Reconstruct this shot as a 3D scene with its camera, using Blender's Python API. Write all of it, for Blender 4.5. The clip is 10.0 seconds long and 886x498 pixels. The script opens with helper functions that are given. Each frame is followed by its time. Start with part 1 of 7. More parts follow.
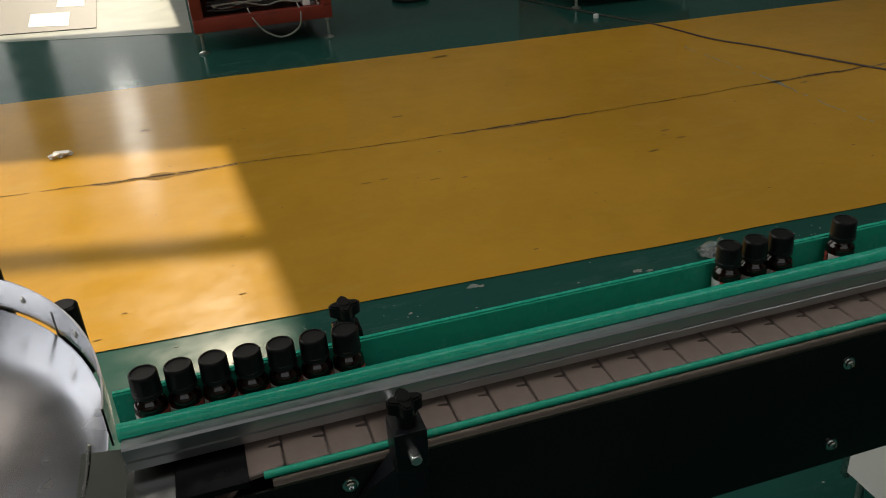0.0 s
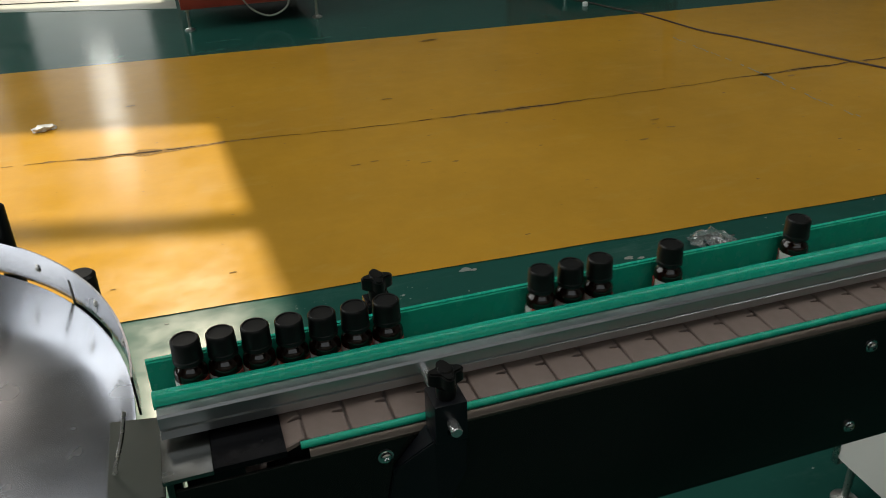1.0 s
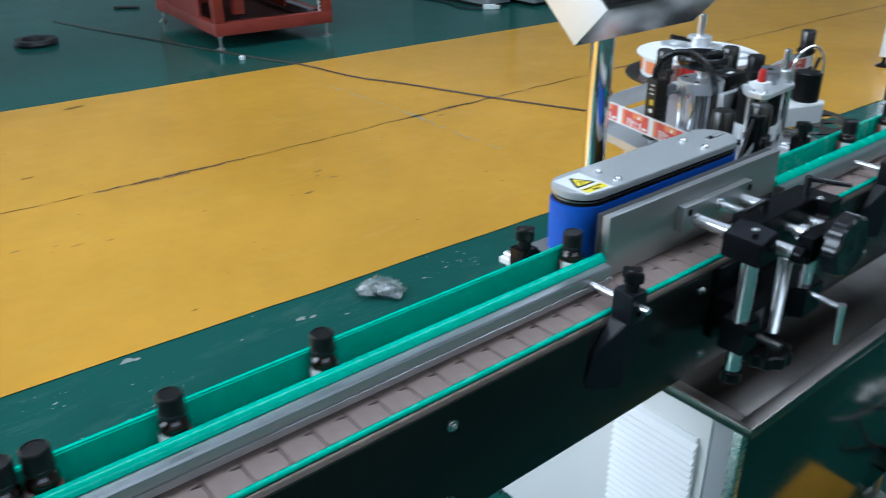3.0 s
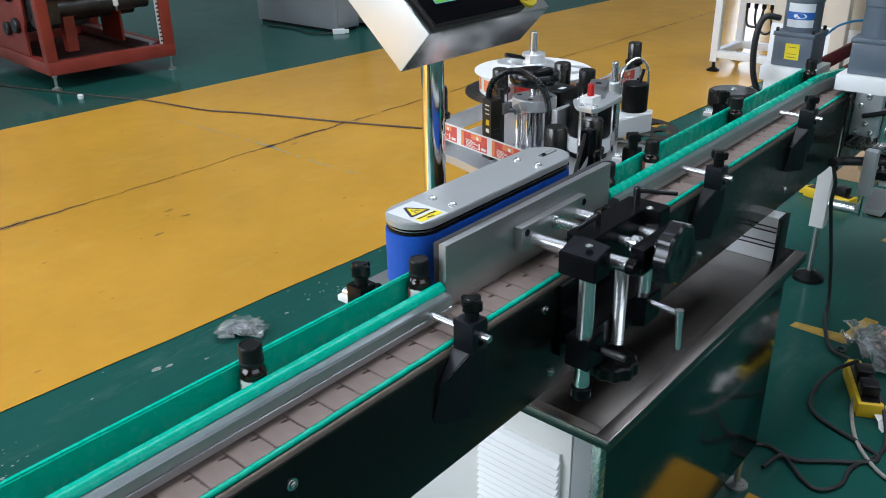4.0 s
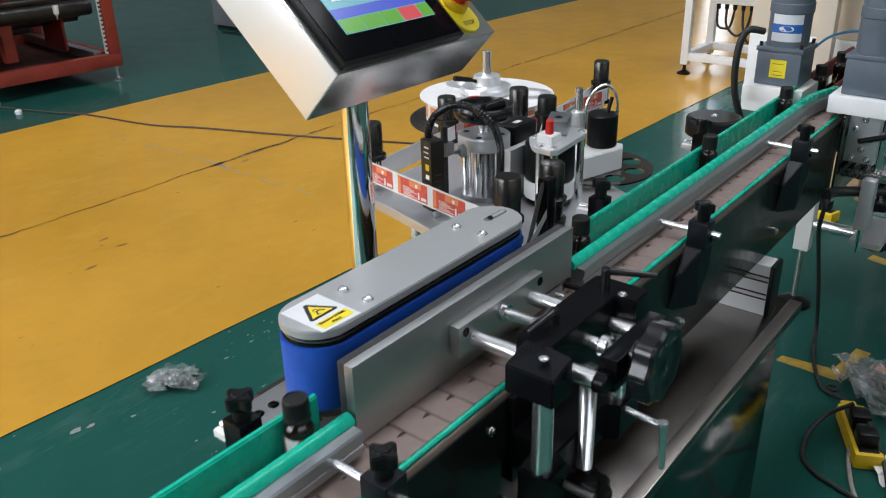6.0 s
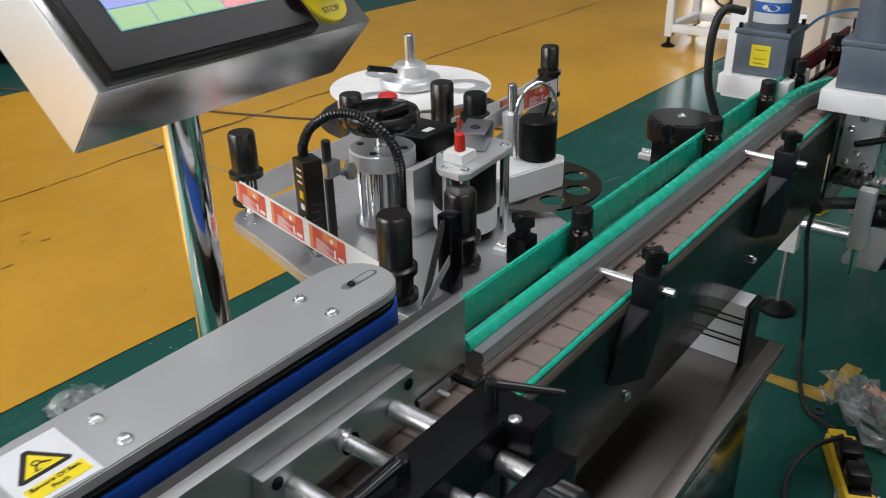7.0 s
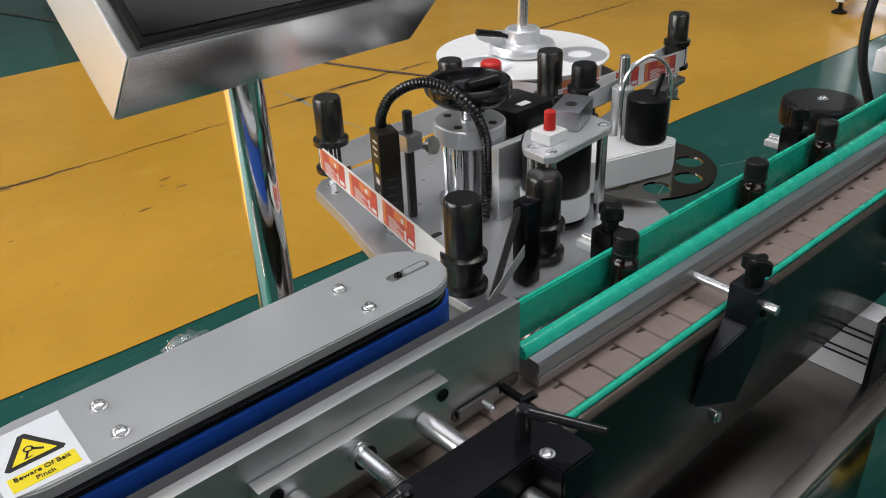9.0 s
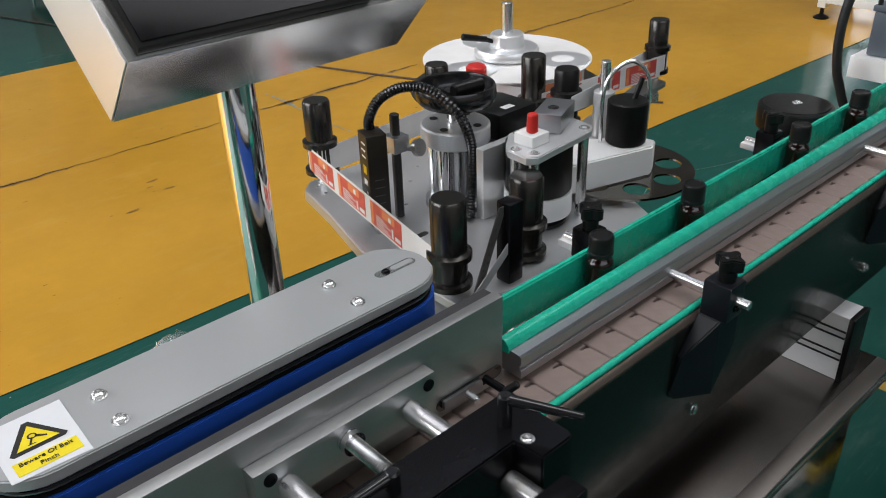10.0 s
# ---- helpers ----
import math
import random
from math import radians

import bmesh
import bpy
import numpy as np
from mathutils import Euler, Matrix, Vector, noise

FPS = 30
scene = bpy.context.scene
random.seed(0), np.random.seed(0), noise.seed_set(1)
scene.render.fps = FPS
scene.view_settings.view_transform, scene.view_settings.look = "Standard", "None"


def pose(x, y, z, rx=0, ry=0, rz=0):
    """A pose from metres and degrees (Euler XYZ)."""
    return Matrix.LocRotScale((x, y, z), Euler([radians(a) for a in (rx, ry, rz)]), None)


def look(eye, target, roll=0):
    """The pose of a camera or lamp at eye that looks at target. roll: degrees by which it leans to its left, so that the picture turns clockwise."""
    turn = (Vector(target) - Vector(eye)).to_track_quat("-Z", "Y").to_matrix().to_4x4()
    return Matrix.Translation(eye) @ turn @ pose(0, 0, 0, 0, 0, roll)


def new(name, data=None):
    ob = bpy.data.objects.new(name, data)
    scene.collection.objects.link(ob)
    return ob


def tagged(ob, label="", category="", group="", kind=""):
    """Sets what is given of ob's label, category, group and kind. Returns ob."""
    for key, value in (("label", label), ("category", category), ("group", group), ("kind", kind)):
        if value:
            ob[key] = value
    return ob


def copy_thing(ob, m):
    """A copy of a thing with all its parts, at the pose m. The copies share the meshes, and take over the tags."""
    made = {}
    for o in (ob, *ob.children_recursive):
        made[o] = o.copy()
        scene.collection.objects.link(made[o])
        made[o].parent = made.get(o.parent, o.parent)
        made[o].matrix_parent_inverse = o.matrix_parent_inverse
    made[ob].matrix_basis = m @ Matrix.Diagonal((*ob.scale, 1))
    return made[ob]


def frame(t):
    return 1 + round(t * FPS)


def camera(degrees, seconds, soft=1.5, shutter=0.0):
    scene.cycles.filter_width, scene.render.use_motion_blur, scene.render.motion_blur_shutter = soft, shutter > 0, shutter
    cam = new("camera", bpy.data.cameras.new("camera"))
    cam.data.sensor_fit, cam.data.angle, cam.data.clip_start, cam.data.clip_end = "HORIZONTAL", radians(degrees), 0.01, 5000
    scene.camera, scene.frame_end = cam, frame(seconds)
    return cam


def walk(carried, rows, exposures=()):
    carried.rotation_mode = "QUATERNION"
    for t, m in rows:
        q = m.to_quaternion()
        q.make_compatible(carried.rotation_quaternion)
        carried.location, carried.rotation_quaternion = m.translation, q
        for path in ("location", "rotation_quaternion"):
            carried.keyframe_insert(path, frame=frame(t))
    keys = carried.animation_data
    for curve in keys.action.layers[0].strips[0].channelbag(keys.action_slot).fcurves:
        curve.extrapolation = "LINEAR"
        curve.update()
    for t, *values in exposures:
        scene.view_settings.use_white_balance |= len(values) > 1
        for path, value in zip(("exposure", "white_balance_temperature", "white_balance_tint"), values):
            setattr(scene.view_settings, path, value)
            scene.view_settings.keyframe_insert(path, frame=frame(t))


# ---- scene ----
cam = camera(55.9, 10.0, soft=1.0, shutter=0.25)
PATH = [
    (0, (0.618, 0.333, 1.368), (1.095, 2.04, 0.442), -4.0),
    (0.2, (0.605, 0.337, 1.364), (1.095, 2.036, 0.43), -3.4),
    (0.3, (0.596, 0.337, 1.362), (1.083, 2.035, 0.424), -3.1),
    (0.5, (0.579, 0.338, 1.363), (1.064, 2.032, 0.417), -2.6),
    (1, (0.565, 0.347, 1.359), (1.09, 2.022, 0.402), -1.9),
    (1.5, (0.555, 0.352, 1.36), (1.143, 2.004, 0.399), -1.5),
    (2, (0.575, 0.351, 1.369), (1.218, 1.979, 0.401), -1.3),
    (2.2, (0.601, 0.349, 1.371), (1.285, 1.958, 0.401), -0.9),
    (2.5, (0.659, 0.342, 1.395), (1.549, 1.875, 0.467), -0.5),
    (3, (0.728, 0.341, 1.407), (1.87, 1.724, 0.523), -0.2),
    (3.2, (0.754, 0.337, 1.41), (2.0, 1.641, 0.545), 0.1),
    (4.3, (0.8, 0.338, 1.404), (2.175, 1.522, 0.563), -1.2),
    (4.5, (0.808, 0.336, 1.403), (2.183, 1.522, 0.563), -1.4),
    (5, (0.848, 0.329, 1.401), (2.189, 1.543, 0.549), -2.3),
    (5.2, (0.878, 0.329, 1.402), (2.196, 1.556, 0.533), -2.7),
    (6.3, (1.116, 0.533, 1.392), (2.556, 1.635, 0.548), -0.8),
    (6.5, (1.169, 0.554, 1.385), (2.615, 1.64, 0.532), -0.5),
    (6.8, (1.289, 0.555, 1.367), (2.724, 1.638, 0.489), -1.0),
    (7, (1.366, 0.554, 1.361), (2.761, 1.658, 0.447), -1.3),
    (7.5, (1.491, 0.548, 1.345), (2.716, 1.793, 0.371), -2.7),
    (8, (1.498, 0.552, 1.34), (2.644, 1.856, 0.347), -2.8),
    (8.5, (1.475, 0.561, 1.349), (2.611, 1.873, 0.354), -2.5),
    (9, (1.473, 0.555, 1.349), (2.606, 1.874, 0.36), -2.5),
    (9.5, (1.467, 0.545, 1.351), (2.605, 1.864, 0.368), -2.4),
    (10, (1.456, 0.534, 1.359), (2.614, 1.834, 0.375), -2.0),
]
walk(cam, [(t, look(eye, target, roll)) for t, eye, target, roll in PATH], exposures=[(0, -0.26, 7700, 9), (1.0, 0.0, 7400, 6), (1.8, -0.04, 7500, 8), (2.5, 0.74, 6300, 8), (3.0, 1.38, 5650, 6), (4.3, 1.34, 6350, 11), (5.2, 1.32, 6450, 11), (7.5, 1.11, 7050, 14), (10, 1.12, 6950, 14)])

# ---- light ----
world = bpy.data.worlds.new("daylight")
scene.world = world
world.use_nodes = True
_nt = world.node_tree
_sky = _nt.nodes.new("ShaderNodeTexSky")
_sky.sky_type = "NISHITA"
_sky.sun_disc = False
_sky.sun_elevation, _sky.sun_rotation = radians(38), radians(357.5)
_nt.links.new(_sky.outputs[0], _nt.nodes["Background"].inputs[0])
_nt.nodes["Background"].inputs[1].default_value = 0.11

HALL = pose(0, 0, 0, 0, 0, -14)          # the hall's walls stand turned against the conveyor


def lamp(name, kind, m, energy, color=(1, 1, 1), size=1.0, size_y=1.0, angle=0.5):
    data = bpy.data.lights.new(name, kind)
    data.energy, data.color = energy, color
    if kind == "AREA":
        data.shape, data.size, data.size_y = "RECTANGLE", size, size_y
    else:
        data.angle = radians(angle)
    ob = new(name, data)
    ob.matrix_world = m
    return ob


lamp("sun", "SUN", look((0, 12, 9.385), (0.53, 0, 0)), 5.0, (1.0, 0.93, 0.80), angle=0.42)
# daylight lamps at unseen openings; south one and both rooflights are added fill
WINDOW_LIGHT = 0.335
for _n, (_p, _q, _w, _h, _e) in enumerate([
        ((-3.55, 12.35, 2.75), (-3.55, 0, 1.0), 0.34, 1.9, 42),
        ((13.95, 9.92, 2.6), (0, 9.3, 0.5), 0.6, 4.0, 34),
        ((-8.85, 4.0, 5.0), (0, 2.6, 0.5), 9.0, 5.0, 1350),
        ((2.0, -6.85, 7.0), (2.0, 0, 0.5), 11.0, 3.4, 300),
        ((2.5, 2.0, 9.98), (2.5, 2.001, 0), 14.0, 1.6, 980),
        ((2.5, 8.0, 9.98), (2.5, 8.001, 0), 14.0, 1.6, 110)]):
    lamp("unseen_opening_lamp", "AREA", HALL @ look(_p, _q), _e * WINDOW_LIGHT, (0.90, 0.95, 1.0), _w, _h)


# ---- materials ----
def nodes_of(name):
    m = bpy.data.materials.new(name)
    m.use_nodes = True
    nt = m.node_tree
    return m, nt, nt.nodes["Principled BSDF"]


def noise_node(nt, scale, detail=4.0, stretch=None, rough=0.55):
    tc = nt.nodes.new("ShaderNodeTexCoord")
    n = nt.nodes.new("ShaderNodeTexNoise")
    n.inputs["Scale"].default_value, n.inputs["Detail"].default_value = scale, detail
    n.inputs["Roughness"].default_value = rough
    src = tc.outputs["Object"]
    if stretch:
        mp = nt.nodes.new("ShaderNodeMapping")
        mp.inputs["Scale"].default_value = stretch
        nt.links.new(src, mp.inputs["Vector"])
        src = mp.outputs["Vector"]
    nt.links.new(src, n.inputs["Vector"])
    return n.outputs["Fac"]


def ramp(nt, fac, stops):
    r = nt.nodes.new("ShaderNodeValToRGB")
    while len(r.color_ramp.elements) < len(stops):
        r.color_ramp.elements.new(0.5)
    for e, (p, c) in zip(r.color_ramp.elements, stops):
        e.position, e.color = p, (*c, 1) if len(c) == 3 else c
    nt.links.new(fac, r.inputs["Fac"])
    return r.outputs["Color"]


def mixed(nt, a, b, fac, mode="MIX"):
    m = nt.nodes.new("ShaderNodeMix")
    m.data_type, m.blend_type = "RGBA", mode
    for sock, v in ((m.inputs[6], a), (m.inputs[7], b), (m.inputs[0], fac)):
        if hasattr(v, "links"):
            nt.links.new(v, sock)
        elif isinstance(v, tuple):
            sock.default_value = (*v, 1)
        else:
            sock.default_value = v
    return m.outputs[2]


def bumped(nt, bsdf, fac, strength, distance=0.001):
    b = nt.nodes.new("ShaderNodeBump")
    b.inputs["Strength"].default_value, b.inputs["Distance"].default_value = strength, distance
    nt.links.new(fac, b.inputs["Height"])
    nt.links.new(b.outputs["Normal"], bsdf.inputs["Normal"])


def mat(name, col, rough=0.5, metal=0.0, var=0.12, scale=30, fine=300, rvar=0.12, bump=0.05, stretch=None, coat=0.0, spec=0.5):
    m, nt, b = nodes_of(name)
    lo, hi = tuple(c * (1 - var) for c in col), tuple(min(1, c * (1 + var)) for c in col)
    big = noise_node(nt, scale, 4, stretch)
    nt.links.new(ramp(nt, big, [(0.3, lo), (0.7, hi)]), b.inputs["Base Color"])
    small = noise_node(nt, fine, 3, stretch)
    a, z = max(0.02, rough - rvar), min(1, rough + rvar)
    nt.links.new(ramp(nt, small, [(0.3, (a, a, a)), (0.7, (z, z, z))]), b.inputs["Roughness"])
    b.inputs["Metallic"].default_value = metal
    b.inputs["Coat Weight"].default_value = coat
    b.inputs["Specular IOR Level"].default_value = spec
    if bump:
        bumped(nt, b, small, bump)
    return m


def glow(name, col, strength):
    m, nt, b = nodes_of(name)
    b.inputs["Base Color"].default_value = (*[c * 0.2 for c in col], 1)
    b.inputs["Emission Color"].default_value = (*col, 1)
    b.inputs["Emission Strength"].default_value = strength
    b.inputs["Roughness"].default_value = 0.2
    return m


def clear(name, col, rough=0.05, trans=1.0, ior=1.45):
    m, nt, b = nodes_of(name)
    b.inputs["Base Color"].default_value = (*col, 1)
    b.inputs["Roughness"].default_value = rough
    b.inputs["Transmission Weight"].default_value = trans
    b.inputs["IOR"].default_value = ior
    return m


def painted_floor(name, col, dark, pale, rough, spec=0.5, smear=0.30):
    """Coated concrete: cloudy colour, fine speckle, scuffs, wiped dust and long scratches."""
    m, nt, b = nodes_of(name)
    cloud = noise_node(nt, 0.9, 5)
    base = ramp(nt, cloud, [(0.3, tuple(c * 0.86 for c in col)), (0.7, tuple(c * 1.10 for c in col))])
    patch = ramp(nt, noise_node(nt, 7, 8, None, 0.68), [(0.35, (0.95, 0.95, 0.95)), (0.65, (1.03, 1.03, 1.03))])
    base = mixed(nt, base, patch, 1.0, "MULTIPLY")
    speck = ramp(nt, noise_node(nt, 55, 6, None, 0.7), [(0.685, (0, 0, 0)), (0.75, (1, 1, 1))])
    base = mixed(nt, base, dark, speck)
    dust = ramp(nt, noise_node(nt, 5, 8, (0.6, 1.5, 1), 0.70), [(0.54, (0, 0, 0)), (0.76, (smear, smear, smear))])
    base = mixed(nt, base, pale, dust)
    scuff = ramp(nt, noise_node(nt, 14, 7, (0.3, 1.2, 1), 0.75), [(0.67, (0, 0, 0)), (0.73, (0.6, 0.6, 0.6))])
    base = mixed(nt, base, pale, scuff)
    line = ramp(nt, noise_node(nt, 9, 3, (0.22, 4.0, 1), 0.5), [(0.493, (0, 0, 0)), (0.50, (0.22, 0.22, 0.22)), (0.507, (0, 0, 0))])
    where = ramp(nt, noise_node(nt, 1.7, 3), [(0.52, (0, 0, 0)), (0.62, (1, 1, 1))])
    base = mixed(nt, base, pale, mixed(nt, line, where, 1.0, "MULTIPLY"))
    nt.links.new(base, b.inputs["Base Color"])
    r = ramp(nt, noise_node(nt, 4, 7, None, 0.65), [(0.3, (rough - 0.03,) * 3), (0.7, (rough + 0.08,) * 3)])
    nt.links.new(r, b.inputs["Roughness"])
    b.inputs["Specular IOR Level"].default_value = spec
    bumped(nt, b, noise_node(nt, 14, 6), 0.045, 0.002)
    return m


M = dict(
    green_floor=painted_floor("green floor coat", (0.014, 0.082, 0.066), (0.006, 0.02, 0.018), (0.14, 0.22, 0.19), 0.13, 0.08, 0.22),
    yellow_floor=painted_floor("yellow floor coat", (0.56, 0.292, 0.036), (0.22, 0.11, 0.02), (0.58, 0.38, 0.10), 0.15, 0.07, 0.35),
    wall=mat("hall plaster", (0.25, 0.255, 0.255), 0.8, var=0.08, scale=1.5, fine=40),
    wall_low=mat("hall ceiling sheet", (0.16, 0.17, 0.17), 0.6, var=0.08, scale=1.5, fine=40),
    rail_green=mat("green rail plastic", (0.001, 0.43, 0.29), 0.27, var=0.03, scale=6, fine=60, rvar=0.03, bump=0.0, spec=0.32),
    alu=mat("anodised aluminium", (0.43, 0.44, 0.46), 0.36, 1.0, 0.05, 12, 200, 0.04, 0.0, (0.05, 1, 1)),
    alu_plate=mat("matt aluminium plate", (0.45, 0.455, 0.45), 0.44, 1.0, 0.05, 10, 300, 0.05, 0.01, (0.1, 1, 1)),
    grey_cover=mat("grey cover paint", (0.42, 0.43, 0.43), 0.33, 0.3, 0.03, 8, 600, 0.05, 0.03),
    steel=mat("brushed stainless steel", (0.55, 0.54, 0.52), 0.27, 1.0, 0.06, 14, 150, 0.04, 0.0, (0.04, 1, 1)),
    case_steel=mat("satin stainless case", (0.72, 0.715, 0.70), 0.25, 1.0, 0.02, 3, 60, 0.012, 0.0, (0.03, 1, 1)),
    plate_matt=mat("matt anodised plate", (0.60, 0.605, 0.61), 0.36, 0.7, 0.04, 10, 300, 0.05, 0.0),
    alu_bright=mat("bright turned aluminium", (0.76, 0.77, 0.78), 0.33, 0.65, 0.03, 12, 200, 0.04, 0.0),
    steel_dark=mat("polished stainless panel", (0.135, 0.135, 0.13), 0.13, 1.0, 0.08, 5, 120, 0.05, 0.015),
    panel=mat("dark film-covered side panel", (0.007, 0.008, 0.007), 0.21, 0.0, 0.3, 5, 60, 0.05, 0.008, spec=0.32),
    tabletop=mat("soft-brushed stainless top", (0.235, 0.212, 0.198), 0.24, 1.0, 0.012, 3, 20, 0.006, 0.0),
    lit_side=mat("side steel lightened for reflected light", (0.84, 0.85, 0.86), 0.42, 0.6, 0.02, 3, 90, 0.03, 0.0),
    hem=mat("worn stainless hem", (0.30, 0.27, 0.25), 0.36, 1.0, 0.05, 9, 60, 0.04, 0.0, (0.1, 1, 1)),
    disc_steel=mat("satin turntable steel", (0.55, 0.56, 0.60), 0.24, 1.0, 0.08, 5, 14, 0.05, 0.0),
    panel_edge=mat("bare brown steel edge", (0.11, 0.088, 0.074), 0.42, 0.7, 0.15, 20, 200, 0.1, 0.03),
    wheel_black=mat("glossy black wheel plastic", (0.008, 0.008, 0.009), 0.22, 0.0, 0.15, 30, 200, 0.03, 0.0, spec=0.5),
    bridge=mat("dull grey-green bridge steel", (0.10, 0.11, 0.10), 0.34, 0.9, 0.08, 8, 90, 0.05, 0.0),
    transfer=mat("dull dark stainless plate", (0.23, 0.235, 0.225), 0.24, 1.0, 0.06, 8, 90, 0.05, 0.0, (0.3, 1, 1)),
    chrome=mat("chromed steel", (0.80, 0.80, 0.80), 0.08, 1.0, 0.02, 20, 200, 0.03, 0.0),
    chrome_soft=mat("ground steel rod", (0.82, 0.82, 0.82), 0.26, 0.96, 0.01, 6, 20, 0.01, 0.0),
    black=mat("black anodised metal", (0.005, 0.005, 0.006), 0.24, 0.0, 0.2, 30, 200, 0.03, 0.0, spec=0.13),
    black_plastic=mat("black moulded plastic", (0.006, 0.006, 0.006), 0.34, 0.0, 0.2, 40, 300, 0.05, 0.01, spec=0.25),
    clamp_black=mat("satin black clamp plastic", (0.008, 0.009, 0.012), 0.33, 0.0, 0.15, 30, 300, 0.04, 0.01, spec=0.3),
    cap=mat("black ribbed cap plastic", (0.006, 0.006, 0.006), 0.40, 0.0, 0.2, 60, 600, 0.05, 0.02, spec=0.32),
    slat=mat("brown-grey chain plastic", (0.255, 0.190, 0.168), 0.42, 0.0, 0.10, 60, 500, 0.10, 0.08),
    slat_glint=mat("pale chain edge highlight", (0.40, 0.33, 0.30), 0.34, 0.0, 0.25, 90, 400, 0.08, 0.0),
    blue=mat("blue foam belt", (0.005, 0.085, 0.47), 0.62, 0.0, 0.10, 60, 900, 0.06, 0.12),
    foam=mat("black foam pad", (0.03, 0.03, 0.032), 0.85, 0.0, 0.15, 60, 900, 0.05, 0.15),
    white=mat("white coated sheet", (0.72, 0.71, 0.68), 0.42, 0.0, 0.03, 4, 200, 0.06, 0.03),
    white_bright=mat("white moulded plastic", (0.82, 0.82, 0.81), 0.45, 0.0, 0.03, 10, 200, 0.06, 0.03),
    paper=mat("white backing paper", (0.78, 0.77, 0.75), 0.5, 0.0, 0.04, 30, 300, 0.06, 0.03),
    label_red=mat("red printed label", (0.62, 0.085, 0.07), 0.38, 0.0, 0.15, 90, 300, 0.06, 0.02),
    label_orange=mat("orange printed label", (0.80, 0.26, 0.11), 0.38, 0.0, 0.1, 90, 300, 0.06, 0.02),
    red_cap=mat("red plastic cap", (0.62, 0.025, 0.02), 0.35, 0.0, 0.08, 40, 300, 0.06, 0.02),
    yellow=mat("yellow plastic", (0.70, 0.46, 0.015), 0.42, 0.0, 0.1, 30, 300, 0.08, 0.03),
    sign_yellow=mat("yellow sign film", (0.83, 0.66, 0.02), 0.4, 0.0, 0.03, 30, 300, 0.05, 0.0),
    sign_white=mat("white sign film", (0.70, 0.715, 0.73), 0.4, 0.0, 0.03, 30, 300, 0.05, 0.0),
    ink=mat("black print", (0.012, 0.012, 0.012), 0.5, 0.0, 0.1, 30, 300, 0.05, 0.0),
    red_paint=mat("red machine enamel", (0.26, 0.035, 0.022), 0.42, 0.0, 0.22, 5, 90, 0.12, 0.08),
    rust_sheet=mat("dusty red-brown sheet", (0.11, 0.045, 0.035), 0.6, 0.0, 0.3, 9, 90, 0.12, 0.1),
    dark_steel=mat("oily dark steel", (0.05, 0.048, 0.047), 0.42, 0.7, 0.3, 12, 150, 0.12, 0.1),
    zinc=mat("zinc-plated steel", (0.58, 0.58, 0.56), 0.34, 1.0, 0.1, 30, 300, 0.1, 0.05),
    motor=mat("grey motor enamel", (0.10, 0.125, 0.155), 0.40, 0.0, 0.1, 20, 300, 0.08, 0.06),
    grey_sheet=mat("grey sheet steel", (0.33, 0.34, 0.35), 0.4, 0.1, 0.08, 3, 120, 0.08, 0.03),
    rubber=mat("black cable rubber", (0.015, 0.015, 0.015), 0.5, 0.0, 0.2, 40, 300, 0.1, 0.05),
    cable_grey=mat("pale cable", (0.30, 0.29, 0.26), 0.5, 0.0, 0.15, 40, 300, 0.1, 0.05),
    cable_red=mat("dull red-brown cable", (0.06, 0.032, 0.024), 0.5, 0.0, 0.15, 40, 300, 0.1, 0.05),
    amber=clear("amber bottle glass", (0.010, 0.0028, 0.0014), 0.035, 0.15, 1.5),
    film=clear("clear plastic film", (0.97, 0.98, 0.98), 0.05, 0.86, 1.5),
    disc_clear=clear("clear reel disc", (0.82, 0.86, 0.9), 0.08, 0.8, 1.3),
    profile=mat("clear anodised profile", (0.86, 0.86, 0.86), 0.40, 0.1, 0.04, 12, 200, 0.04, 0.0),
    crack=mat("dark crack filler", (0.040, 0.024, 0.012), 0.85, 0.0, 0.3, 60, 300, 0.1, 0.1, spec=0.08),
    lip=mat("crumbled brown crack edge", (0.30, 0.17, 0.055), 0.85, 0.0, 0.35, 90, 400, 0.1, 0.1, spec=0.1),
    chip=mat("pale chipped concrete", (0.24, 0.27, 0.24), 0.8, 0.0, 0.25, 60, 300, 0.1, 0.1),
    stain=mat("brown rubber scuff", (0.25, 0.135, 0.03), 0.7, 0.0, 0.3, 60, 300, 0.1, 0.05, spec=0.12),
    tape=mat("worn yellow floor tape", (0.42, 0.27, 0.04), 0.5, 0.0, 0.35, 25, 200, 0.12, 0.08),
    card=mat("brown cardboard", (0.42, 0.27, 0.15), 0.8, 0.0, 0.1, 20, 300, 0.05, 0.05),
    screen_glass=mat("black screen glass", (0.004, 0.004, 0.005), 0.10, 0.0, 0.1, 30, 300, 0.02, 0.0, spec=0.05),
    screen_blue=glow("screen pale blue", (0.10, 0.30, 0.36), 0.55),
    screen_bar=glow("screen blue bar", (0.05, 0.08, 0.42), 0.55),
    screen_green=glow("screen green key", (0.08, 0.26, 0.04), 0.55),
    screen_red=glow("screen red key", (0.42, 0.06, 0.07), 0.55),
)


# ---- building helpers ----
ORG = {}


def thing(name, at, label, category, group="", kind=""):
    ob = new(name)
    ob.empty_display_size = 0.05
    ob.location = at
    ORG[ob] = Vector(at)
    return tagged(ob, label, category, group, kind)


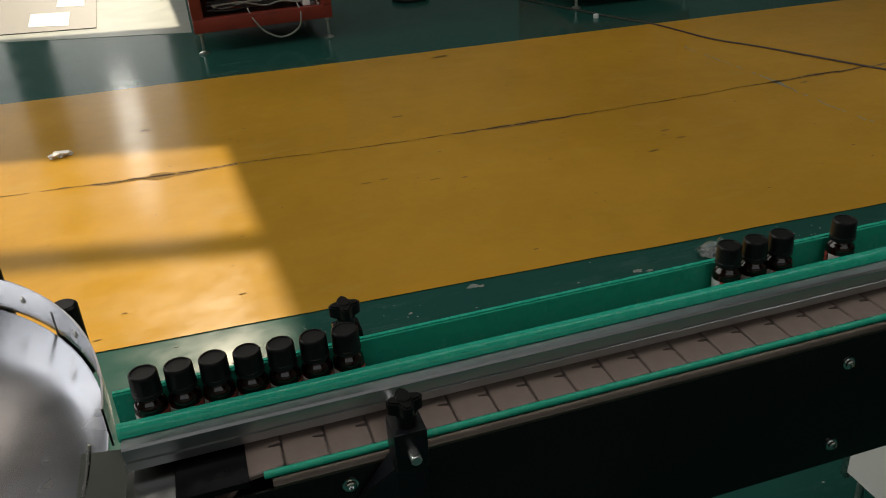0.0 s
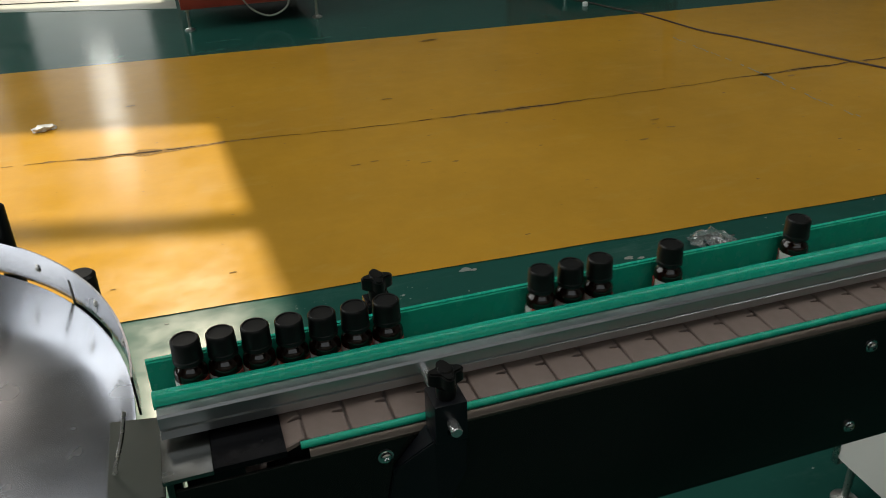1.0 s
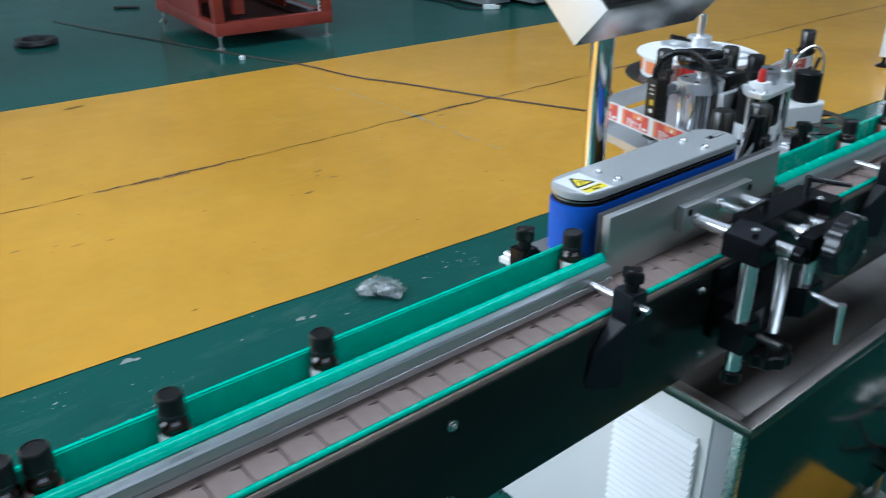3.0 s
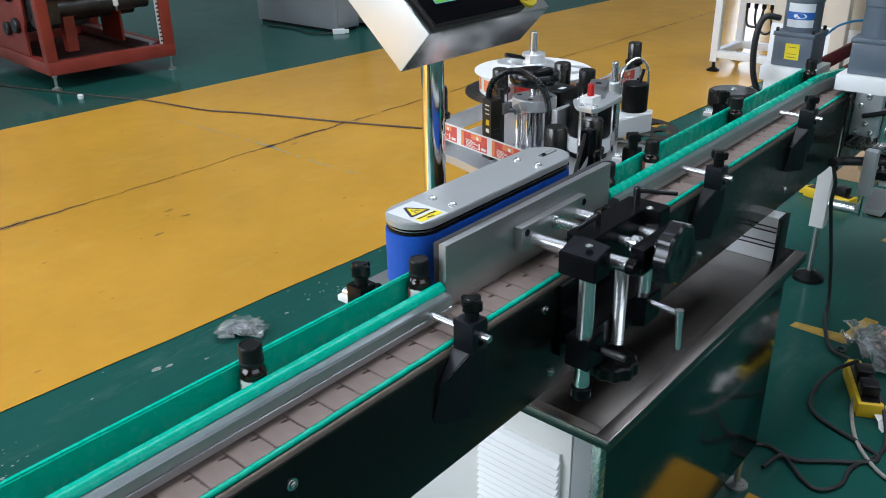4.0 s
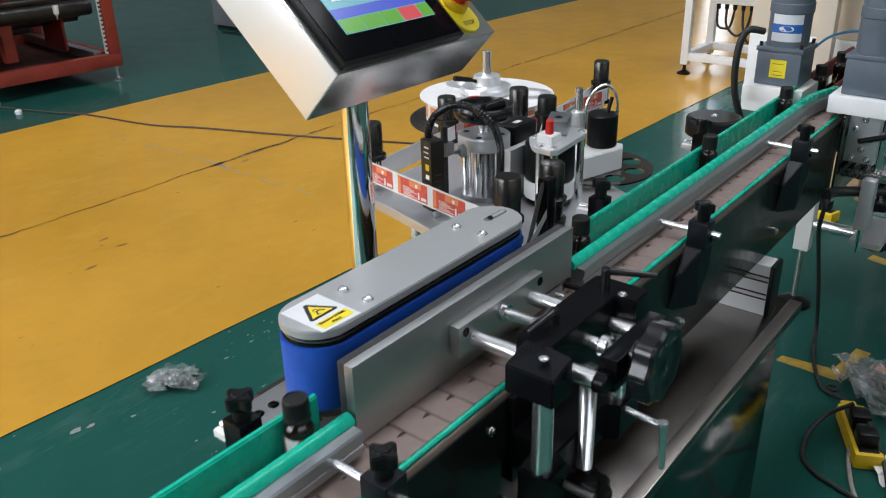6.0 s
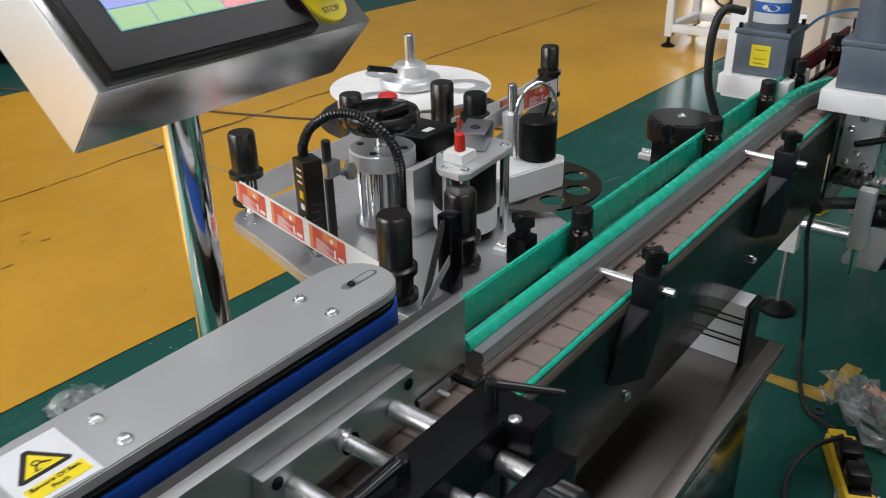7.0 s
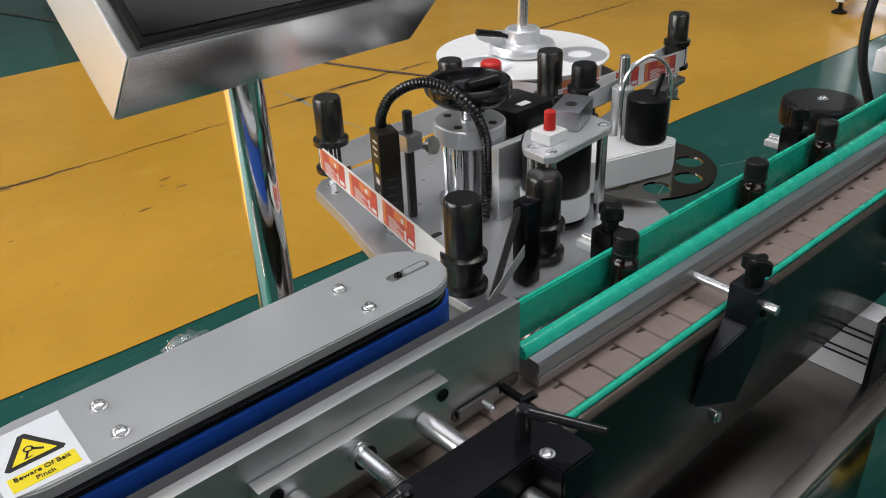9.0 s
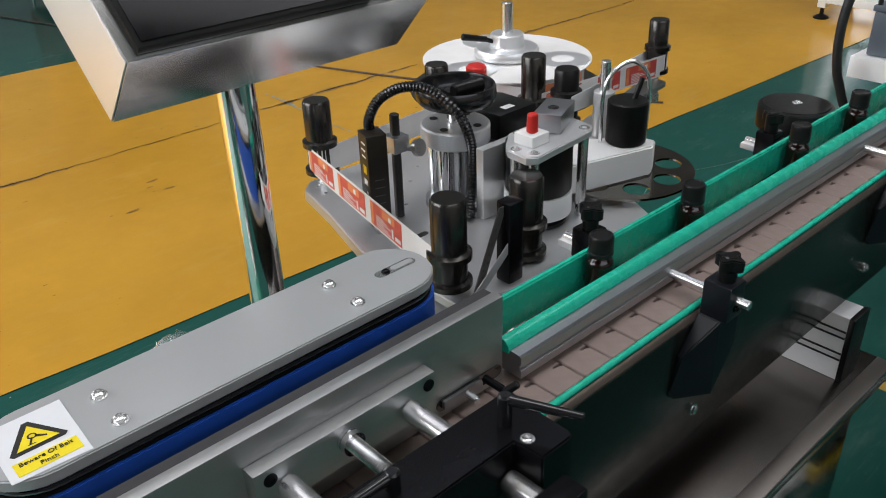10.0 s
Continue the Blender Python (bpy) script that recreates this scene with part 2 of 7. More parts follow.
def mesh_of(name, bm, material, origin=(0, 0, 0), smooth=True):
    if any(origin):
        bmesh.ops.translate(bm, verts=bm.verts, vec=-Vector(origin))
    bmesh.ops.recalc_face_normals(bm, faces=bm.faces)
    me = bpy.data.meshes.new(name)
    bm.to_mesh(me)
    bm.free()
    for m in material if isinstance(material, (list, tuple)) else (material,):
        me.materials.append(m)
    if smooth:
        me.shade_smooth()
        me.set_sharp_from_angle(angle=radians(38))
    return me


def part(name, bm, material, parent, label="", smooth=True):
    """One mesh under a thing or a part; the bmesh is in world places."""
    ob = new(name, mesh_of(name, bm, material, ORG[parent], smooth))
    ob.parent = parent
    ORG[ob] = ORG[parent]
    return tagged(ob, label) if label else ob


def solo(name, bm, material, at, label, category, group="", kind="", smooth=True):
    """A thing of one mesh."""
    ob = new(name, mesh_of(name, bm, material, at, smooth))
    ob.location = at
    ORG[ob] = Vector(at)
    return tagged(ob, label, category, group, kind)


def B():
    return bmesh.new()


def box(bm, x0, x1, y0, y1, z0, z1, bevel=0.0015, m=None):
    made = bmesh.ops.create_cube(bm, size=1, matrix=Matrix.LocRotScale(((x0 + x1) / 2, (y0 + y1) / 2, (z0 + z1) / 2), None, (abs(x1 - x0), abs(y1 - y0), abs(z1 - z0))))
    vs = made["verts"]
    if bevel:
        es = list({e for v in vs for e in v.link_edges})
        r = bmesh.ops.bevel(bm, geom=es, offset=bevel, segments=2, affect="EDGES", profile=0.6)
        vs = list({v for f in r["faces"] for v in f.verts} | {v for v in vs if v.is_valid})
    if m is not None:
        bmesh.ops.transform(bm, matrix=m, verts=vs)
    return bm


def rod(bm, p, q, r, r2=None, seg=20, chamfer=0.0):
    """A round bar from p to q."""
    p, q = Vector(p), Vector(q)
    d = q - p
    r2 = r if r2 is None else r2
    turn = d.to_track_quat("Z", "Y").to_matrix().to_4x4()
    L = d.length
    c = min(chamfer, L / 3, r * 0.8)
    prof = [(0, 0), (r - c, 0), (r, c), (r2, L - c), (r2 - c, L), (0, L)] if c else [(0, 0), (r, 0), (r2, L), (0, L)]
    return lathe(bm, prof, seg, Matrix.Translation(p) @ turn)


def lathe(bm, prof, seg=24, m=None):
    """A turned shape round z from (radius, height) pairs."""
    m = m or Matrix()
    rings = []
    for r, z in prof:
        if r < 1e-6:
            rings.append([bm.verts.new(m @ Vector((0, 0, z)))])
        else:
            rings.append([bm.verts.new(m @ Vector((r * math.cos(2 * math.pi * i / seg), r * math.sin(2 * math.pi * i / seg), z))) for i in range(seg)])
    for a, b in zip(rings, rings[1:]):
        for i in range(seg):
            j = (i + 1) % seg
            f = [a[i % len(a)], a[j % len(a)], b[j % len(b)], b[i % len(b)]]
            f = [v for k, v in enumerate(f) if v not in f[:k]]
            if len(f) > 2:
                try:
                    bm.faces.new(f)
                except ValueError:
                    pass
    return bm


def prism(bm, pts, axis, a, b, bevel=0.0):
    """An outline drawn in the plane across an axis and pulled from a to b along it."""
    def at(u, v, w):
        return {"x": (w, u, v), "y": (u, w, v), "z": (u, v, w)}[axis]
    lo = [bm.verts.new(at(u, v, a)) for u, v in pts]
    hi = [bm.verts.new(at(u, v, b)) for u, v in pts]
    fs = [bm.faces.new(lo), bm.faces.new(hi[::-1])]
    n = len(pts)
    for i in range(n):
        fs.append(bm.faces.new([lo[i], hi[i], hi[(i + 1) % n], lo[(i + 1) % n]]))
    if bevel:
        es = list({e for f in fs[:2] for e in f.edges})
        bmesh.ops.recalc_face_normals(bm, faces=fs)
        bmesh.ops.bevel(bm, geom=es, offset=bevel, segments=2, affect="EDGES")
    return bm


def arc(cx, cy, r, a0, a1, n):
    return [(cx + r * math.cos(radians(a0 + (a1 - a0) * i / n)), cy + r * math.sin(radians(a0 + (a1 - a0) * i / n))) for i in range(n + 1)]


def stadium(x0, x1, yc, r, n=14):
    return arc(x1 - r, yc, r, -90, 90, n) + arc(x0 + r, yc, r, 90, 270, n)


def rounded(x0, x1, y0, y1, r, n=5):
    return arc(x1 - r, y0 + r, r, -90, 0, n) + arc(x1 - r, y1 - r, r, 0, 90, n) + arc(x0 + r, y1 - r, r, 90, 180, n) + arc(x0 + r, y0 + r, r, 180, 270, n)


def smooth_path(pts, step=6):
    """A soft line through the points."""
    P = [Vector(p) for p in pts]
    P = [P[0] * 2 - P[1]] + P + [P[-1] * 2 - P[-2]]
    out = []
    for i in range(1, len(P) - 2):
        a, b, c, d = P[i - 1:i + 3]
        for k in range(step):
            t = k / step
            out.append(0.5 * (2 * b + (c - a) * t + (2 * a - 5 * b + 4 * c - d) * t * t + (3 * b - a - 3 * c + d) * t ** 3))
    return out + [P[-2]]


def tube(bm, pts, r, seg=8, step=6, ribs=None):
    """A cable or hose along a soft line; ribs gives a second radius for a corrugated one."""
    line = smooth_path(pts, step)
    rings, side = [], None
    for i, p in enumerate(line):
        d = (line[min(i + 1, len(line) - 1)] - line[max(i - 1, 0)]).normalized()
        side = (side - d * side.dot(d)).normalized() if side else d.orthogonal().normalized()
        up = d.cross(side)
        rr = ribs if ribs and i % 2 else r
        rings.append([bm.verts.new(p + (side * math.cos(2 * math.pi * k / seg) + up * math.sin(2 * math.pi * k / seg)) * rr) for k in range(seg)])
    for a, b in zip(rings, rings[1:]):
        for k in range(seg):
            bm.faces.new([a[k], a[(k + 1) % seg], b[(k + 1) % seg], b[k]])
    bm.faces.new(rings[0][::-1])
    bm.faces.new(rings[-1])
    return bm


def ribbon(bm, pts, z0, z1, thick=0.0006):
    """An upright strip that follows a line in plan."""
    P = [Vector((x, y)) for x, y in pts]
    off = []
    for i, p in enumerate(P):
        d = (P[min(i + 1, len(P) - 1)] - P[max(i - 1, 0)]).normalized()
        off.append(Vector((-d.y, d.x)) * thick / 2)
    left = [p + o for p, o in zip(P, off)]
    right = [p - o for p, o in zip(P, off)]
    return prism_strip(bm, left, right, z0, z1)


def prism_strip(bm, left, right, z0, z1):
    rows = [[bm.verts.new((p.x, p.y, z)) for p, z in ((a, z0), (a, z1), (b, z1), (b, z0))] for a, b in zip(left, right)]
    for r, s in zip(rows, rows[1:]):
        for k in range(4):
            bm.faces.new([r[k], r[(k + 1) % 4], s[(k + 1) % 4], s[k]])
    bm.faces.new(rows[0])
    bm.faces.new(rows[-1][::-1])
    return bm


def blob(bm, at, size, seed, flat=0.6, jag=0.35, n=2):
    """A crumpled lump."""
    rnd = random.Random(seed)
    made = bmesh.ops.create_icosphere(bm, subdivisions=n, radius=1.0)
    for v in made["verts"]:
        k = 1 + jag * (rnd.random() - 0.5) * 2
        v.co = Vector(at) + Vector((v.co.x * size * k, v.co.y * size * k * 0.8, max(-0.35, v.co.z) * size * flat * k + size * flat * 0.35))
    return bm


def letters(name, text, size, m, material, parent, label=""):
    """Printed words as a thin mesh."""
    cu = bpy.data.curves.new(name, "FONT")
    cu.body, cu.size, cu.extrude, cu.align_x, cu.align_y = text, size, 0.0002, "CENTER", "CENTER"
    tmp = bpy.data.objects.new(name, cu)
    me = bpy.data.meshes.new_from_object(tmp)
    bpy.data.objects.remove(tmp)
    me.materials.append(material)
    me.transform(Matrix.Translation(-ORG[parent]) @ m)
    ob = new(name, me)
    ob.parent = parent
    ORG[ob] = ORG[parent]
    return tagged(ob, label) if label else ob


# ---- the hall ----
def wall_with_openings(name, along, at, lo, hi, z1, openings, label):
    """A thick wall with openings (a0, a1, z0, z1) cut through it."""
    bm = B()
    us = sorted({lo, hi, *[o[0] for o in openings], *[o[1] for o in openings]})
    zs = sorted({-0.2, z1, *[o[2] for o in openings], *[o[3] for o in openings]})
    for u0, u1 in zip(us, us[1:]):
        for w0, w1 in zip(zs, zs[1:]):
            if any(o[0] <= u0 and u1 <= o[1] and o[2] <= w0 and w1 <= o[3] for o in openings):
                continue
            if along == "x":
                box(bm, u0, u1, at, at + 0.3, w0, w1, 0)
            else:
                box(bm, at, at + 0.3, u0, u1, w0, w1, 0)
    ob = new(name, mesh_of(name, bm, M["wall"], smooth=False))
    ob.matrix_world = HALL
    return tagged(ob, label, "wall", kind="structure")


# Unseen walls; their openings are set to shape sun and daylight inside.
NORTH = [(-7.56, -5.06, 0.28, 9.79), (-4.56, -2.81, 0.28, 4.55), (-4.56, -2.81, 6.65, 9.79)]
EAST = [(9.6, 10.25, 0.6, 4.6)]
WEST = [(-0.5, 8.5, 2.5, 7.5)]
SOUTH = [(-3.5, 7.5, 5.3, 8.7)]
wall_with_openings("wall_north", "x", 12.5, -9.3, 14.4, 10.0, NORTH, "pale plastered hall wall with tall windows")
wall_with_openings("wall_east", "y", 14.1, -7.3, 12.5, 10.0, EAST, "pale plastered hall wall with wide windows")
wall_with_openings("wall_west", "y", -9.3, -7.3, 12.5, 10.0, WEST, "pale plastered hall wall with a window band")
wall_with_openings("wall_south", "x", -7.3, -9.0, 14.1, 10.0, SOUTH, "unseen hall wall, added with high windows for fill")
_bm = B()
for _a, _b in ((-7.6, 1.2), (2.8, 7.2), (8.8, 13.0)):       # long rooflights between the sheets, added for fill from above
    box(_bm, -9.6, 14.6, _a, _b, 10.0, 10.2, 0)
for _a, _b in ((1.2, 2.8), (7.2, 8.8)):
    box(_bm, -9.6, -4.5, _a, _b, 10.0, 10.2, 0)
    box(_bm, 9.5, 14.6, _a, _b, 10.0, 10.2, 0)
_c = new("ceiling", mesh_of("ceiling", _bm, M["wall_low"], smooth=False))
_c.matrix_world = HALL
tagged(_c, "unseen grey sheet-metal ceiling, added with long rooflights for fill", "ceiling", kind="structure")


def window_bars(name, u0, u1, z0, z1, at, along, cols, rows, bar=0.06):
    bm = B()
    for i in range(cols + 1):
        u = u0 + (u1 - u0) * i / cols
        a = (u - bar / 2, u + bar / 2)
        box(bm, *(a + (at, at + 0.06) if along == "x" else (at, at + 0.06) + a), z0, z1, 0)
    for i in range(rows + 1):
        z = z0 + (z1 - z0) * i / rows
        a = (u0, u1)
        box(bm, *(a + (at + 0.004, at + 0.056) if along == "x" else (at + 0.004, at + 0.056) + a), z - bar / 2, z + bar / 2, 0)
    ob = new(name, mesh_of(name, bm, M["grey_sheet"], smooth=False))
    ob.matrix_world = HALL
    return tagged(ob, "grey metal window frame with crossbars", "window", kind="structure")


window_bars("window_1", -4.56, -2.81, 0.28, 4.55, 12.62, "x", 1, 2)
window_bars("window_2", -4.56, -2.81, 6.65, 9.79, 12.62, "x", 1, 1)
_bm = box(B(), -4.56, -2.81, 12.62, 12.70, 7.62, 7.71, 0)
_w = new("window_2_crossbar", mesh_of("crossbar", _bm, M["grey_sheet"], smooth=False))
_w.matrix_world = HALL
tagged(_w, "grey metal crossbar of a tall window", "window", kind="structure")
# Extra unseen bay, added so more sun falls and bounces on the left.
window_bars("added_window_3", -7.56, -5.06, 0.28, 9.79, 12.62, "x", 2, 3)
window_bars("window_4", 9.6, 10.25, 0.6, 4.6, 14.2, "y", 1, 2)
window_bars("window_6", -0.5, 8.5, 2.5, 7.5, -9.2, "y", 5, 2)
# South windows are unseen and added for fill light.
window_bars("added_window_7", -3.5, 7.5, 5.3, 8.7, -7.2, "x", 6, 2)

# floor: green coat with a yellow lane on it
_bm = box(B(), -40, 60, -40, 60, -0.05, 0.0, 0)
solo("floor", _bm, M["green_floor"], (0, 0, 0), "dark green epoxy-coated factory floor, scuffed and dusty", "floor", kind="structure", smooth=False)


def lane_near(x):
    return 2.650 - 0.042 * x


def lane_far(x):
    return 5.645 - 0.063 * x


_bm = B()
_xs = [-14 + 0.2 * i for i in range(150)]
_rnd = random.Random(4)
_a = [_bm.verts.new((x, lane_near(x) + _rnd.uniform(-0.003, 0.003), 0.003)) for x in _xs]
_b = [_bm.verts.new((x, lane_far(x) + _rnd.uniform(-0.004, 0.004), 0.003)) for x in _xs]
for i in range(len(_xs) - 1):
    _bm.faces.new([_a[i], _a[i + 1], _b[i + 1], _b[i]])
solo("floor_lane", _bm, M["yellow_floor"], (0, 0, 0), "ochre yellow painted lane on the green floor, worn", "floor", kind="structure", smooth=False)


# Pale sheet puts the far floor's sunlit brightness into its colour.
solo("sunlit_zone", prism(B(), [(-4.0, 8.72), (0.63, 7.03), (0.63, 10.4), (-4.0, 10.4)], "z", 0.0005, 0.003), painted_floor("floor coat paled for sunlight", (0.36, 0.39, 0.34), (0.16, 0.16, 0.14), (0.5, 0.5, 0.44), 0.30, 0.3), (0, 0, 0), "far floor coloured pale cream for its sunlit look", "floor", kind="structure", smooth=False)


# Unseen patch, added to colour the reflection in the cabinet's front panel.
solo("reflection_patch", prism(B(), [(2.06, 0.60), (2.47, 0.60), (2.47, 0.825), (2.06, 0.825)], "z", 0.0004, 0.003), M["yellow_floor"], (0, 0, 0), "added yellow floor patch, mirrored in the cabinet front", "floor", kind="structure", smooth=False)


def crack_y(x):
    return 4.076 - 0.082 * x + 0.0130 * x * x - 0.00055 * x ** 3 if x < 5 else 3.921 - 0.016 * (x - 5)


def floor_crack():
    """A jagged open crack with crumbled pale lips along parts of it."""
    rnd = random.Random(11)
    c = thing("floor_crack", (2.0, 4.0, 0.0), "long jagged dark crack in the yellow lane with crumbled edges", "crack", kind="structure")
    dark, lips = B(), B()
    x, drift, w = -3.0, 0.0, 0.003
    prev = old = None
    while x < 9.4:
        drift = max(-0.016, min(0.016, drift + rnd.uniform(-0.006, 0.006)))
        wide = 0.0038 + 0.0075 * max(0.0, math.sin(x * 2.1 + 0.6) * math.sin(x * 5.3)) + (rnd.uniform(0.002, 0.008) if rnd.random() < 0.16 else 0)
        w = 0.5 * w + 0.5 * wide
        y = crack_y(x) + drift + rnd.uniform(-0.003, 0.003)
        a, b = dark.verts.new((x, y - w * rnd.uniform(0.25, 0.75), 0.0048)), dark.verts.new((x, y + w * rnd.uniform(0.25, 0.75), 0.0048))
        if prev and rnd.random() > 0.10:
            dark.faces.new([prev[0], a, b, prev[1]])
        prev = (a, b)
        k = w * rnd.uniform(1.1, 3.0)
        d, e = lips.verts.new((x, y - k, 0.0040)), lips.verts.new((x, y + k * 0.9, 0.0040))
        if old and math.sin(x * 3.7) + rnd.uniform(-0.6, 0.6) > 0.1:
            lips.faces.new([old[0], d, e, old[1]])
        old = (d, e)
        x += rnd.uniform(0.012, 0.05)
    part("crack_line", dark, M["crack"], c, smooth=False)
    part("crumbled_lip", lips, M["lip"], c, "pale crumbled crack edge", smooth=False)
    return c


floor_crack()


# ---- conveyor ----
CHAIN_Z = 0.895
PITCH, SPEED, CHAIN_SPEED = 0.0381, 0.238, 0.2416
CONV0, CONV1 = 0.500, 2.885


def screw_head(bm, at, normal, r=0.006, h=0.004):
    """A domed socket screw with a washer."""
    turn = Vector(normal).to_track_quat("Z", "Y").to_matrix().to_4x4()
    m = Matrix.Translation(at) @ turn
    lathe(bm, [(r * 1.35, 0), (r * 1.35, h * 0.25), (r, h * 0.3), (r * 0.95, h * 0.75), (r * 0.6, h), (r * 0.42, h), (r * 0.36, h * 0.45), (0, h * 0.45)], 14, m)
    return bm


def build_conveyor():
    c = thing("conveyor", (1.7, 0.93, 0.0), "long narrow chain conveyor with glossy dark side panels", "conveyor")
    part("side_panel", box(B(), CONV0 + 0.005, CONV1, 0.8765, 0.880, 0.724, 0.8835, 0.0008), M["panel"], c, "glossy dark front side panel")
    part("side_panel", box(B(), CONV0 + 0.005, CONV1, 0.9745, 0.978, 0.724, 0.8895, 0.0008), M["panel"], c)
    part("panel_edge", prism(B(), [(0.8763, 0.8837), (0.8763, 0.8865), (0.8790, 0.8898), (0.8825, 0.8908), (0.8835, 0.888), (0.8800, 0.8837)], "x", 0.612, CONV1), M["panel_edge"], c, "bare brown steel edge of the panel")
    bm = B()
    rod(bm, (0.606, 0.8850, 0.8935), (CONV1 - 0.01, 0.8850, 0.8935), 0.0034, seg=10)
    part("wear_strip", bm, M["rail_green"], c, "green wear strip along the chain")
    bm = B()
    rod(bm, (0.606, 0.9735, 0.8945), (CONV1 - 0.01, 0.9735, 0.8945), 0.003, seg=8)
    part("wear_strip", bm, M["rail_green"], c)
    part("transfer_plate", box(B(), CONV0 - 0.004, 0.5355, 0.8795, 0.9745, 0.889, 0.8935, 0.0008), M["transfer"], c, "stainless transfer plate at the outfeed end")
    part("cover_plate", box(B(), 0.536, 0.594, 0.8795, 0.974, 0.8895, 0.8955, 0.0006), M["black"], c, "black cover plate over the chain turn")
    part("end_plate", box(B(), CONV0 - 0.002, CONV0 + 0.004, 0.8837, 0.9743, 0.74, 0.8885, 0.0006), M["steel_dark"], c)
    # Bright deck close under the slats stands for highlights along their joints.
    part("joint_glint_deck", box(B(), 0.640, CONV1, 0.8840, 0.974, 0.882, 0.8896, 0), M["alu"], c)
    part("bearing_cover", lathe(B(), [(0, 0), (0.032, 0), (0.032, 0.004), (0.029, 0.006), (0.012, 0.006), (0.011, 0.004), (0, 0.004)], 32, Matrix.Translation((0.578, 0.8765, 0.812)) @ pose(0, 0, 0, 90, 0, 0)), M["black_plastic"], c, "round black bearing cover")
    for x, z in ((1.182, 0.855), (1.180, 0.751), (0.674, 0.868), (0.674, 0.765), (2.112, 0.760), (2.530, 0.758), (1.62, 0.86), (1.64, 0.752)):
        part("bolt", screw_head(B(), (x, 0.8765, z), (0, -1, 0), 0.0052, 0.005), M["chrome"], c)
    bm = B()
    for y in (0.90, 0.958):
        lathe(bm, [(0, 0), (0.052, 0), (0.052, 0.012), (0, 0.012)], 24, Matrix.Translation((0.627, y + 0.006, 0.842)) @ pose(0, 0, 0, 90, 0, 0))
    rod(bm, (0.627, 0.884, 0.842), (0.627, 0.974, 0.842), 0.012)
    part("sprocket", bm, M["black_plastic"], c)
    return c


conveyor = build_conveyor()


def slat_mesh():
    """One chain plate with a stepped joint and a hinge slot, its middle at the origin."""
    h, p = PITCH / 2, 0.0007
    y0, y1 = -0.0372, 0.0395
    out = [(-h + p, y0 + 0.003), (-h + p + 0.003, y0), (h - p - 0.002, y0), (h - p, y0 + 0.002), (h - p, y0 + 0.026),
           (h - p - 0.011, y0 + 0.026), (h - p - 0.011, y0 + 0.0305), (h - p, y0 + 0.0305), (h - p, y1 - 0.029), (h - p - 0.0075, y1 - 0.029),
           (h - p - 0.0075, y1 - 0.026), (h - p, y1 - 0.026), (h - p, y1), (-h + p, y1)]
    bm = prism(B(), out, "z", -0.0045, 0.0, 0.0)
    top = [e for e in bm.edges if all(abs(v.co.z) < 1e-6 for v in e.verts)]
    bmesh.ops.bevel(bm, geom=top, offset=0.0011, segments=1, affect="EDGES")
    bm.normal_update()
    # Bevels get a paler plastic: an edge highlight put into the colour.
    for f in bm.faces:
        f.material_index = 1 if 0.2 < f.normal.z < 0.95 else 0
    me = mesh_of("slat", bm, M["slat"], smooth=False)
    me.materials.append(M["slat_glint"])
    return me


CHAIN_X0, CHAIN_X1, TURN_R = 0.612, 4.98, 0.050
chain = thing("conveyor_chain", (1.7, 0.9255, CHAIN_Z), "brown-grey plastic slat chain running along the conveyor", "conveyor chain")
TOP, BEND = CHAIN_X1 - CHAIN_X0, math.pi * TURN_R
LOOP = 2 * TOP + 2 * BEND
N_SLATS = round(LOOP / PITCH)
STEP = LOOP / N_SLATS


def chain_pose(s):
    """The place of a chain plate that has run s metres along its loop, in the chain's space."""
    s %= LOOP
    if s < TOP:
        x, z, a = CHAIN_X1 - s, 0.0, 0.0
    elif s < TOP + BEND:
        a = math.degrees((s - TOP) / TURN_R)
        x, z = CHAIN_X0 - TURN_R * math.sin(radians(a)), -TURN_R + TURN_R * math.cos(radians(a))
    elif s < 2 * TOP + BEND:
        x, z, a = CHAIN_X0 + s - TOP - BEND, -2 * TURN_R, 180.0
    else:
        a = 180 + math.degrees((s - 2 * TOP - BEND) / TURN_R)
        x, z = CHAIN_X1 - TURN_R * math.sin(radians(a)), -TURN_R + TURN_R * math.cos(radians(a))
    return pose(x - 1.7, 0, z, 0, -a, 0)


SLATS = []
_me = slat_mesh()
for _i in range(N_SLATS):
    _o = new("slat", _me)
    _o.parent = chain
    SLATS.append(_o)


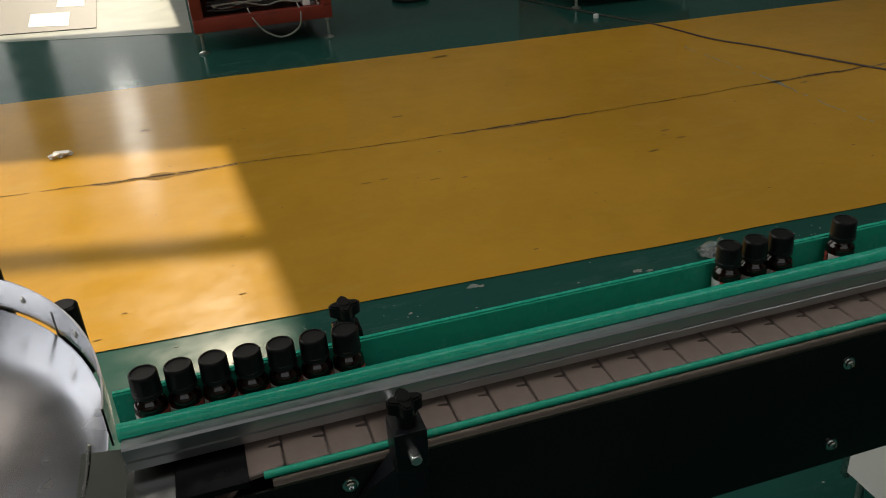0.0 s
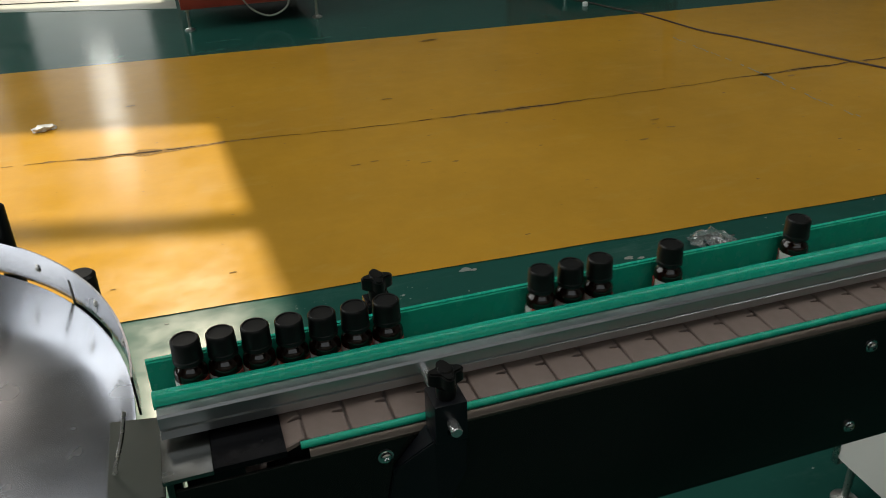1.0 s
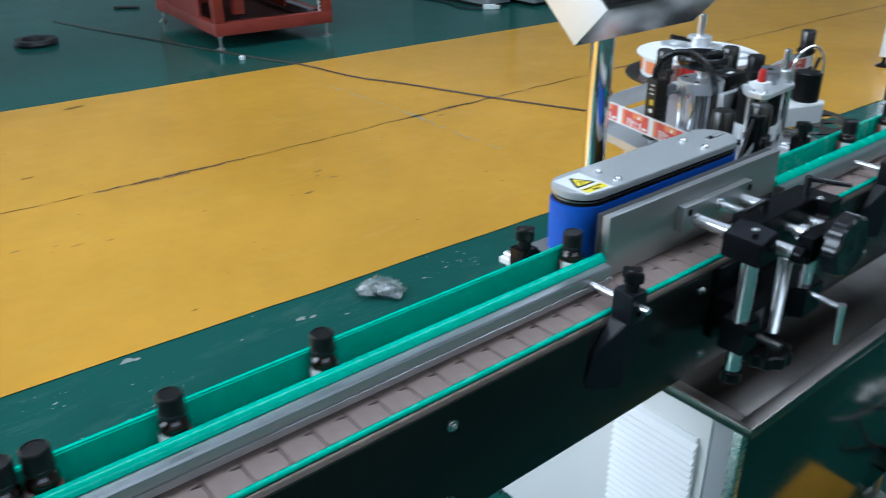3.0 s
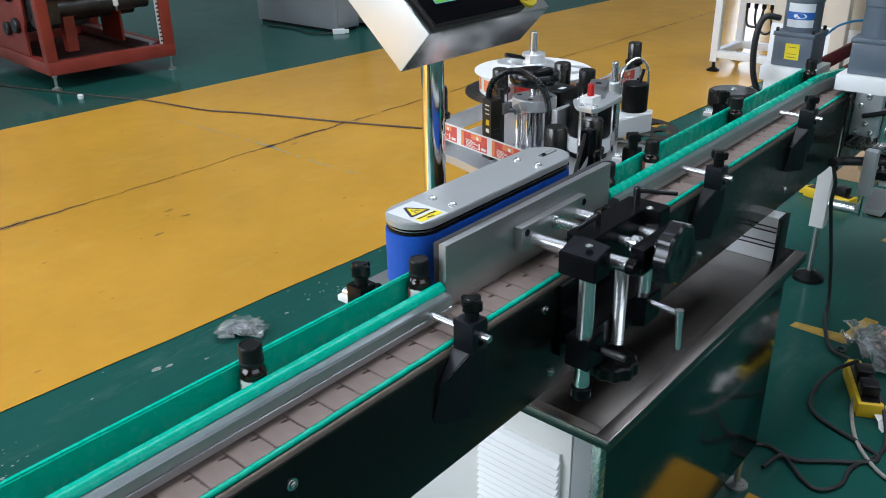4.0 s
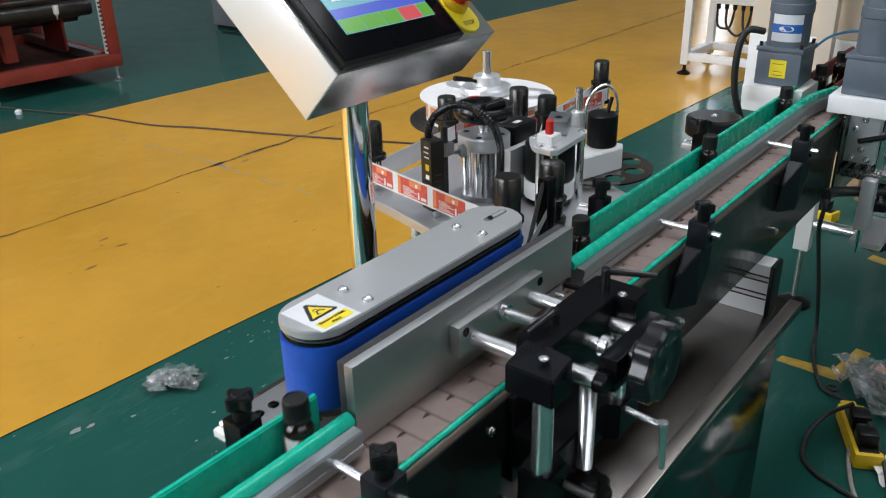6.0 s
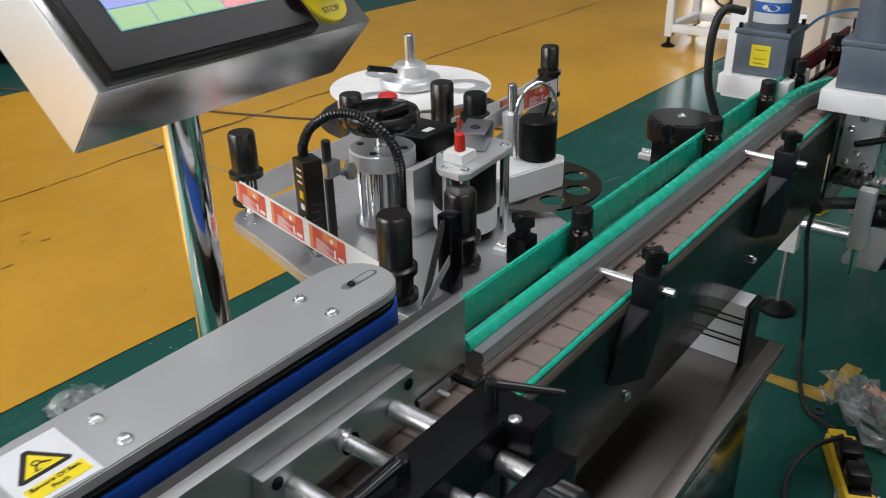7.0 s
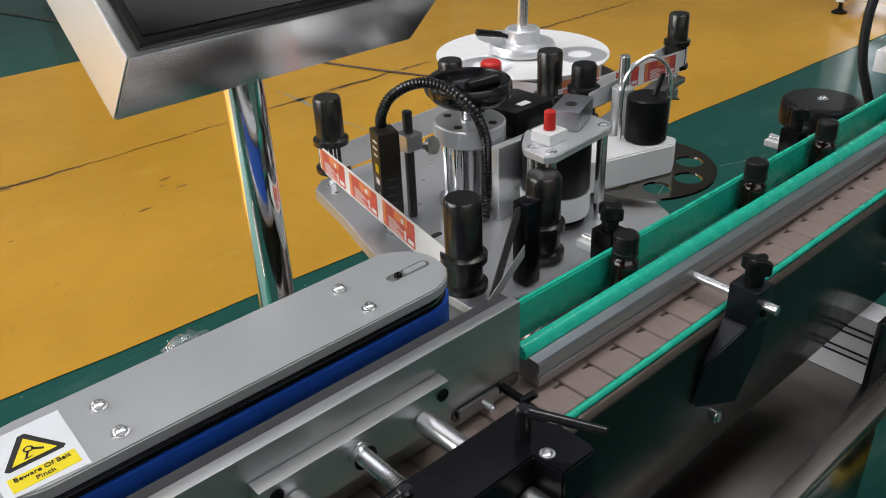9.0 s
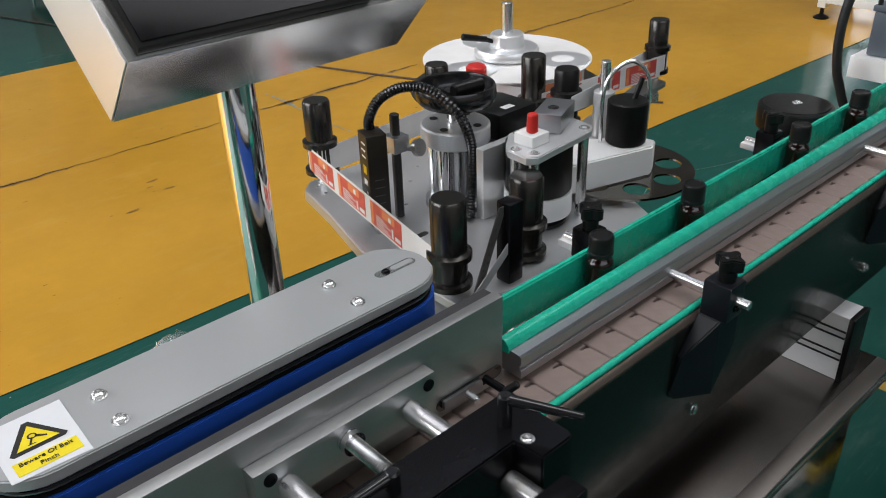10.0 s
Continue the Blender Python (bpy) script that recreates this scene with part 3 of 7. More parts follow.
def guide_rail(name, x0, x1, side, label):
    """A green plastic guide on an aluminium channel; side -1 stands before the chain's middle, +1 behind it."""
    r = thing(name, ((x0 + x1) / 2, 0.94 if side < 0 else 0.985, 0.90), label, "guide rail", "guide rails of the conveyor")
    if side < 0:
        g = [(0.9350, 0.9225), (0.9470, 0.9225), (0.9470, 0.9315), (0.9455, 0.9342), (0.942, 0.9350), (0.938, 0.9338), (0.9345, 0.930), (0.9335, 0.9262), (0.9350, 0.9258)]
        a = [(0.9210, 0.9015), (0.9465, 0.9015), (0.9465, 0.9223), (0.9348, 0.9223), (0.9348, 0.9255), (0.923, 0.9250), (0.9210, 0.923), (0.9210, 0.9155), (0.9226, 0.9145), (0.9226, 0.9105), (0.9210, 0.9095)]
    else:
        g = [(0.9775, 0.903), (0.9825, 0.903), (0.9825, 0.9400), (0.981, 0.9412), (0.979, 0.9412), (0.9775, 0.9400)]
        a = [(0.9827, 0.904), (0.994, 0.904), (0.994, 0.930), (0.9827, 0.930)]
    bg, ba = prism(B(), g, "x", x0, x1, 0.0), prism(B(), a, "x", x0 + 0.002, x1 - 0.003, 0.0)
    part("green_guide", bg, M["rail_green"], r, "bright green plastic guide strip")
    part("channel", ba, M["alu"], r, "grooved aluminium channel")
    if side > 0:
        part("edge_trim", box(B(), x0, x1, 0.9787, 0.9826, 0.9413, 0.9422, 0), M["rail_green"], r, "thin top lip")
    return r


guide_rail("guide_rail", 0.497, 1.484, -1, "green guide rail on an aluminium channel before the labelled bottles")
guide_rail("guide_rail", 0.494, 1.479, 1, "tall green guide rail behind the labelled bottles")
guide_rail("guide_rail", 1.884, 2.79, -1, "green guide rail on an aluminium channel before the plain bottles")
guide_rail("guide_rail", 1.922, 2.93, 1, "tall green guide rail behind the plain bottles")


def flared_end():
    """The infeed rail end that bends away from the chain."""
    r = thing("guide_rail_end", (2.88, 0.935, 0.90), "green guide rail end bent outwards at the infeed", "guide rail", "guide rails of the conveyor")
    line = [(2.792, 0.9405), (2.85, 0.938), (2.90, 0.930), (2.96, 0.914)]
    pl = [(p.x, p.y) for p in smooth_path([(x, y, 0) for x, y in line], 5)]
    part("green_guide", ribbon(B(), pl, 0.903, 0.935, 0.011), M["rail_green"], r)
    part("channel", ribbon(B(), [(x, y - 0.0120) for x, y in pl], 0.902, 0.925, 0.012), M["alu"], r)


flared_end()


def star_knob(bm, at, r=0.015, h=0.013):
    """A clamping knob with lobes on a short stem."""
    n = 40
    x, y, z = at
    pts = [(x + (r * (0.80 + 0.20 * math.cos(4 * 2 * math.pi * i / n))) * math.cos(2 * math.pi * i / n), y + (r * (0.80 + 0.20 * math.cos(4 * 2 * math.pi * i / n))) * math.sin(2 * math.pi * i / n)) for i in range(n)]
    prism(bm, pts, "z", z, z + h, 0.0015)
    lathe(bm, [(0, 0), (r * 0.55, 0), (r * 0.62, h * 0.9), (r * 0.5, h)], 16, Matrix.Translation((x, y, z - h)))
    lathe(bm, [(r * 0.45, 0), (r * 0.4, 0.0015), (0, 0.0015)], 16, Matrix.Translation((x, y, z + h)))
    return bm


def front_clamp(x):
    c = thing("rail_clamp", (x, 0.87, 0.90), "black rail clamp with a star knob on the front panel", "clamp", "rail clamps of the conveyor")
    bm = box(B(), x - 0.014, x + 0.014, 0.846, 0.8755, 0.893, 0.932, 0.002)
    part("clamp_block", bm, M["clamp_black"], c)
    out = [(x - 0.014, 0.893), (x + 0.013, 0.893), (x + 0.013, 0.858), (x - 0.012, 0.804), (x - 0.046, 0.804), (x - 0.052, 0.814), (x - 0.044, 0.856)]
    bm = prism(B(), out, "y", 0.847, 0.8762)
    for v in bm.verts:
        if v.co.y < 0.86:
            v.co.y += max(0.0, x - 0.006 - v.co.x) / 0.040 * 0.025
    bmesh.ops.triangulate(bm, faces=[f for f in bm.faces if len(f.verts) > 4])
    bmesh.ops.bevel(bm, geom=[e for e in bm.edges if e.calc_face_angle(0) > 0.5], offset=0.0012, segments=2, affect="EDGES")
    part("bracket", bm, M["clamp_black"], c, "slanting cast black bracket", smooth=False)
    part("knob", star_knob(B(), (x, 0.859, 0.945)), M["black_plastic"], c, "black star knob")
    part("clamp_rod", rod(B(), (x, 0.832, 0.914), (x, 0.922, 0.914), 0.0048, seg=16, chamfer=0.0008), M["chrome_soft"], c, "bright steel rod")
    part("set_screw", screw_head(B(), (x, 0.8462, 0.905), (0, -1, 0), 0.003, 0.003), M["black"], c)
    return c


def rear_clamp(x):
    c = thing("rail_clamp", (x, 1.01, 0.90), "black rail clamp with a star knob behind the rail", "clamp", "rail clamps of the conveyor")
    part("clamp_block", box(B(), x - 0.013, x + 0.013, 1.000, 1.026, 0.903, 0.938, 0.002), M["black"], c)
    part("bracket", box(B(), x - 0.012, x + 0.012, 0.980, 1.022, 0.80, 0.9025, 0.002), M["black"], c)
    part("knob", star_knob(B(), (x, 1.012, 0.951)), M["black_plastic"], c, "black star knob")
    part("clamp_rod", rod(B(), (x, 0.9945, 0.917), (x, 1.045, 0.917), 0.0048, seg=16, chamfer=0.0008), M["chrome_soft"], c, "bright steel rod")
    part("rod_end", box(B(), x - 0.010, x + 0.010, 1.027, 1.047, 0.907, 0.915, 0.001), M["white_bright"], c)
    return c


_f = front_clamp(0.724)
for _x in (1.442, 2.108, 2.555):
    copy_thing(_f, pose(_x, 0.87, 0.90))
_r = rear_clamp(0.707)
for _x in (1.417, 2.092, 2.470):
    copy_thing(_r, pose(_x, 1.01, 0.90))


def profile_bracket():
    """The slotted aluminium profile that carries the conveyor on the table."""
    b = thing("support_profile", (2.47, 0.90, 0.62), "slotted aluminium profile bracket with a black end cap under the conveyor", "bracket")
    x0, x1 = 2.452, 2.494
    side = [0.655, 0.658, 0.663, 0.666, 0.690, 0.693, 0.698, 0.701]
    out = [(x0, 0.6225), (x1, 0.6225), (x1, 0.722), (x0, 0.722)]
    for z0 in (0.701, 0.666):
        out += [(x0, z0), (x0 + 0.005, z0 - 0.003), (x0 + 0.005, z0 - 0.008), (x0, z0 - 0.011)]
    part("profile", prism(B(), out, "y", 0.853, 1.10, 0.0), M["profile"], b)
    # Dark strips paint the shade that the grooves hold.
    for z in (0.6985, 0.6885, 0.6635, 0.6535):
        part("groove_shade", box(B(), x0 - 0.0008, x0 - 0.0002, 0.8535, 1.09, z, z + 0.0030, 0), M["dark_steel"], b)
    part("end_cap", box(B(), x0 - 0.002, x1 + 0.002, 0.845, 0.8528, 0.6222, 0.7235, 0.001), M["black_plastic"], b, "black plastic end cap")
    return b


profile_bracket()
# ---- bottles ----
def bottle_mesh_parts(at, labelled):
    x, y, z = at
    b = thing("bottle", at, "small amber glass bottle with black cap and red label" if labelled else "small amber glass bottle with black cap and no label", "bottle", "bottles on the conveyor")
    m = Matrix.Translation(at)
    part("glass", lathe(B(), [(0, 0.0006), (0.0125, 0.0002), (0.0138, 0.0014), (0.0141, 0.004), (0.0141, 0.0405), (0.0137, 0.0430), (0.0124, 0.0456), (0.0108, 0.0474), (0.0098, 0.0490), (0.0096, 0.0530), (0, 0.0530)], 28, m), M["amber"], b, "dark amber glass body")
    bm = B()
    n = 72
    def ring(r, h, rib):
        return [bm.verts.new((x + (r + (rib if i % 2 else 0)) * math.cos(2 * math.pi * i / n), y + (r + (rib if i % 2 else 0)) * math.sin(2 * math.pi * i / n), z + h)) for i in range(n)]
    rs = [ring(0.0099, 0.0512, 0), ring(0.0126, 0.0512, 0), ring(0.0127, 0.0520, 0), ring(0.0127, 0.0548, 0), ring(0.0123, 0.0553, 0), ring(0.0125, 0.0562, -0.0003), ring(0.0122, 0.0700, -0.0003), ring(0.0119, 0.0720, 0), ring(0.0110, 0.0731, 0), ring(0.0099, 0.0731, 0), ring(0.0095, 0.0721, 0), ring(0.0030, 0.0720, 0)]
    for a, c in zip(rs, rs[1:]):
        for i in range(n):
            bm.faces.new([a[i], a[(i + 1) % n], c[(i + 1) % n], c[i]])
    bm.faces.new(rs[0][::-1])
    bm.faces.new(rs[-1])
    part("cap", bm, M["cap"], b, "black ribbed screw cap")
    if labelled:
        def patch(a0, a1, z0, z1, r):
            q = B()
            k = max(3, int((a1 - a0) / 8))
            rows = []
            for i in range(k + 1):
                a = radians(a0 + (a1 - a0) * i / k)
                rows.append((q.verts.new((x + r * math.cos(a), y + r * math.sin(a), z + z0)), q.verts.new((x + r * math.cos(a), y + r * math.sin(a), z + z1))))
            for (a, c), (d, e) in zip(rows, rows[1:]):
                q.faces.new([a, d, e, c])
            return q
        lab = part("label", patch(224, 520, 0.008, 0.036, 0.01425), M["label_red"], b, "wrap-round red label")
        part("label_edge", patch(165, 223.5, 0.008, 0.036, 0.0142), M["paper"], lab, "white end of the label")
        part("label_band", patch(226, 300, 0.027, 0.0345, 0.0143), M["label_orange"], lab)
        for k, (a0, a1, h) in enumerate(((232, 272, 0.0235), (232, 268, 0.0215), (235, 270, 0.0195), (230, 290, 0.0135), (232, 280, 0.0105))):
            part("print_bar", patch(a0, a1, h, h + (0.0008 if k < 3 else 0.0024), 0.01432), M["paper"], lab)
        part("print_spot", patch(228, 244, 0.0285, 0.0330, 0.01436), M["paper"], lab)
    return b


BOTTLE_Y = 0.9615
QUEUE = [0.530 + 0.0288 * i for i in range(7)]
GROUP = [1.091, 1.1215, 1.152, 1.229, 1.378]
FREE = [1.640, 1.798, 2.164, 2.419, 2.576, 2.868, 3.017, 3.372, 3.803, 4.192, 4.424, 4.585, 4.825, 4.993]
_lab = bottle_mesh_parts((QUEUE[0], BOTTLE_Y, CHAIN_Z), True)
_plain = bottle_mesh_parts((FREE[-1], BOTTLE_Y, CHAIN_Z), False)
BOTTLES = [("queue", 0, _lab)] + [("queue", i, copy_thing(_lab, pose(x, BOTTLE_Y, CHAIN_Z, 0, 0, (i * 37) % 50 - 25))) for i, x in enumerate(QUEUE) if i]
BOTTLES += [("group", i, copy_thing(_lab, pose(x, BOTTLE_Y, CHAIN_Z, 0, 0, (i * 23) % 40 - 15))) for i, x in enumerate(GROUP)]
BOTTLES += [("free", i, _plain if i == len(FREE) - 1 else copy_thing(_lab if x < 3.05 else _plain, pose(x, BOTTLE_Y, CHAIN_Z))) for i, x in enumerate(FREE)]


def blend(t, rows):
    """A value between timed rows."""
    for (a, u), (b, v) in zip(rows, rows[1:]):
        if t <= b:
            return u + (v - u) * max(0, t - a) / (b - a)
    return rows[-1][1]


QUEUE_SHIFT = [(0, -0.005), (0.5, 0.0), (1.1, 0.0), (1.3, -0.010), (1.5, -0.030), (1.7, -0.060), (2.0, -0.075), (2.5, -0.098), (3.0, -0.105), (10, -0.112)]
GROUP_FRONT = [(0, 1.091), (1.25, 0.7935), (1.5, 0.775), (1.7, 0.747), (2.0, 0.732), (2.5, 0.710), (3.2, 0.690), (10, 0.625)]


def bottle_x(kind, i, t):
    front = blend(t, GROUP_FRONT)
    if kind == "queue":
        return QUEUE[i] + blend(t, QUEUE_SHIFT)
    if kind == "group":
        return max(GROUP[i] - SPEED * t, front + 0.0292 * i)
    return max(FREE[i] - SPEED * t, front + 0.0292 * (i + 5))


def bottle_z(x):
    return CHAIN_Z + 0.0008 * (x < 0.60) - 0.016 * min(1, max(0, (0.492 - x) / 0.012)) - 0.0095 * min(1, max(0, (0.452 - x) / 0.012))


# ---- collecting turntable at the outfeed ----
TT = (0.022, 1.005)


def build_turntable():
    t = thing("turntable", (TT[0], TT[1], 0.0), "round stainless collecting turntable with a guard band", "turntable")
    m = Matrix.Translation((TT[0], TT[1], 0))
    part("disc", lathe(B(), [(0, 0.868), (0.447, 0.868), (0.450, 0.866), (0.450, 0.861), (0, 0.861)], 96, m), M["disc_steel"], t, "brushed stainless disc")
    band = B()
    a0, a1, n = 0.5, 262, 100
    rows = []
    for i in range(n + 1):
        a = radians(a0 + (a1 - a0) * i / n)
        c, s = math.cos(a), math.sin(a)
        rows.append([band.verts.new((TT[0] + r * c, TT[1] + r * s, z)) for r, z in ((0.4535, 0.866), (0.4555, 0.866), (0.4555, 0.909), (0.4535, 0.909))])
    for i in range(n):
        for k in range(4):
            band.faces.new([rows[i][k], rows[i][(k + 1) % 4], rows[i + 1][(k + 1) % 4], rows[i + 1][k]])
    band_ob = part("guard_band", band, M["disc_steel"], t, "curved stainless guard band")
    for a in (12, 24, 40, 56, 75, 100, 150, 200):
        c, s = math.cos(radians(a)), math.sin(radians(a))
        part("rivet", screw_head(B(), (TT[0] + 0.4535 * c, TT[1] + 0.4535 * s, 0.889), (-c, -s, 0), 0.004, 0.0022), M["steel"], band_ob)
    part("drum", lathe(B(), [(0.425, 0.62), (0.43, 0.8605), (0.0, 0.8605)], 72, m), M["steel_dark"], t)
    part("pedestal", lathe(B(), [(0.30, 0.0), (0.30, 0.02), (0.07, 0.03), (0.07, 0.62), (0.40, 0.62)], 48, m), M["steel"], t)
    for a, top, pr in ((32.0, 0.896, 0.0155), (49, 0.950, 0.0115), (110, 0.946, 0.0125), (180, 0.946, 0.0125), (250, 0.946, 0.0125)):
        c, s = math.cos(radians(a)), math.sin(radians(a))
        part("post", rod(B(), (TT[0] + 0.4685 * c, TT[1] + 0.4685 * s, 0.80), (TT[0] + 0.4685 * c, TT[1] + 0.4685 * s, top), pr, seg=24, chamfer=0.003), M["black_plastic"], t, "black plastic post")
    part("bridge_plate", prism(B(), [(0.452, 0.885), (0.4955, 0.881), (0.4955, 0.985), (0.452, 0.993)], "z", 0.870, 0.8775, 0.0008), M["bridge"], t, "dull steel bridge plate to the conveyor")
    part("outfeed_guide", tube(B(), [(0.474, 0.938, 0.925), (0.468, 0.932, 0.905), (0.460, 0.925, 0.885), (0.455, 0.92, 0.87)], 0.0018, 6), M["steel"], t)
    return t


build_turntable()


# ---- wrap belt unit ----
def build_belt_unit():
    u = thing("belt_unit", (1.685, 1.025, 0.88), "wrap belt unit with a blue foam belt and grey cover plate", "labelling machine")
    cover = part("cover_plate", prism(B(), stadium(1.493, 1.868, 1.0255, 0.0392), "z", 0.9822, 0.992, 0.0012), M["grey_cover"], u, "grey cover plate with rounded ends")
    part("upper_plate", prism(B(), stadium(1.497, 1.864, 1.0255, 0.0362), "z", 0.9757, 0.9818, 0.0), M["black"], u)
    part("belt_lip", prism(B(), stadium(1.495, 1.866, 1.0255, 0.0378), "z", 0.9727, 0.9755, 0.0006), M["black_plastic"], u)
    part("bright_edge", prism(B(), stadium(1.496, 1.865, 1.0255, 0.0384), "z", 0.9775, 0.9788, 0.0), M["alu"], u)
    part("foam_belt", prism(B(), stadium(1.4925, 1.8685, 1.0255, 0.0396, 20), "z", 0.9, 0.9725, 0.001), M["blue"], u, "blue foam wrap belt")
    part("lower_plate", prism(B(), stadium(1.497, 1.864, 1.0255, 0.0365), "z", 0.890, 0.8996, 0.0), M["alu"], u)
    part("bearer", box(B(), 1.455, 1.93, 1.012, 1.085, 0.878, 0.8896, 0.001), M["alu_plate"], u, "aluminium bearer plate")
    for x in (1.47, 1.49):
        part("bearer_bolt", screw_head(B(), (x, 1.06, 0.8896), (0, 0, 1), 0.0045, 0.003), M["black"], u)
    for x, y in ((1.580, 1.037), (1.580, 1.002), (1.779, 1.041), (1.780, 1.003)):
        part("screw", screw_head(B(), (x, y, 0.992), (0, 0, 1), 0.0046, 0.0048), M["chrome_soft"], cover)
    part("slot", prism(B(), stadium(1.815, 1.858, 1.024, 0.0052), "z", 0.9921, 0.9926, 0.0), M["chrome_soft"], cover)
    part("slot_rim", prism(B(), stadium(1.832, 1.8555, 1.024, 0.0030), "z", 0.9927, 0.9932, 0.0), M["grey_cover"], cover)
    part("slot_bolt", screw_head(B(), (1.826, 1.024, 0.9927), (0, 0, 1), 0.0028, 0.0025), M["black"], cover)
    # warning label
    s = solo("warning_label", prism(B(), [(1.5065, 0.9915), (1.556, 0.9885), (1.5585, 1.0535), (1.5075, 1.0535)], "z", 0.9921, 0.9925), M["sign_white"], (1.54, 1.02, 0.9921), "white warning label with a yellow triangle, stuck on the cover", "label")
    # the words run along x, read from the front side
    cx, cy, k = 1.532, 1.0285, 0.86
    part("triangle_border", prism(B(), [(cx - 0.0215 * k, cy - 0.0135 * k), (cx - 0.019 * k, cy - 0.0165 * k), (cx + 0.019 * k, cy - 0.0165 * k), (cx + 0.0215 * k, cy - 0.0135 * k), (cx + 0.0025 * k, cy + 0.019 * k), (cx - 0.0025 * k, cy + 0.019 * k)], "z", 0.9926, 0.9928), M["ink"], s)
    part("triangle", prism(B(), [(cx - 0.0158 * k, cy - 0.0125 * k), (cx + 0.0158 * k, cy - 0.0125 * k), (cx, cy + 0.0135 * k)], "z", 0.9929, 0.9931), M["sign_yellow"], s)
    bm = B()
    for a0, a1, r in ((0, 360, 0.0036),):
        ring_o, ring_i = arc(cx - 0.001 * k, cy - 0.001 * k, r * k, 0, 360, 20), arc(cx - 0.001 * k, cy - 0.001 * k, r * k * 0.62, 0, 360, 20)
        for i in range(20):
            vs = [bm.verts.new((*p, 0.9933)) for p in (ring_o[i], ring_o[i + 1], ring_i[i + 1], ring_i[i])]
            bm.faces.new(vs)
    for q in ([(-0.006, -0.010), (-0.0045, -0.0105), (-0.0008, -0.003), (-0.0022, -0.0022)], [(0.0005, -0.0035), (0.008, -0.0085), (0.0085, -0.0065), (0.002, -0.0012)], [(-0.007, -0.0108), (-0.001, -0.0108), (-0.001, -0.0098), (-0.007, -0.0098)]):
        bm.faces.new([bm.verts.new((cx + a * k, cy + b * k, 0.9933)) for a, b in q])
    part("pictogram", bm, M["ink"], s)
    part("yellow_bar", box(B(), 1.512, 1.5525, 0.9945, 1.0085, 0.9926, 0.9928, 0), M["sign_yellow"], s)
    letters("wording", "Beware Of Belt", 0.0054, Matrix.Translation((1.532, 1.0048, 0.9931)), M["ink"], s)
    letters("wording", "Pinch", 0.0054, Matrix.Translation((1.532, 0.9982, 0.9931)), M["ink"], s)
    return u


build_belt_unit()


def build_press_plate():
    p = thing("press_plate", (1.68, 0.935, 0.90), "grey aluminium press plate with a black foam pad", "labelling machine")
    plate = part("plate", box(B(), 1.487, 1.878, 0.9355, 0.9465, 0.8985, 0.984, 0.0008), M["alu_plate"], p, "matt aluminium plate")
    part("pad", box(B(), 1.489, 1.877, 0.9467, 0.9570, 0.9005, 0.983, 0.001), M["foam"], p, "black foam pad")
    part("crossbar", box(B(), 1.628, 1.789, 0.9225, 0.9353, 0.926, 0.9625, 0.0006), M["alu_plate"], p, "thick aluminium crossbar")
    part("slot", prism(B(), [(u, v) for u, v in stadium(1.800, 1.876, 0.9115, 0.0062, 8)], "y", 0.9345, 0.9354), M["steel_dark"], p)
    part("slot_bar", prism(B(), rounded(1.806, 1.850, 0.9068, 0.9160, 0.002), "y", 0.9315, 0.9344), M["alu"], p)
    for x, z in ((1.640, 0.953), (1.782, 0.953)):
        part("socket_screw", lathe(B(), [(0.0052, 0), (0.0052, 0.001), (0.0035, 0.001), (0.0030, 0.0002), (0, 0.0002)], 18, Matrix.Translation((x, 0.9224, z)) @ pose(0, 0, 0, 90, 0, 0)), M["black"], p)
    part("stop_screw", rod(B(), (1.829, 0.929, 0.914), (1.829, 0.916, 0.914), 0.0034, seg=12, chamfer=0.0008), M["chrome_soft"], p)
    part("clamp_stub", rod(B(), (1.850, 0.929, 0.918), (1.850, 0.90, 0.918), 0.0036, seg=12), M["black"], p)
    for x in (1.652, 1.762):
        part("guide_rod", rod(B(), (x, 0.9222, 0.941), (x, 0.8615, 0.941), 0.0088, seg=24, chamfer=0.001), M["chrome_soft"], p, "bright steel guide rod")
    bm = B()
    prof = [(0, 0), (0.0058, 0)]
    for i in range(26):
        prof += [(0.0062, 0.001 + i * 0.0022), (0.0050, 0.0021 + i * 0.0022)]
    prof += [(0, 0.0600)]
    lathe(bm, prof, 16, Matrix.Translation((1.704, 0.9222, 0.949)) @ pose(0, 0, 0, 90, 0, 0))
    part("screw_spindle", bm, M["chrome_soft"], p, "threaded steel spindle")
    part("spindle_collar", lathe(B(), [(0, 0), (0.0095, 0), (0.0095, 0.003), (0.0085, 0.0035), (0.0095, 0.004), (0.0095, 0.009), (0, 0.009)], 24, Matrix.Translation((1.704, 0.9222, 0.949)) @ pose(0, 0, 0, 90, 0, 0)), M["chrome"], p)
    return p


build_press_plate()


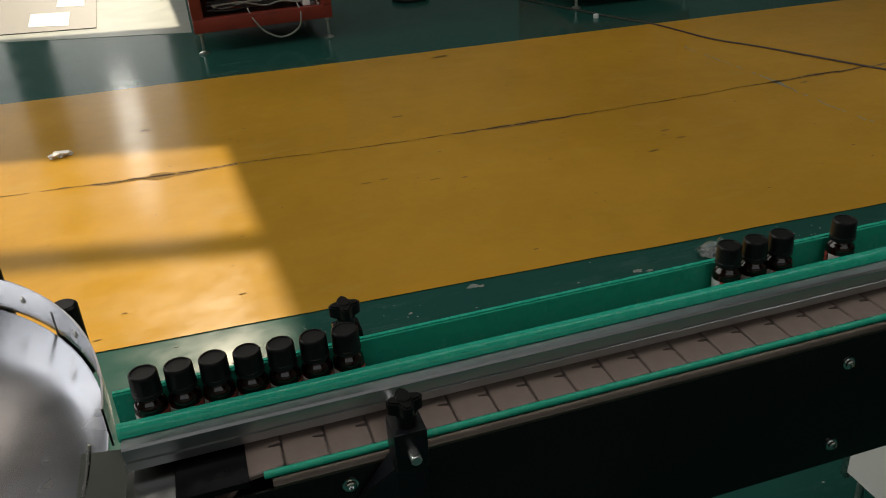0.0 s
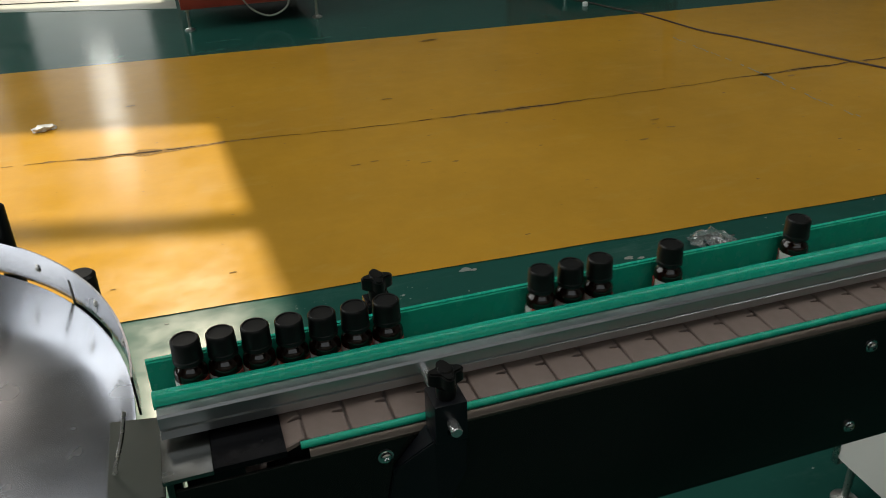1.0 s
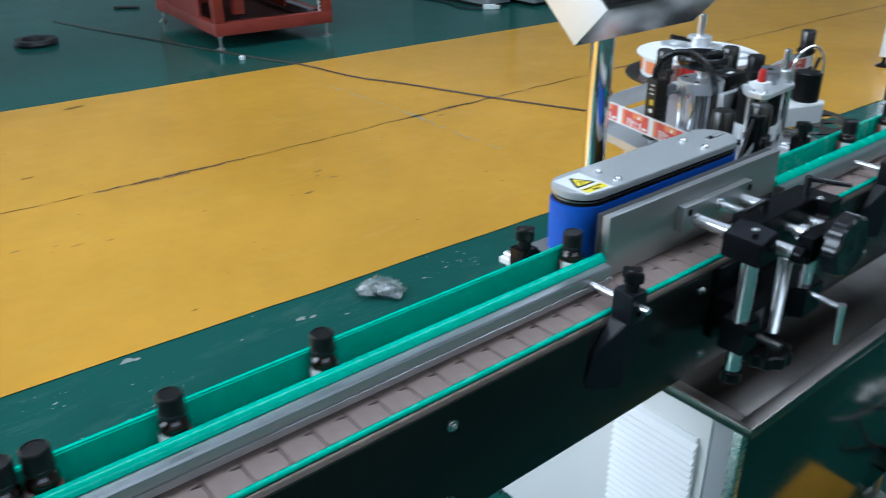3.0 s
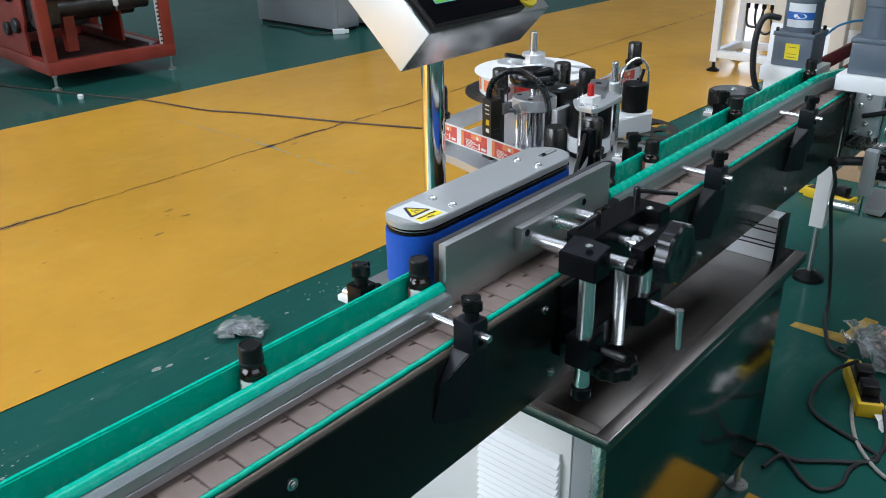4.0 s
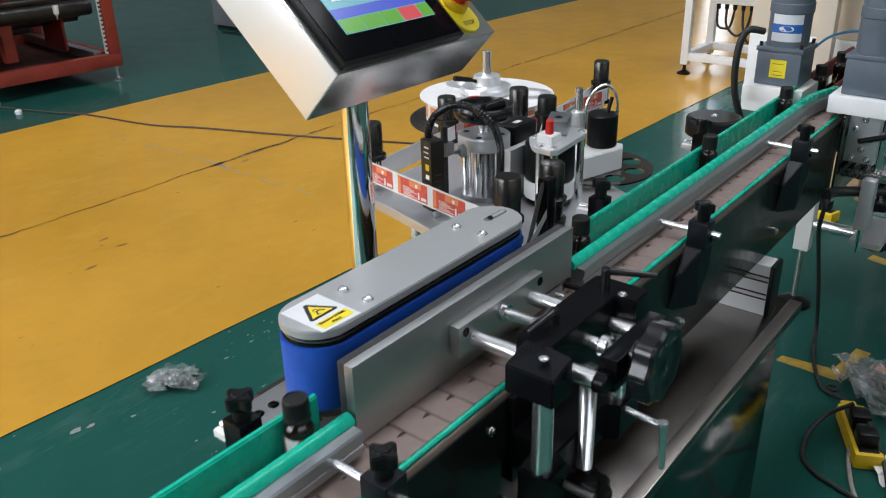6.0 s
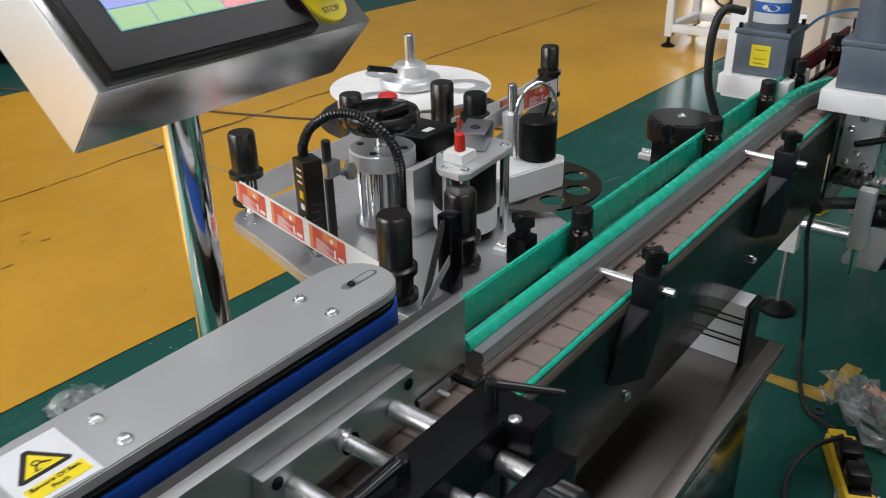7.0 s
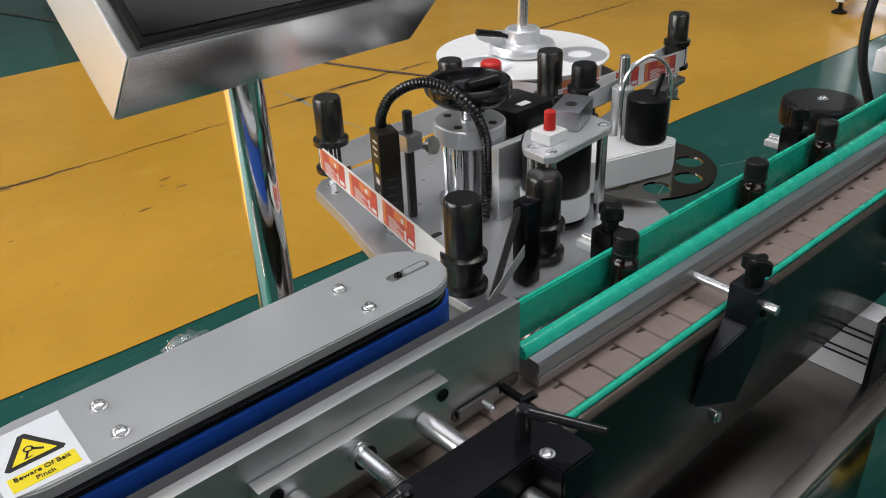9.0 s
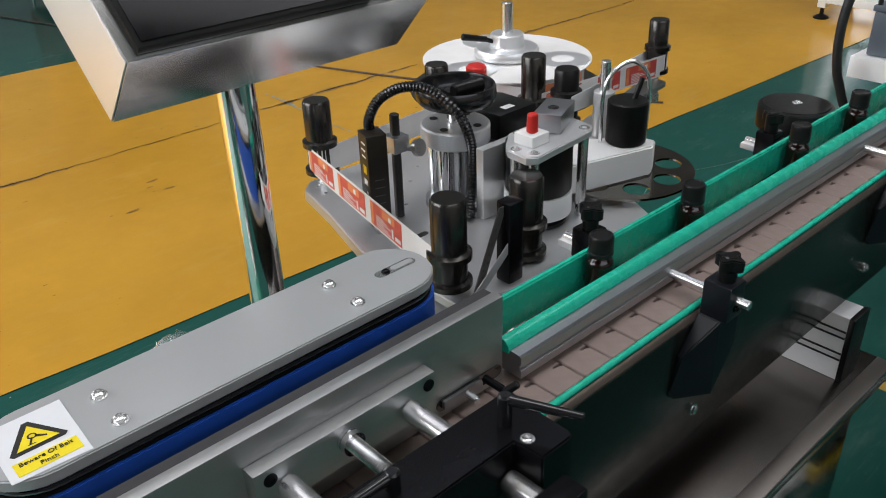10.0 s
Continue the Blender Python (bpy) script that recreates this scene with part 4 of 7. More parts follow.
def lobed_wheel(bm, m, r, h, lobes=8):
    n = lobes * 8
    ring = lambda k, z: [bm.verts.new(m @ Vector((k * r * (0.955 + 0.045 * math.tanh(1.8 * math.cos(lobes * 2 * math.pi * i / n))) * math.cos(2 * math.pi * i / n), k * r * (0.955 + 0.045 * math.tanh(1.8 * math.cos(lobes * 2 * math.pi * i / n))) * math.sin(2 * math.pi * i / n), z))) for i in range(n)]
    rs = [ring(0.9, 0), ring(1, 0.003), ring(1, h - 0.003), ring(0.92, h), ring(0.66, h), ring(0.60, h - 0.0015), ring(0.20, h - 0.0010), ring(0.12, h + 0.0005)]
    for a, b in zip(rs, rs[1:]):
        for i in range(n):
            bm.faces.new([a[i], a[(i + 1) % n], b[(i + 1) % n], b[i]])
    bm.faces.new(rs[0][::-1])
    bm.faces.new(rs[-1])
    return bm


def lever(bm, at, way, length, drop=0.0):
    """A clamping lever: a turned hub and a tapering grip."""
    p = Vector(at)
    d = Vector(way).normalized()
    rod(bm, p - Vector((0, 0, 0.026)), p + Vector((0, 0, 0.004)), 0.0052, seg=14, chamfer=0.0015)
    rod(bm, p, p + d * length + Vector((0, 0, drop)), 0.0042, 0.0030, seg=12, chamfer=0.001)
    return bm


def build_adjuster():
    a = thing("plate_adjuster", (1.69, 0.83, 0.78), "black adjuster block with steel posts and lobed wheels", "labelling machine")
    head = [(1.602, 0.794), (1.636, 0.793), (1.640, 0.8195), (1.768, 0.8195), (1.770, 0.796), (1.800, 0.796), (1.803, 0.802), (1.803, 0.856), (1.798, 0.861), (1.640, 0.861), (1.636, 0.848), (1.602, 0.848)]
    bm = prism(B(), head, "z", 0.931, 0.972)
    for v in bm.verts:
        if v.co.x < 1.61 and v.co.z > 0.96:
            v.co.z -= 0.010
    bmesh.ops.triangulate(bm, faces=[f for f in bm.faces if len(f.verts) > 4])
    bmesh.ops.bevel(bm, geom=[e for e in bm.edges if e.calc_face_angle(0) > 0.6], offset=0.0014, segments=2, affect="EDGES")
    part("head_block", bm, M["black"], a, "black upper block", smooth=False)
    part("end_bar", box(B(), 1.668, 1.778, 0.764, 0.784, 0.926, 0.962, 0.002), M["black"], a, "black bar across the rod ends")
    part("rod_end", rod(B(), (1.657, 0.8192, 0.941), (1.657, 0.768, 0.941), 0.0095, seg=24, chamfer=0.0015), M["chrome_soft"], a, "bright rod end")
    part("rod_ring", rod(B(), (1.657, 0.7795, 0.941), (1.657, 0.7665, 0.941), 0.0112, seg=24, chamfer=0.0015), M["black"], a)
    part("rod_end", rod(B(), (1.762, 0.8192, 0.941), (1.762, 0.7842, 0.941), 0.0088, seg=24, chamfer=0.001), M["chrome_soft"], a)
    part("spindle_nut", rod(B(), (1.706, 0.8193, 0.949), (1.706, 0.7845, 0.949), 0.0066, seg=16), M["chrome_soft"], a)
    part("lock_nut", rod(B(), (1.706, 0.802, 0.949), (1.706, 0.790, 0.949), 0.0115, seg=24, chamfer=0.002), M["chrome_soft"], a, "bright lock nut")
    part("spindle_wheel", lobed_wheel(B(), Matrix.Translation((1.703, 0.752, 0.953)) @ pose(0, 0, 0, 90, 0, 0), 0.042, 0.022, 8), M["wheel_black"], a, "large black lobed wheel")
    part("wheel_hub", rod(B(), (1.703, 0.7638, 0.953), (1.703, 0.7522, 0.953), 0.014, seg=24), M["wheel_black"], a)
    for x, y, z in ((1.616, 0.812, 0.770), (1.772, 0.812, 0.842)):
        part("post", rod(B(), (x, y, z), (x, y, 0.9308), 0.0105, seg=24, chamfer=0.001), M["chrome_soft"], a, "vertical steel post")
    part("post_collar", rod(B(), (1.616, 0.812, 0.752), (1.616, 0.812, 0.7698), 0.0135, seg=22, chamfer=0.002), M["black"], a)
    bm = B()
    prof = [(0, 0.80), (0.0086, 0.80)]
    for k in range(40):
        prof += [(0.0094, 0.802 + k * 0.0032), (0.0082, 0.8036 + k * 0.0032)]
    lathe(bm, prof + [(0, 0.9300)], 18, Matrix.Translation((1.694, 0.806, 0)))
    part("lift_spindle", bm, M["chrome_soft"], a, "threaded lift spindle")
    low = [(1.604, 0.797), (1.640, 0.797), (1.648, 0.812), (1.748, 0.812), (1.756, 0.797), (1.800, 0.797), (1.812, 0.815), (1.812, 0.8755), (1.648, 0.8755), (1.644, 0.836), (1.604, 0.832)]
    part("carrier_block", prism(B(), low, "z", 0.800, 0.846, 0.002), M["black"], a, "black carrier block on the side panel")
    part("mount_plate", box(B(), 1.650, 1.83, 0.869, 0.8763, 0.775, 0.885, 0.001), M["black"], a)
    part("lift_wheel", lobed_wheel(B(), Matrix.Translation((1.690, 0.808, 0.757)), 0.036, 0.022, 10), M["black_plastic"], a, "black lobed wheel under the block")
    for x, y, z in ((1.619, 0.815, 0.972), (1.776, 0.815, 0.972)):
        part("block_screw", screw_head(B(), (x, y, z), (0, 0, 1), 0.0038, 0.0022), M["chrome_soft"], a)
    part("clamp_lever", lever(B(), (1.776, 0.836, 0.994), (0.48, -0.87, 0), 0.054, -0.003), M["wheel_black"], a, "black clamping lever")
    part("clamp_lever", lever(B(), (1.682, 0.842, 0.985), (-0.95, 0.10, 0), 0.042, -0.006), M["wheel_black"], a)
    bm = B()
    rod(bm, (1.768, 0.797, 0.836), (1.766, 0.752, 0.834), 0.0040, seg=12)
    rod(bm, (1.766, 0.752, 0.840), (1.766, 0.748, 0.778), 0.0060, 0.0036, seg=12, chamfer=0.001)
    part("hanging_lever", bm, M["chrome_soft"], a, "steel lever hanging from the block")
    bm = B()
    rod(bm, (1.634, 0.797, 0.822), (1.637, 0.762, 0.820), 0.0048, seg=12, chamfer=0.001)
    part("stop_pin", bm, M["dark_steel"], a)
    bm = B()
    rod(bm, (1.850, 0.902, 0.918), (1.852, 0.874, 0.911), 0.0026, 0.0022, seg=12, chamfer=0.001)
    rod(bm, (1.848, 0.904, 0.919), (1.855, 0.896, 0.928), 0.0036, seg=12, chamfer=0.001)
    part("slot_lever", bm, M["black_plastic"], a)
    return a


build_adjuster()


# ---- machine table under the labeller ----
def build_table():
    t = thing("machine_cabinet", (2.12, 1.10, 0.0), "stainless machine cabinet with a white vented end panel under the labeller", "cabinet")
    top = part("tabletop", box(B(), 1.706, 2.545, 0.811, 1.42, 0.603, 0.622, 0.0015), M["tabletop"], t, "brushed stainless top with folded edges")
    part("front_hem", box(B(), 1.7075, 2.5435, 0.8125, 0.8345, 0.6222, 0.6232, 0.0004), M["hem"], top, "folded brown-grey front hem")
    part("end_hem", box(B(), 1.7075, 1.7275, 0.835, 1.418, 0.6222, 0.6230, 0.0004), M["hem"], top)
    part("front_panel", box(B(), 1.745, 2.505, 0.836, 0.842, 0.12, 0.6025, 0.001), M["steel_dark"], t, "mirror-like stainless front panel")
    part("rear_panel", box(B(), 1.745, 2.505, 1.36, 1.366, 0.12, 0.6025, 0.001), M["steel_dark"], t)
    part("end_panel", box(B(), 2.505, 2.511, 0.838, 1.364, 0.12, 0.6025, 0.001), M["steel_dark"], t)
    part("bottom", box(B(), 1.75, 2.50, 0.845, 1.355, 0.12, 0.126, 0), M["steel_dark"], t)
    for y in (0.834, 1.352):
        part("corner_post", box(B(), 1.727, 1.7448, y, y + 0.016, 0.10, 0.6025, 0.0008), M["steel"], t)
    part("end_frame", box(B(), 1.7285, 1.7445, 0.8505, 0.884, 0.12, 0.6025, 0.0006), M["grey_sheet"], t)
    door = part("end_door", box(B(), 1.7270, 1.7445, 0.886, 1.351, 0.12, 0.6025, 0.001), M["white"], t, "cream white end panel")
    vent = part("vent", box(B(), 1.7215, 1.7268, 0.904, 1.062, 0.24, 0.540, 0.001), M["white_bright"], door, "white louvred vent")
    for i in range(22):
        z = 0.528 - i * 0.0135
        part("louvre", prism(B(), [(1.7213, z), (1.7213, z - 0.0125), (1.7115, z - 0.0115), (1.7105, z - 0.0095)], "y", 0.902, 1.064), M["white_bright"], vent, smooth=False)
    for x, y in ((1.76, 0.86), (2.48, 0.86), (1.76, 1.34), (2.48, 1.34)):
        part("foot", lathe(B(), [(0.028, 0), (0.028, 0.006), (0.012, 0.014), (0.008, 0.016), (0.008, 0.12), (0, 0.12)], 20, Matrix.Translation((x, y, 0))), M["zinc"], t, "levelling foot")
    return t


build_table()


# ---- touch screen box on its pole ----
def build_screen():
    s = thing("control_box", (1.835, 1.257, 0.0), "tilted stainless control box with a touch screen on a chrome pole", "control panel")
    # tilted frame: u along x, v up the face, w out of the face
    A, F, K = Vector((0, 1.188, 1.124)), Vector((0, 1.130, 1.185)), Vector((0, 1.328, 1.2505))
    v, w = (K - A).normalized(), (F - A).normalized()
    W, L = (F - A).length, 0.205
    tilt = Matrix(((1, 0, 0, 0), (0, v.y, w.y, A.y), (0, v.z, w.z, A.z), (0, 0, 0, 1)))
    x0, x1 = 1.687, 1.986
    def slab(bm, a, b, v0, v1, w0, w1, bevel=0.001):
        return box(bm, a, b, v0, v1, w0, w1, bevel, tilt)
    case = part("case", slab(B(), x0, x1, 0, L, 0, W, 0.0012), M["case_steel"], s, "brushed stainless case")
    # Added sheet: its paler colour stands for light reflected by the case's side.
    part("lit_side_sheet", slab(B(), x0 - 0.0016, x0 - 0.0003, 0.001, L - 0.001, 0.001, W - 0.001, 0.0004), M["lit_side"], s, "added sheet that colours the case's side brighter")
    bez = part("bezel", slab(B(), x0 + 0.008, 1.914, 0.004, L - 0.004, W + 0.0002, W + 0.009, 0.002), M["black_plastic"], s, "raised black bezel")
    part("front_film", slab(B(), x0 + 0.013, 1.909, 0.009, L - 0.009, W + 0.0092, W + 0.0100, 0), M["screen_glass"], bez)
    z = W + 0.0102
    part("screen", slab(B(), 1.728, 1.887, 0.041, 0.165, z, z + 0.0006, 0), M["screen_blue"], bez, "lit pale blue screen area")
    part("screen_bar", slab(B(), 1.728, 1.887, 0.0625, 0.077, z + 0.0008, z + 0.0012, 0), M["screen_bar"], bez)
    for i, (a, b, mm) in enumerate(((1.729, 1.7625, "screen_green"), (1.7637, 1.7968, "screen_green"), (1.798, 1.829, "screen_green"), (1.8305, 1.8635, "screen_red"), (1.865, 1.8865, "screen_green"))):
        part("screen_key", slab(B(), a, b, 0.0415, 0.0612, z + 0.0008, z + 0.0012, 0), M[mm], bez)
    for i in range(7):
        part("screen_line", slab(B(), 1.742 + (i % 2) * 0.075, 1.79 + (i % 2) * 0.075, 0.088 + 0.018 * (i // 2), 0.091 + 0.018 * (i // 2), z + 0.0008, z + 0.001, 0), M["sign_white"], bez)
    zf = W + 0.0003
    plate_bm = prism(B(), [(a, b) for b, a in stadium(0.008, 0.104, 1.946, 0.0225, 12)], "z", zf, zf + 0.003)
    bmesh.ops.transform(plate_bm, matrix=tilt, verts=plate_bm.verts)
    e = part("emergency_stop", plate_bm, M["sign_yellow"], s, "long yellow plate of the emergency stop")
    part("collar", lathe(B(), [(0, 0), (0.0185, 0), (0.0175, 0.010), (0, 0.010)], 28, tilt @ Matrix.Translation((1.946, 0.055, zf + 0.0032))), M["yellow"], e)
    part("button", lathe(B(), [(0, 0.010), (0.011, 0.010), (0.011, 0.022), (0.0185, 0.024), (0.0200, 0.028), (0.0200, 0.036), (0.017, 0.041), (0, 0.043)], 32, tilt @ Matrix.Translation((1.946, 0.055, zf + 0.0032))), M["red_cap"], e, "red mushroom button")
    letters("wording", "STOP", 0.0095, tilt @ Matrix.Translation((1.946, 0.021, zf + 0.0033)), M["ink"], e)
    letters("wording", "EMERGENCY", 0.0058, tilt @ Matrix.Translation((1.946, 0.090, zf + 0.0033)), M["ink"], e)
    part("pole", rod(B(), (1.835, 1.257, 0.625), (1.835, 1.257, 1.180), 0.0195, seg=40), M["chrome"], s, "chrome pole")
    part("pole_flange", lathe(B(), [(0, 0.622), (0.045, 0.622), (0.045, 0.630), (0.026, 0.634), (0.026, 0.65), (0.0, 0.65)], 32, Matrix.Translation((1.835, 1.257, 0))), M["steel"], s)
    return s


build_screen()


# ---- label head ----
BASE_Z = 0.884


def roller(bm_m, x, y, top, r=0.0165, low=0.908, collar=0.0215, groove=0.943):
    """A turned web roller with two collars on a pin."""
    m = Matrix.Translation((x, y, 0))
    lathe(bm_m, [(0, low), (collar, low), (collar, low + 0.006), (r, low + 0.0075), (r, groove), (collar, groove + 0.001), (collar, groove + 0.008), (r, groove + 0.010), (r, top - 0.003), (r - 0.002, top), (0, top)], 32, m)
    return bm_m


def web_roller(x, y, top, label, r=0.0165, low=0.908, groove=0.950, mat_top="roller"):
    t = thing("web_roller", (x, y, BASE_Z), label, "roller", "web rollers of the label head")
    part("barrel", roller(B(), x, y, top, r, low, r + 0.005, groove), M[mat_top], t, "black turned barrel")
    part("pin", rod(B(), (x, y, BASE_Z), (x, y, low + 0.002), 0.0062, seg=14), M["chrome_soft"], t)
    part("washer", rod(B(), (x, y, BASE_Z + 0.0002), (x, y, BASE_Z + 0.006), 0.010, seg=6), M["chrome_soft"], t)
    return t


M["roller"] = mat("black anodised roller", (0.060, 0.057, 0.053), 0.24, 0.85, 0.04, 6, 40, 0.02, 0.0)


def build_label_base():
    b = thing("label_head_base", (2.25, 1.25, 0.62), "aluminium base plate of the label head on steel columns", "labelling machine")
    out = [(1.945, 1.062), (2.02, 1.040), (2.25, 1.040), (2.275, 1.09), (2.30, 1.20), (2.42, 1.25), (2.42, 1.36), (2.56, 1.44), (2.56, 1.54), (2.40, 1.58), (2.28, 1.47), (2.22, 1.424), (2.05, 1.432), (2.015, 1.430), (1.994, 1.412), (1.975, 1.33), (1.945, 1.225)]
    part("base_plate", prism(B(), out, "z", 0.868, BASE_Z, 0.0012), M["plate_matt"], b, "matt aluminium plate")
    for x, y in ((2.10, 1.12), (2.22, 1.10), (2.10, 1.38), (2.40, 1.38)):
        part("column", rod(B(), (x, y, 0.6225), (x, y, 0.8708), 0.016, seg=20), M["chrome_soft"], b)
    for x, y in ((2.013, 1.408), (2.008, 1.383), (2.02, 1.36), (2.055, 1.35), (2.075, 1.315), (2.06, 1.28), (2.11, 1.33), (2.15, 1.36)):
        part("tapped_hole", rod(B(), (x, y, BASE_Z), (x, y, BASE_Z + 0.0006), 0.0026, seg=10), M["chrome_soft"], b)
    part("slot", prism(B(), stadium(1.985, 2.03, 1.205, 0.004), "z", BASE_Z, BASE_Z + 0.0005), M["ink"], b)
    return b


build_label_base()
RA, RB, RC, RD, RE, RF, RG = (2.026, 1.411), (2.660, 1.323), (2.250, 1.426), (2.372, 1.345), (2.372, 1.281), (2.070, 1.084), (1.958, 1.088)
web_roller(*RA, 1.002, "black web roller with collars at the outer corner of the base", r=0.0180, low=0.902, groove=0.939)
web_roller(*RB, 0.998, "black web roller on an outrigger beside the label reel", groove=0.946)
web_roller(*RC, 0.995, "black web roller beside the reel", r=0.0175, groove=0.944)
web_roller(*RD, 0.997, "black web roller with a wide lower collar", r=0.0185, groove=0.924)
web_roller(*RE, 0.990, "matt black rubber roller", r=0.0180, mat_top="black_plastic")
web_roller(*RF, 0.984, "tall black web roller before the drive", r=0.0190, low=0.889, groove=0.921)
web_roller(*RG, 0.995, "black web roller beside the peel blade", r=0.0190, low=0.895, groove=0.926)


def build_outrigger():
    o = thing("outrigger", (2.60, 1.30, BASE_Z), "pale aluminium outrigger arm carrying the outer roller", "arm")
    part("arm", prism(B(), [(2.40, 1.262), (2.665, 1.303), (2.672, 1.343), (2.40, 1.285)], "z", BASE_Z + 0.0003, BASE_Z + 0.010, 0.001), M["alu"], o)
    part("nut", rod(B(), (2.660, 1.323, 0.8705), (2.660, 1.323, 0.855), 0.010, seg=6), M["chrome_soft"], o)


build_outrigger()


def build_reel():
    x, y = 2.465, 1.488
    r = thing("label_reel", (x, y, BASE_Z), "label reel with a wound white label roll and clear top disc", "label reel")
    m = Matrix.Translation((x, y, 0))
    part("lower_disc", lathe(B(), [(0.02, 0.892), (0.165, 0.892), (0.165, 0.895), (0.02, 0.895)], 72, m), M["dark_steel"], r, "dark lower disc")
    part("label_roll", lathe(B(), [(0.04, 0.8953), (0.128, 0.8953), (0.130, 0.897), (0.130, 0.938), (0.128, 0.940), (0.04, 0.940)], 72, m), M["paper"], r, "wound white label roll")
    bm = B()
    for a in range(0, 360, 30):
        bm2 = arc(x, y, 0.1305, a + 2, a + 24, 5)
        inner = [(px * 1.0, py) for px, py in arc(x, y, 0.1300, a + 2, a + 22, 5)]
        lo = [bm.verts.new((*p, 0.906)) for p in bm2]
        hi = [bm.verts.new((*p, 0.934)) for p in bm2]
        for i in range(5):
            bm.faces.new([lo[i], lo[i + 1], hi[i + 1], hi[i]])
    part("label_print", bm, M["label_orange"], r, "row of orange printed labels on the roll")
    disc = B()
    n = 72
    outer = [disc.verts.new((x + 0.142 * math.cos(2 * math.pi * i / n), y + 0.142 * math.sin(2 * math.pi * i / n), 0.9435)) for i in range(n)]
    inner = [disc.verts.new((x + 0.03 * math.cos(2 * math.pi * i / n), y + 0.03 * math.sin(2 * math.pi * i / n), 0.9435)) for i in range(n)]
    for i in range(n):
        disc.faces.new([outer[i], outer[(i + 1) % n], inner[(i + 1) % n], inner[i]])
    ret = bmesh.ops.extrude_face_region(disc, geom=disc.faces[:])
    bmesh.ops.translate(disc, verts=[v for v in ret["geom"] if isinstance(v, bmesh.types.BMVert)], vec=(0, 0, 0.002))
    part("top_disc", disc, M["paper"], r, "pale top disc")
    for a in (185, 300, 65):
        c, s = x + 0.095 * math.cos(radians(a)), y + 0.095 * math.sin(radians(a))
        part("grey_wing", prism(B(), [(px, py) for px, py in arc(c, s, 0.044, 0, 360, 27)[:-1]], "z", 0.9457, 0.9472), M["alu_bright"], r)
        part("lightening_hole", prism(B(), arc(c, s, 0.019, 0, 360, 23)[:-1], "z", 0.9473, 0.9477), M["white_bright"], r)
    hub = part("hub", lathe(B(), [(0, 0.9476), (0.052, 0.9476), (0.054, 0.950), (0.054, 0.958), (0.051, 0.963), (0.030, 0.963), (0.028, 0.965), (0.028, 0.984), (0.026, 0.986), (0, 0.986)], 48, m), M["alu_bright"], r, "turned aluminium hub")
    part("mandrel", rod(B(), (x, y, 0.885), (x, y, 1.036), 0.0095, seg=24, chamfer=0.001), M["chrome_soft"], r, "steel mandrel")
    bm = B()
    rod(bm, (x - 0.018, y + 0.006, 0.972), (x - 0.048, y + 0.016, 0.984), 0.0038, seg=10)
    rod(bm, (x - 0.036, y + 0.012, 0.980), (x - 0.078, y + 0.026, 0.990), 0.0048, 0.0058, seg=12, chamfer=0.001)
    part("clamp_lever", bm, M["black_plastic"], hub, "black clamping lever")
    return r


build_reel()


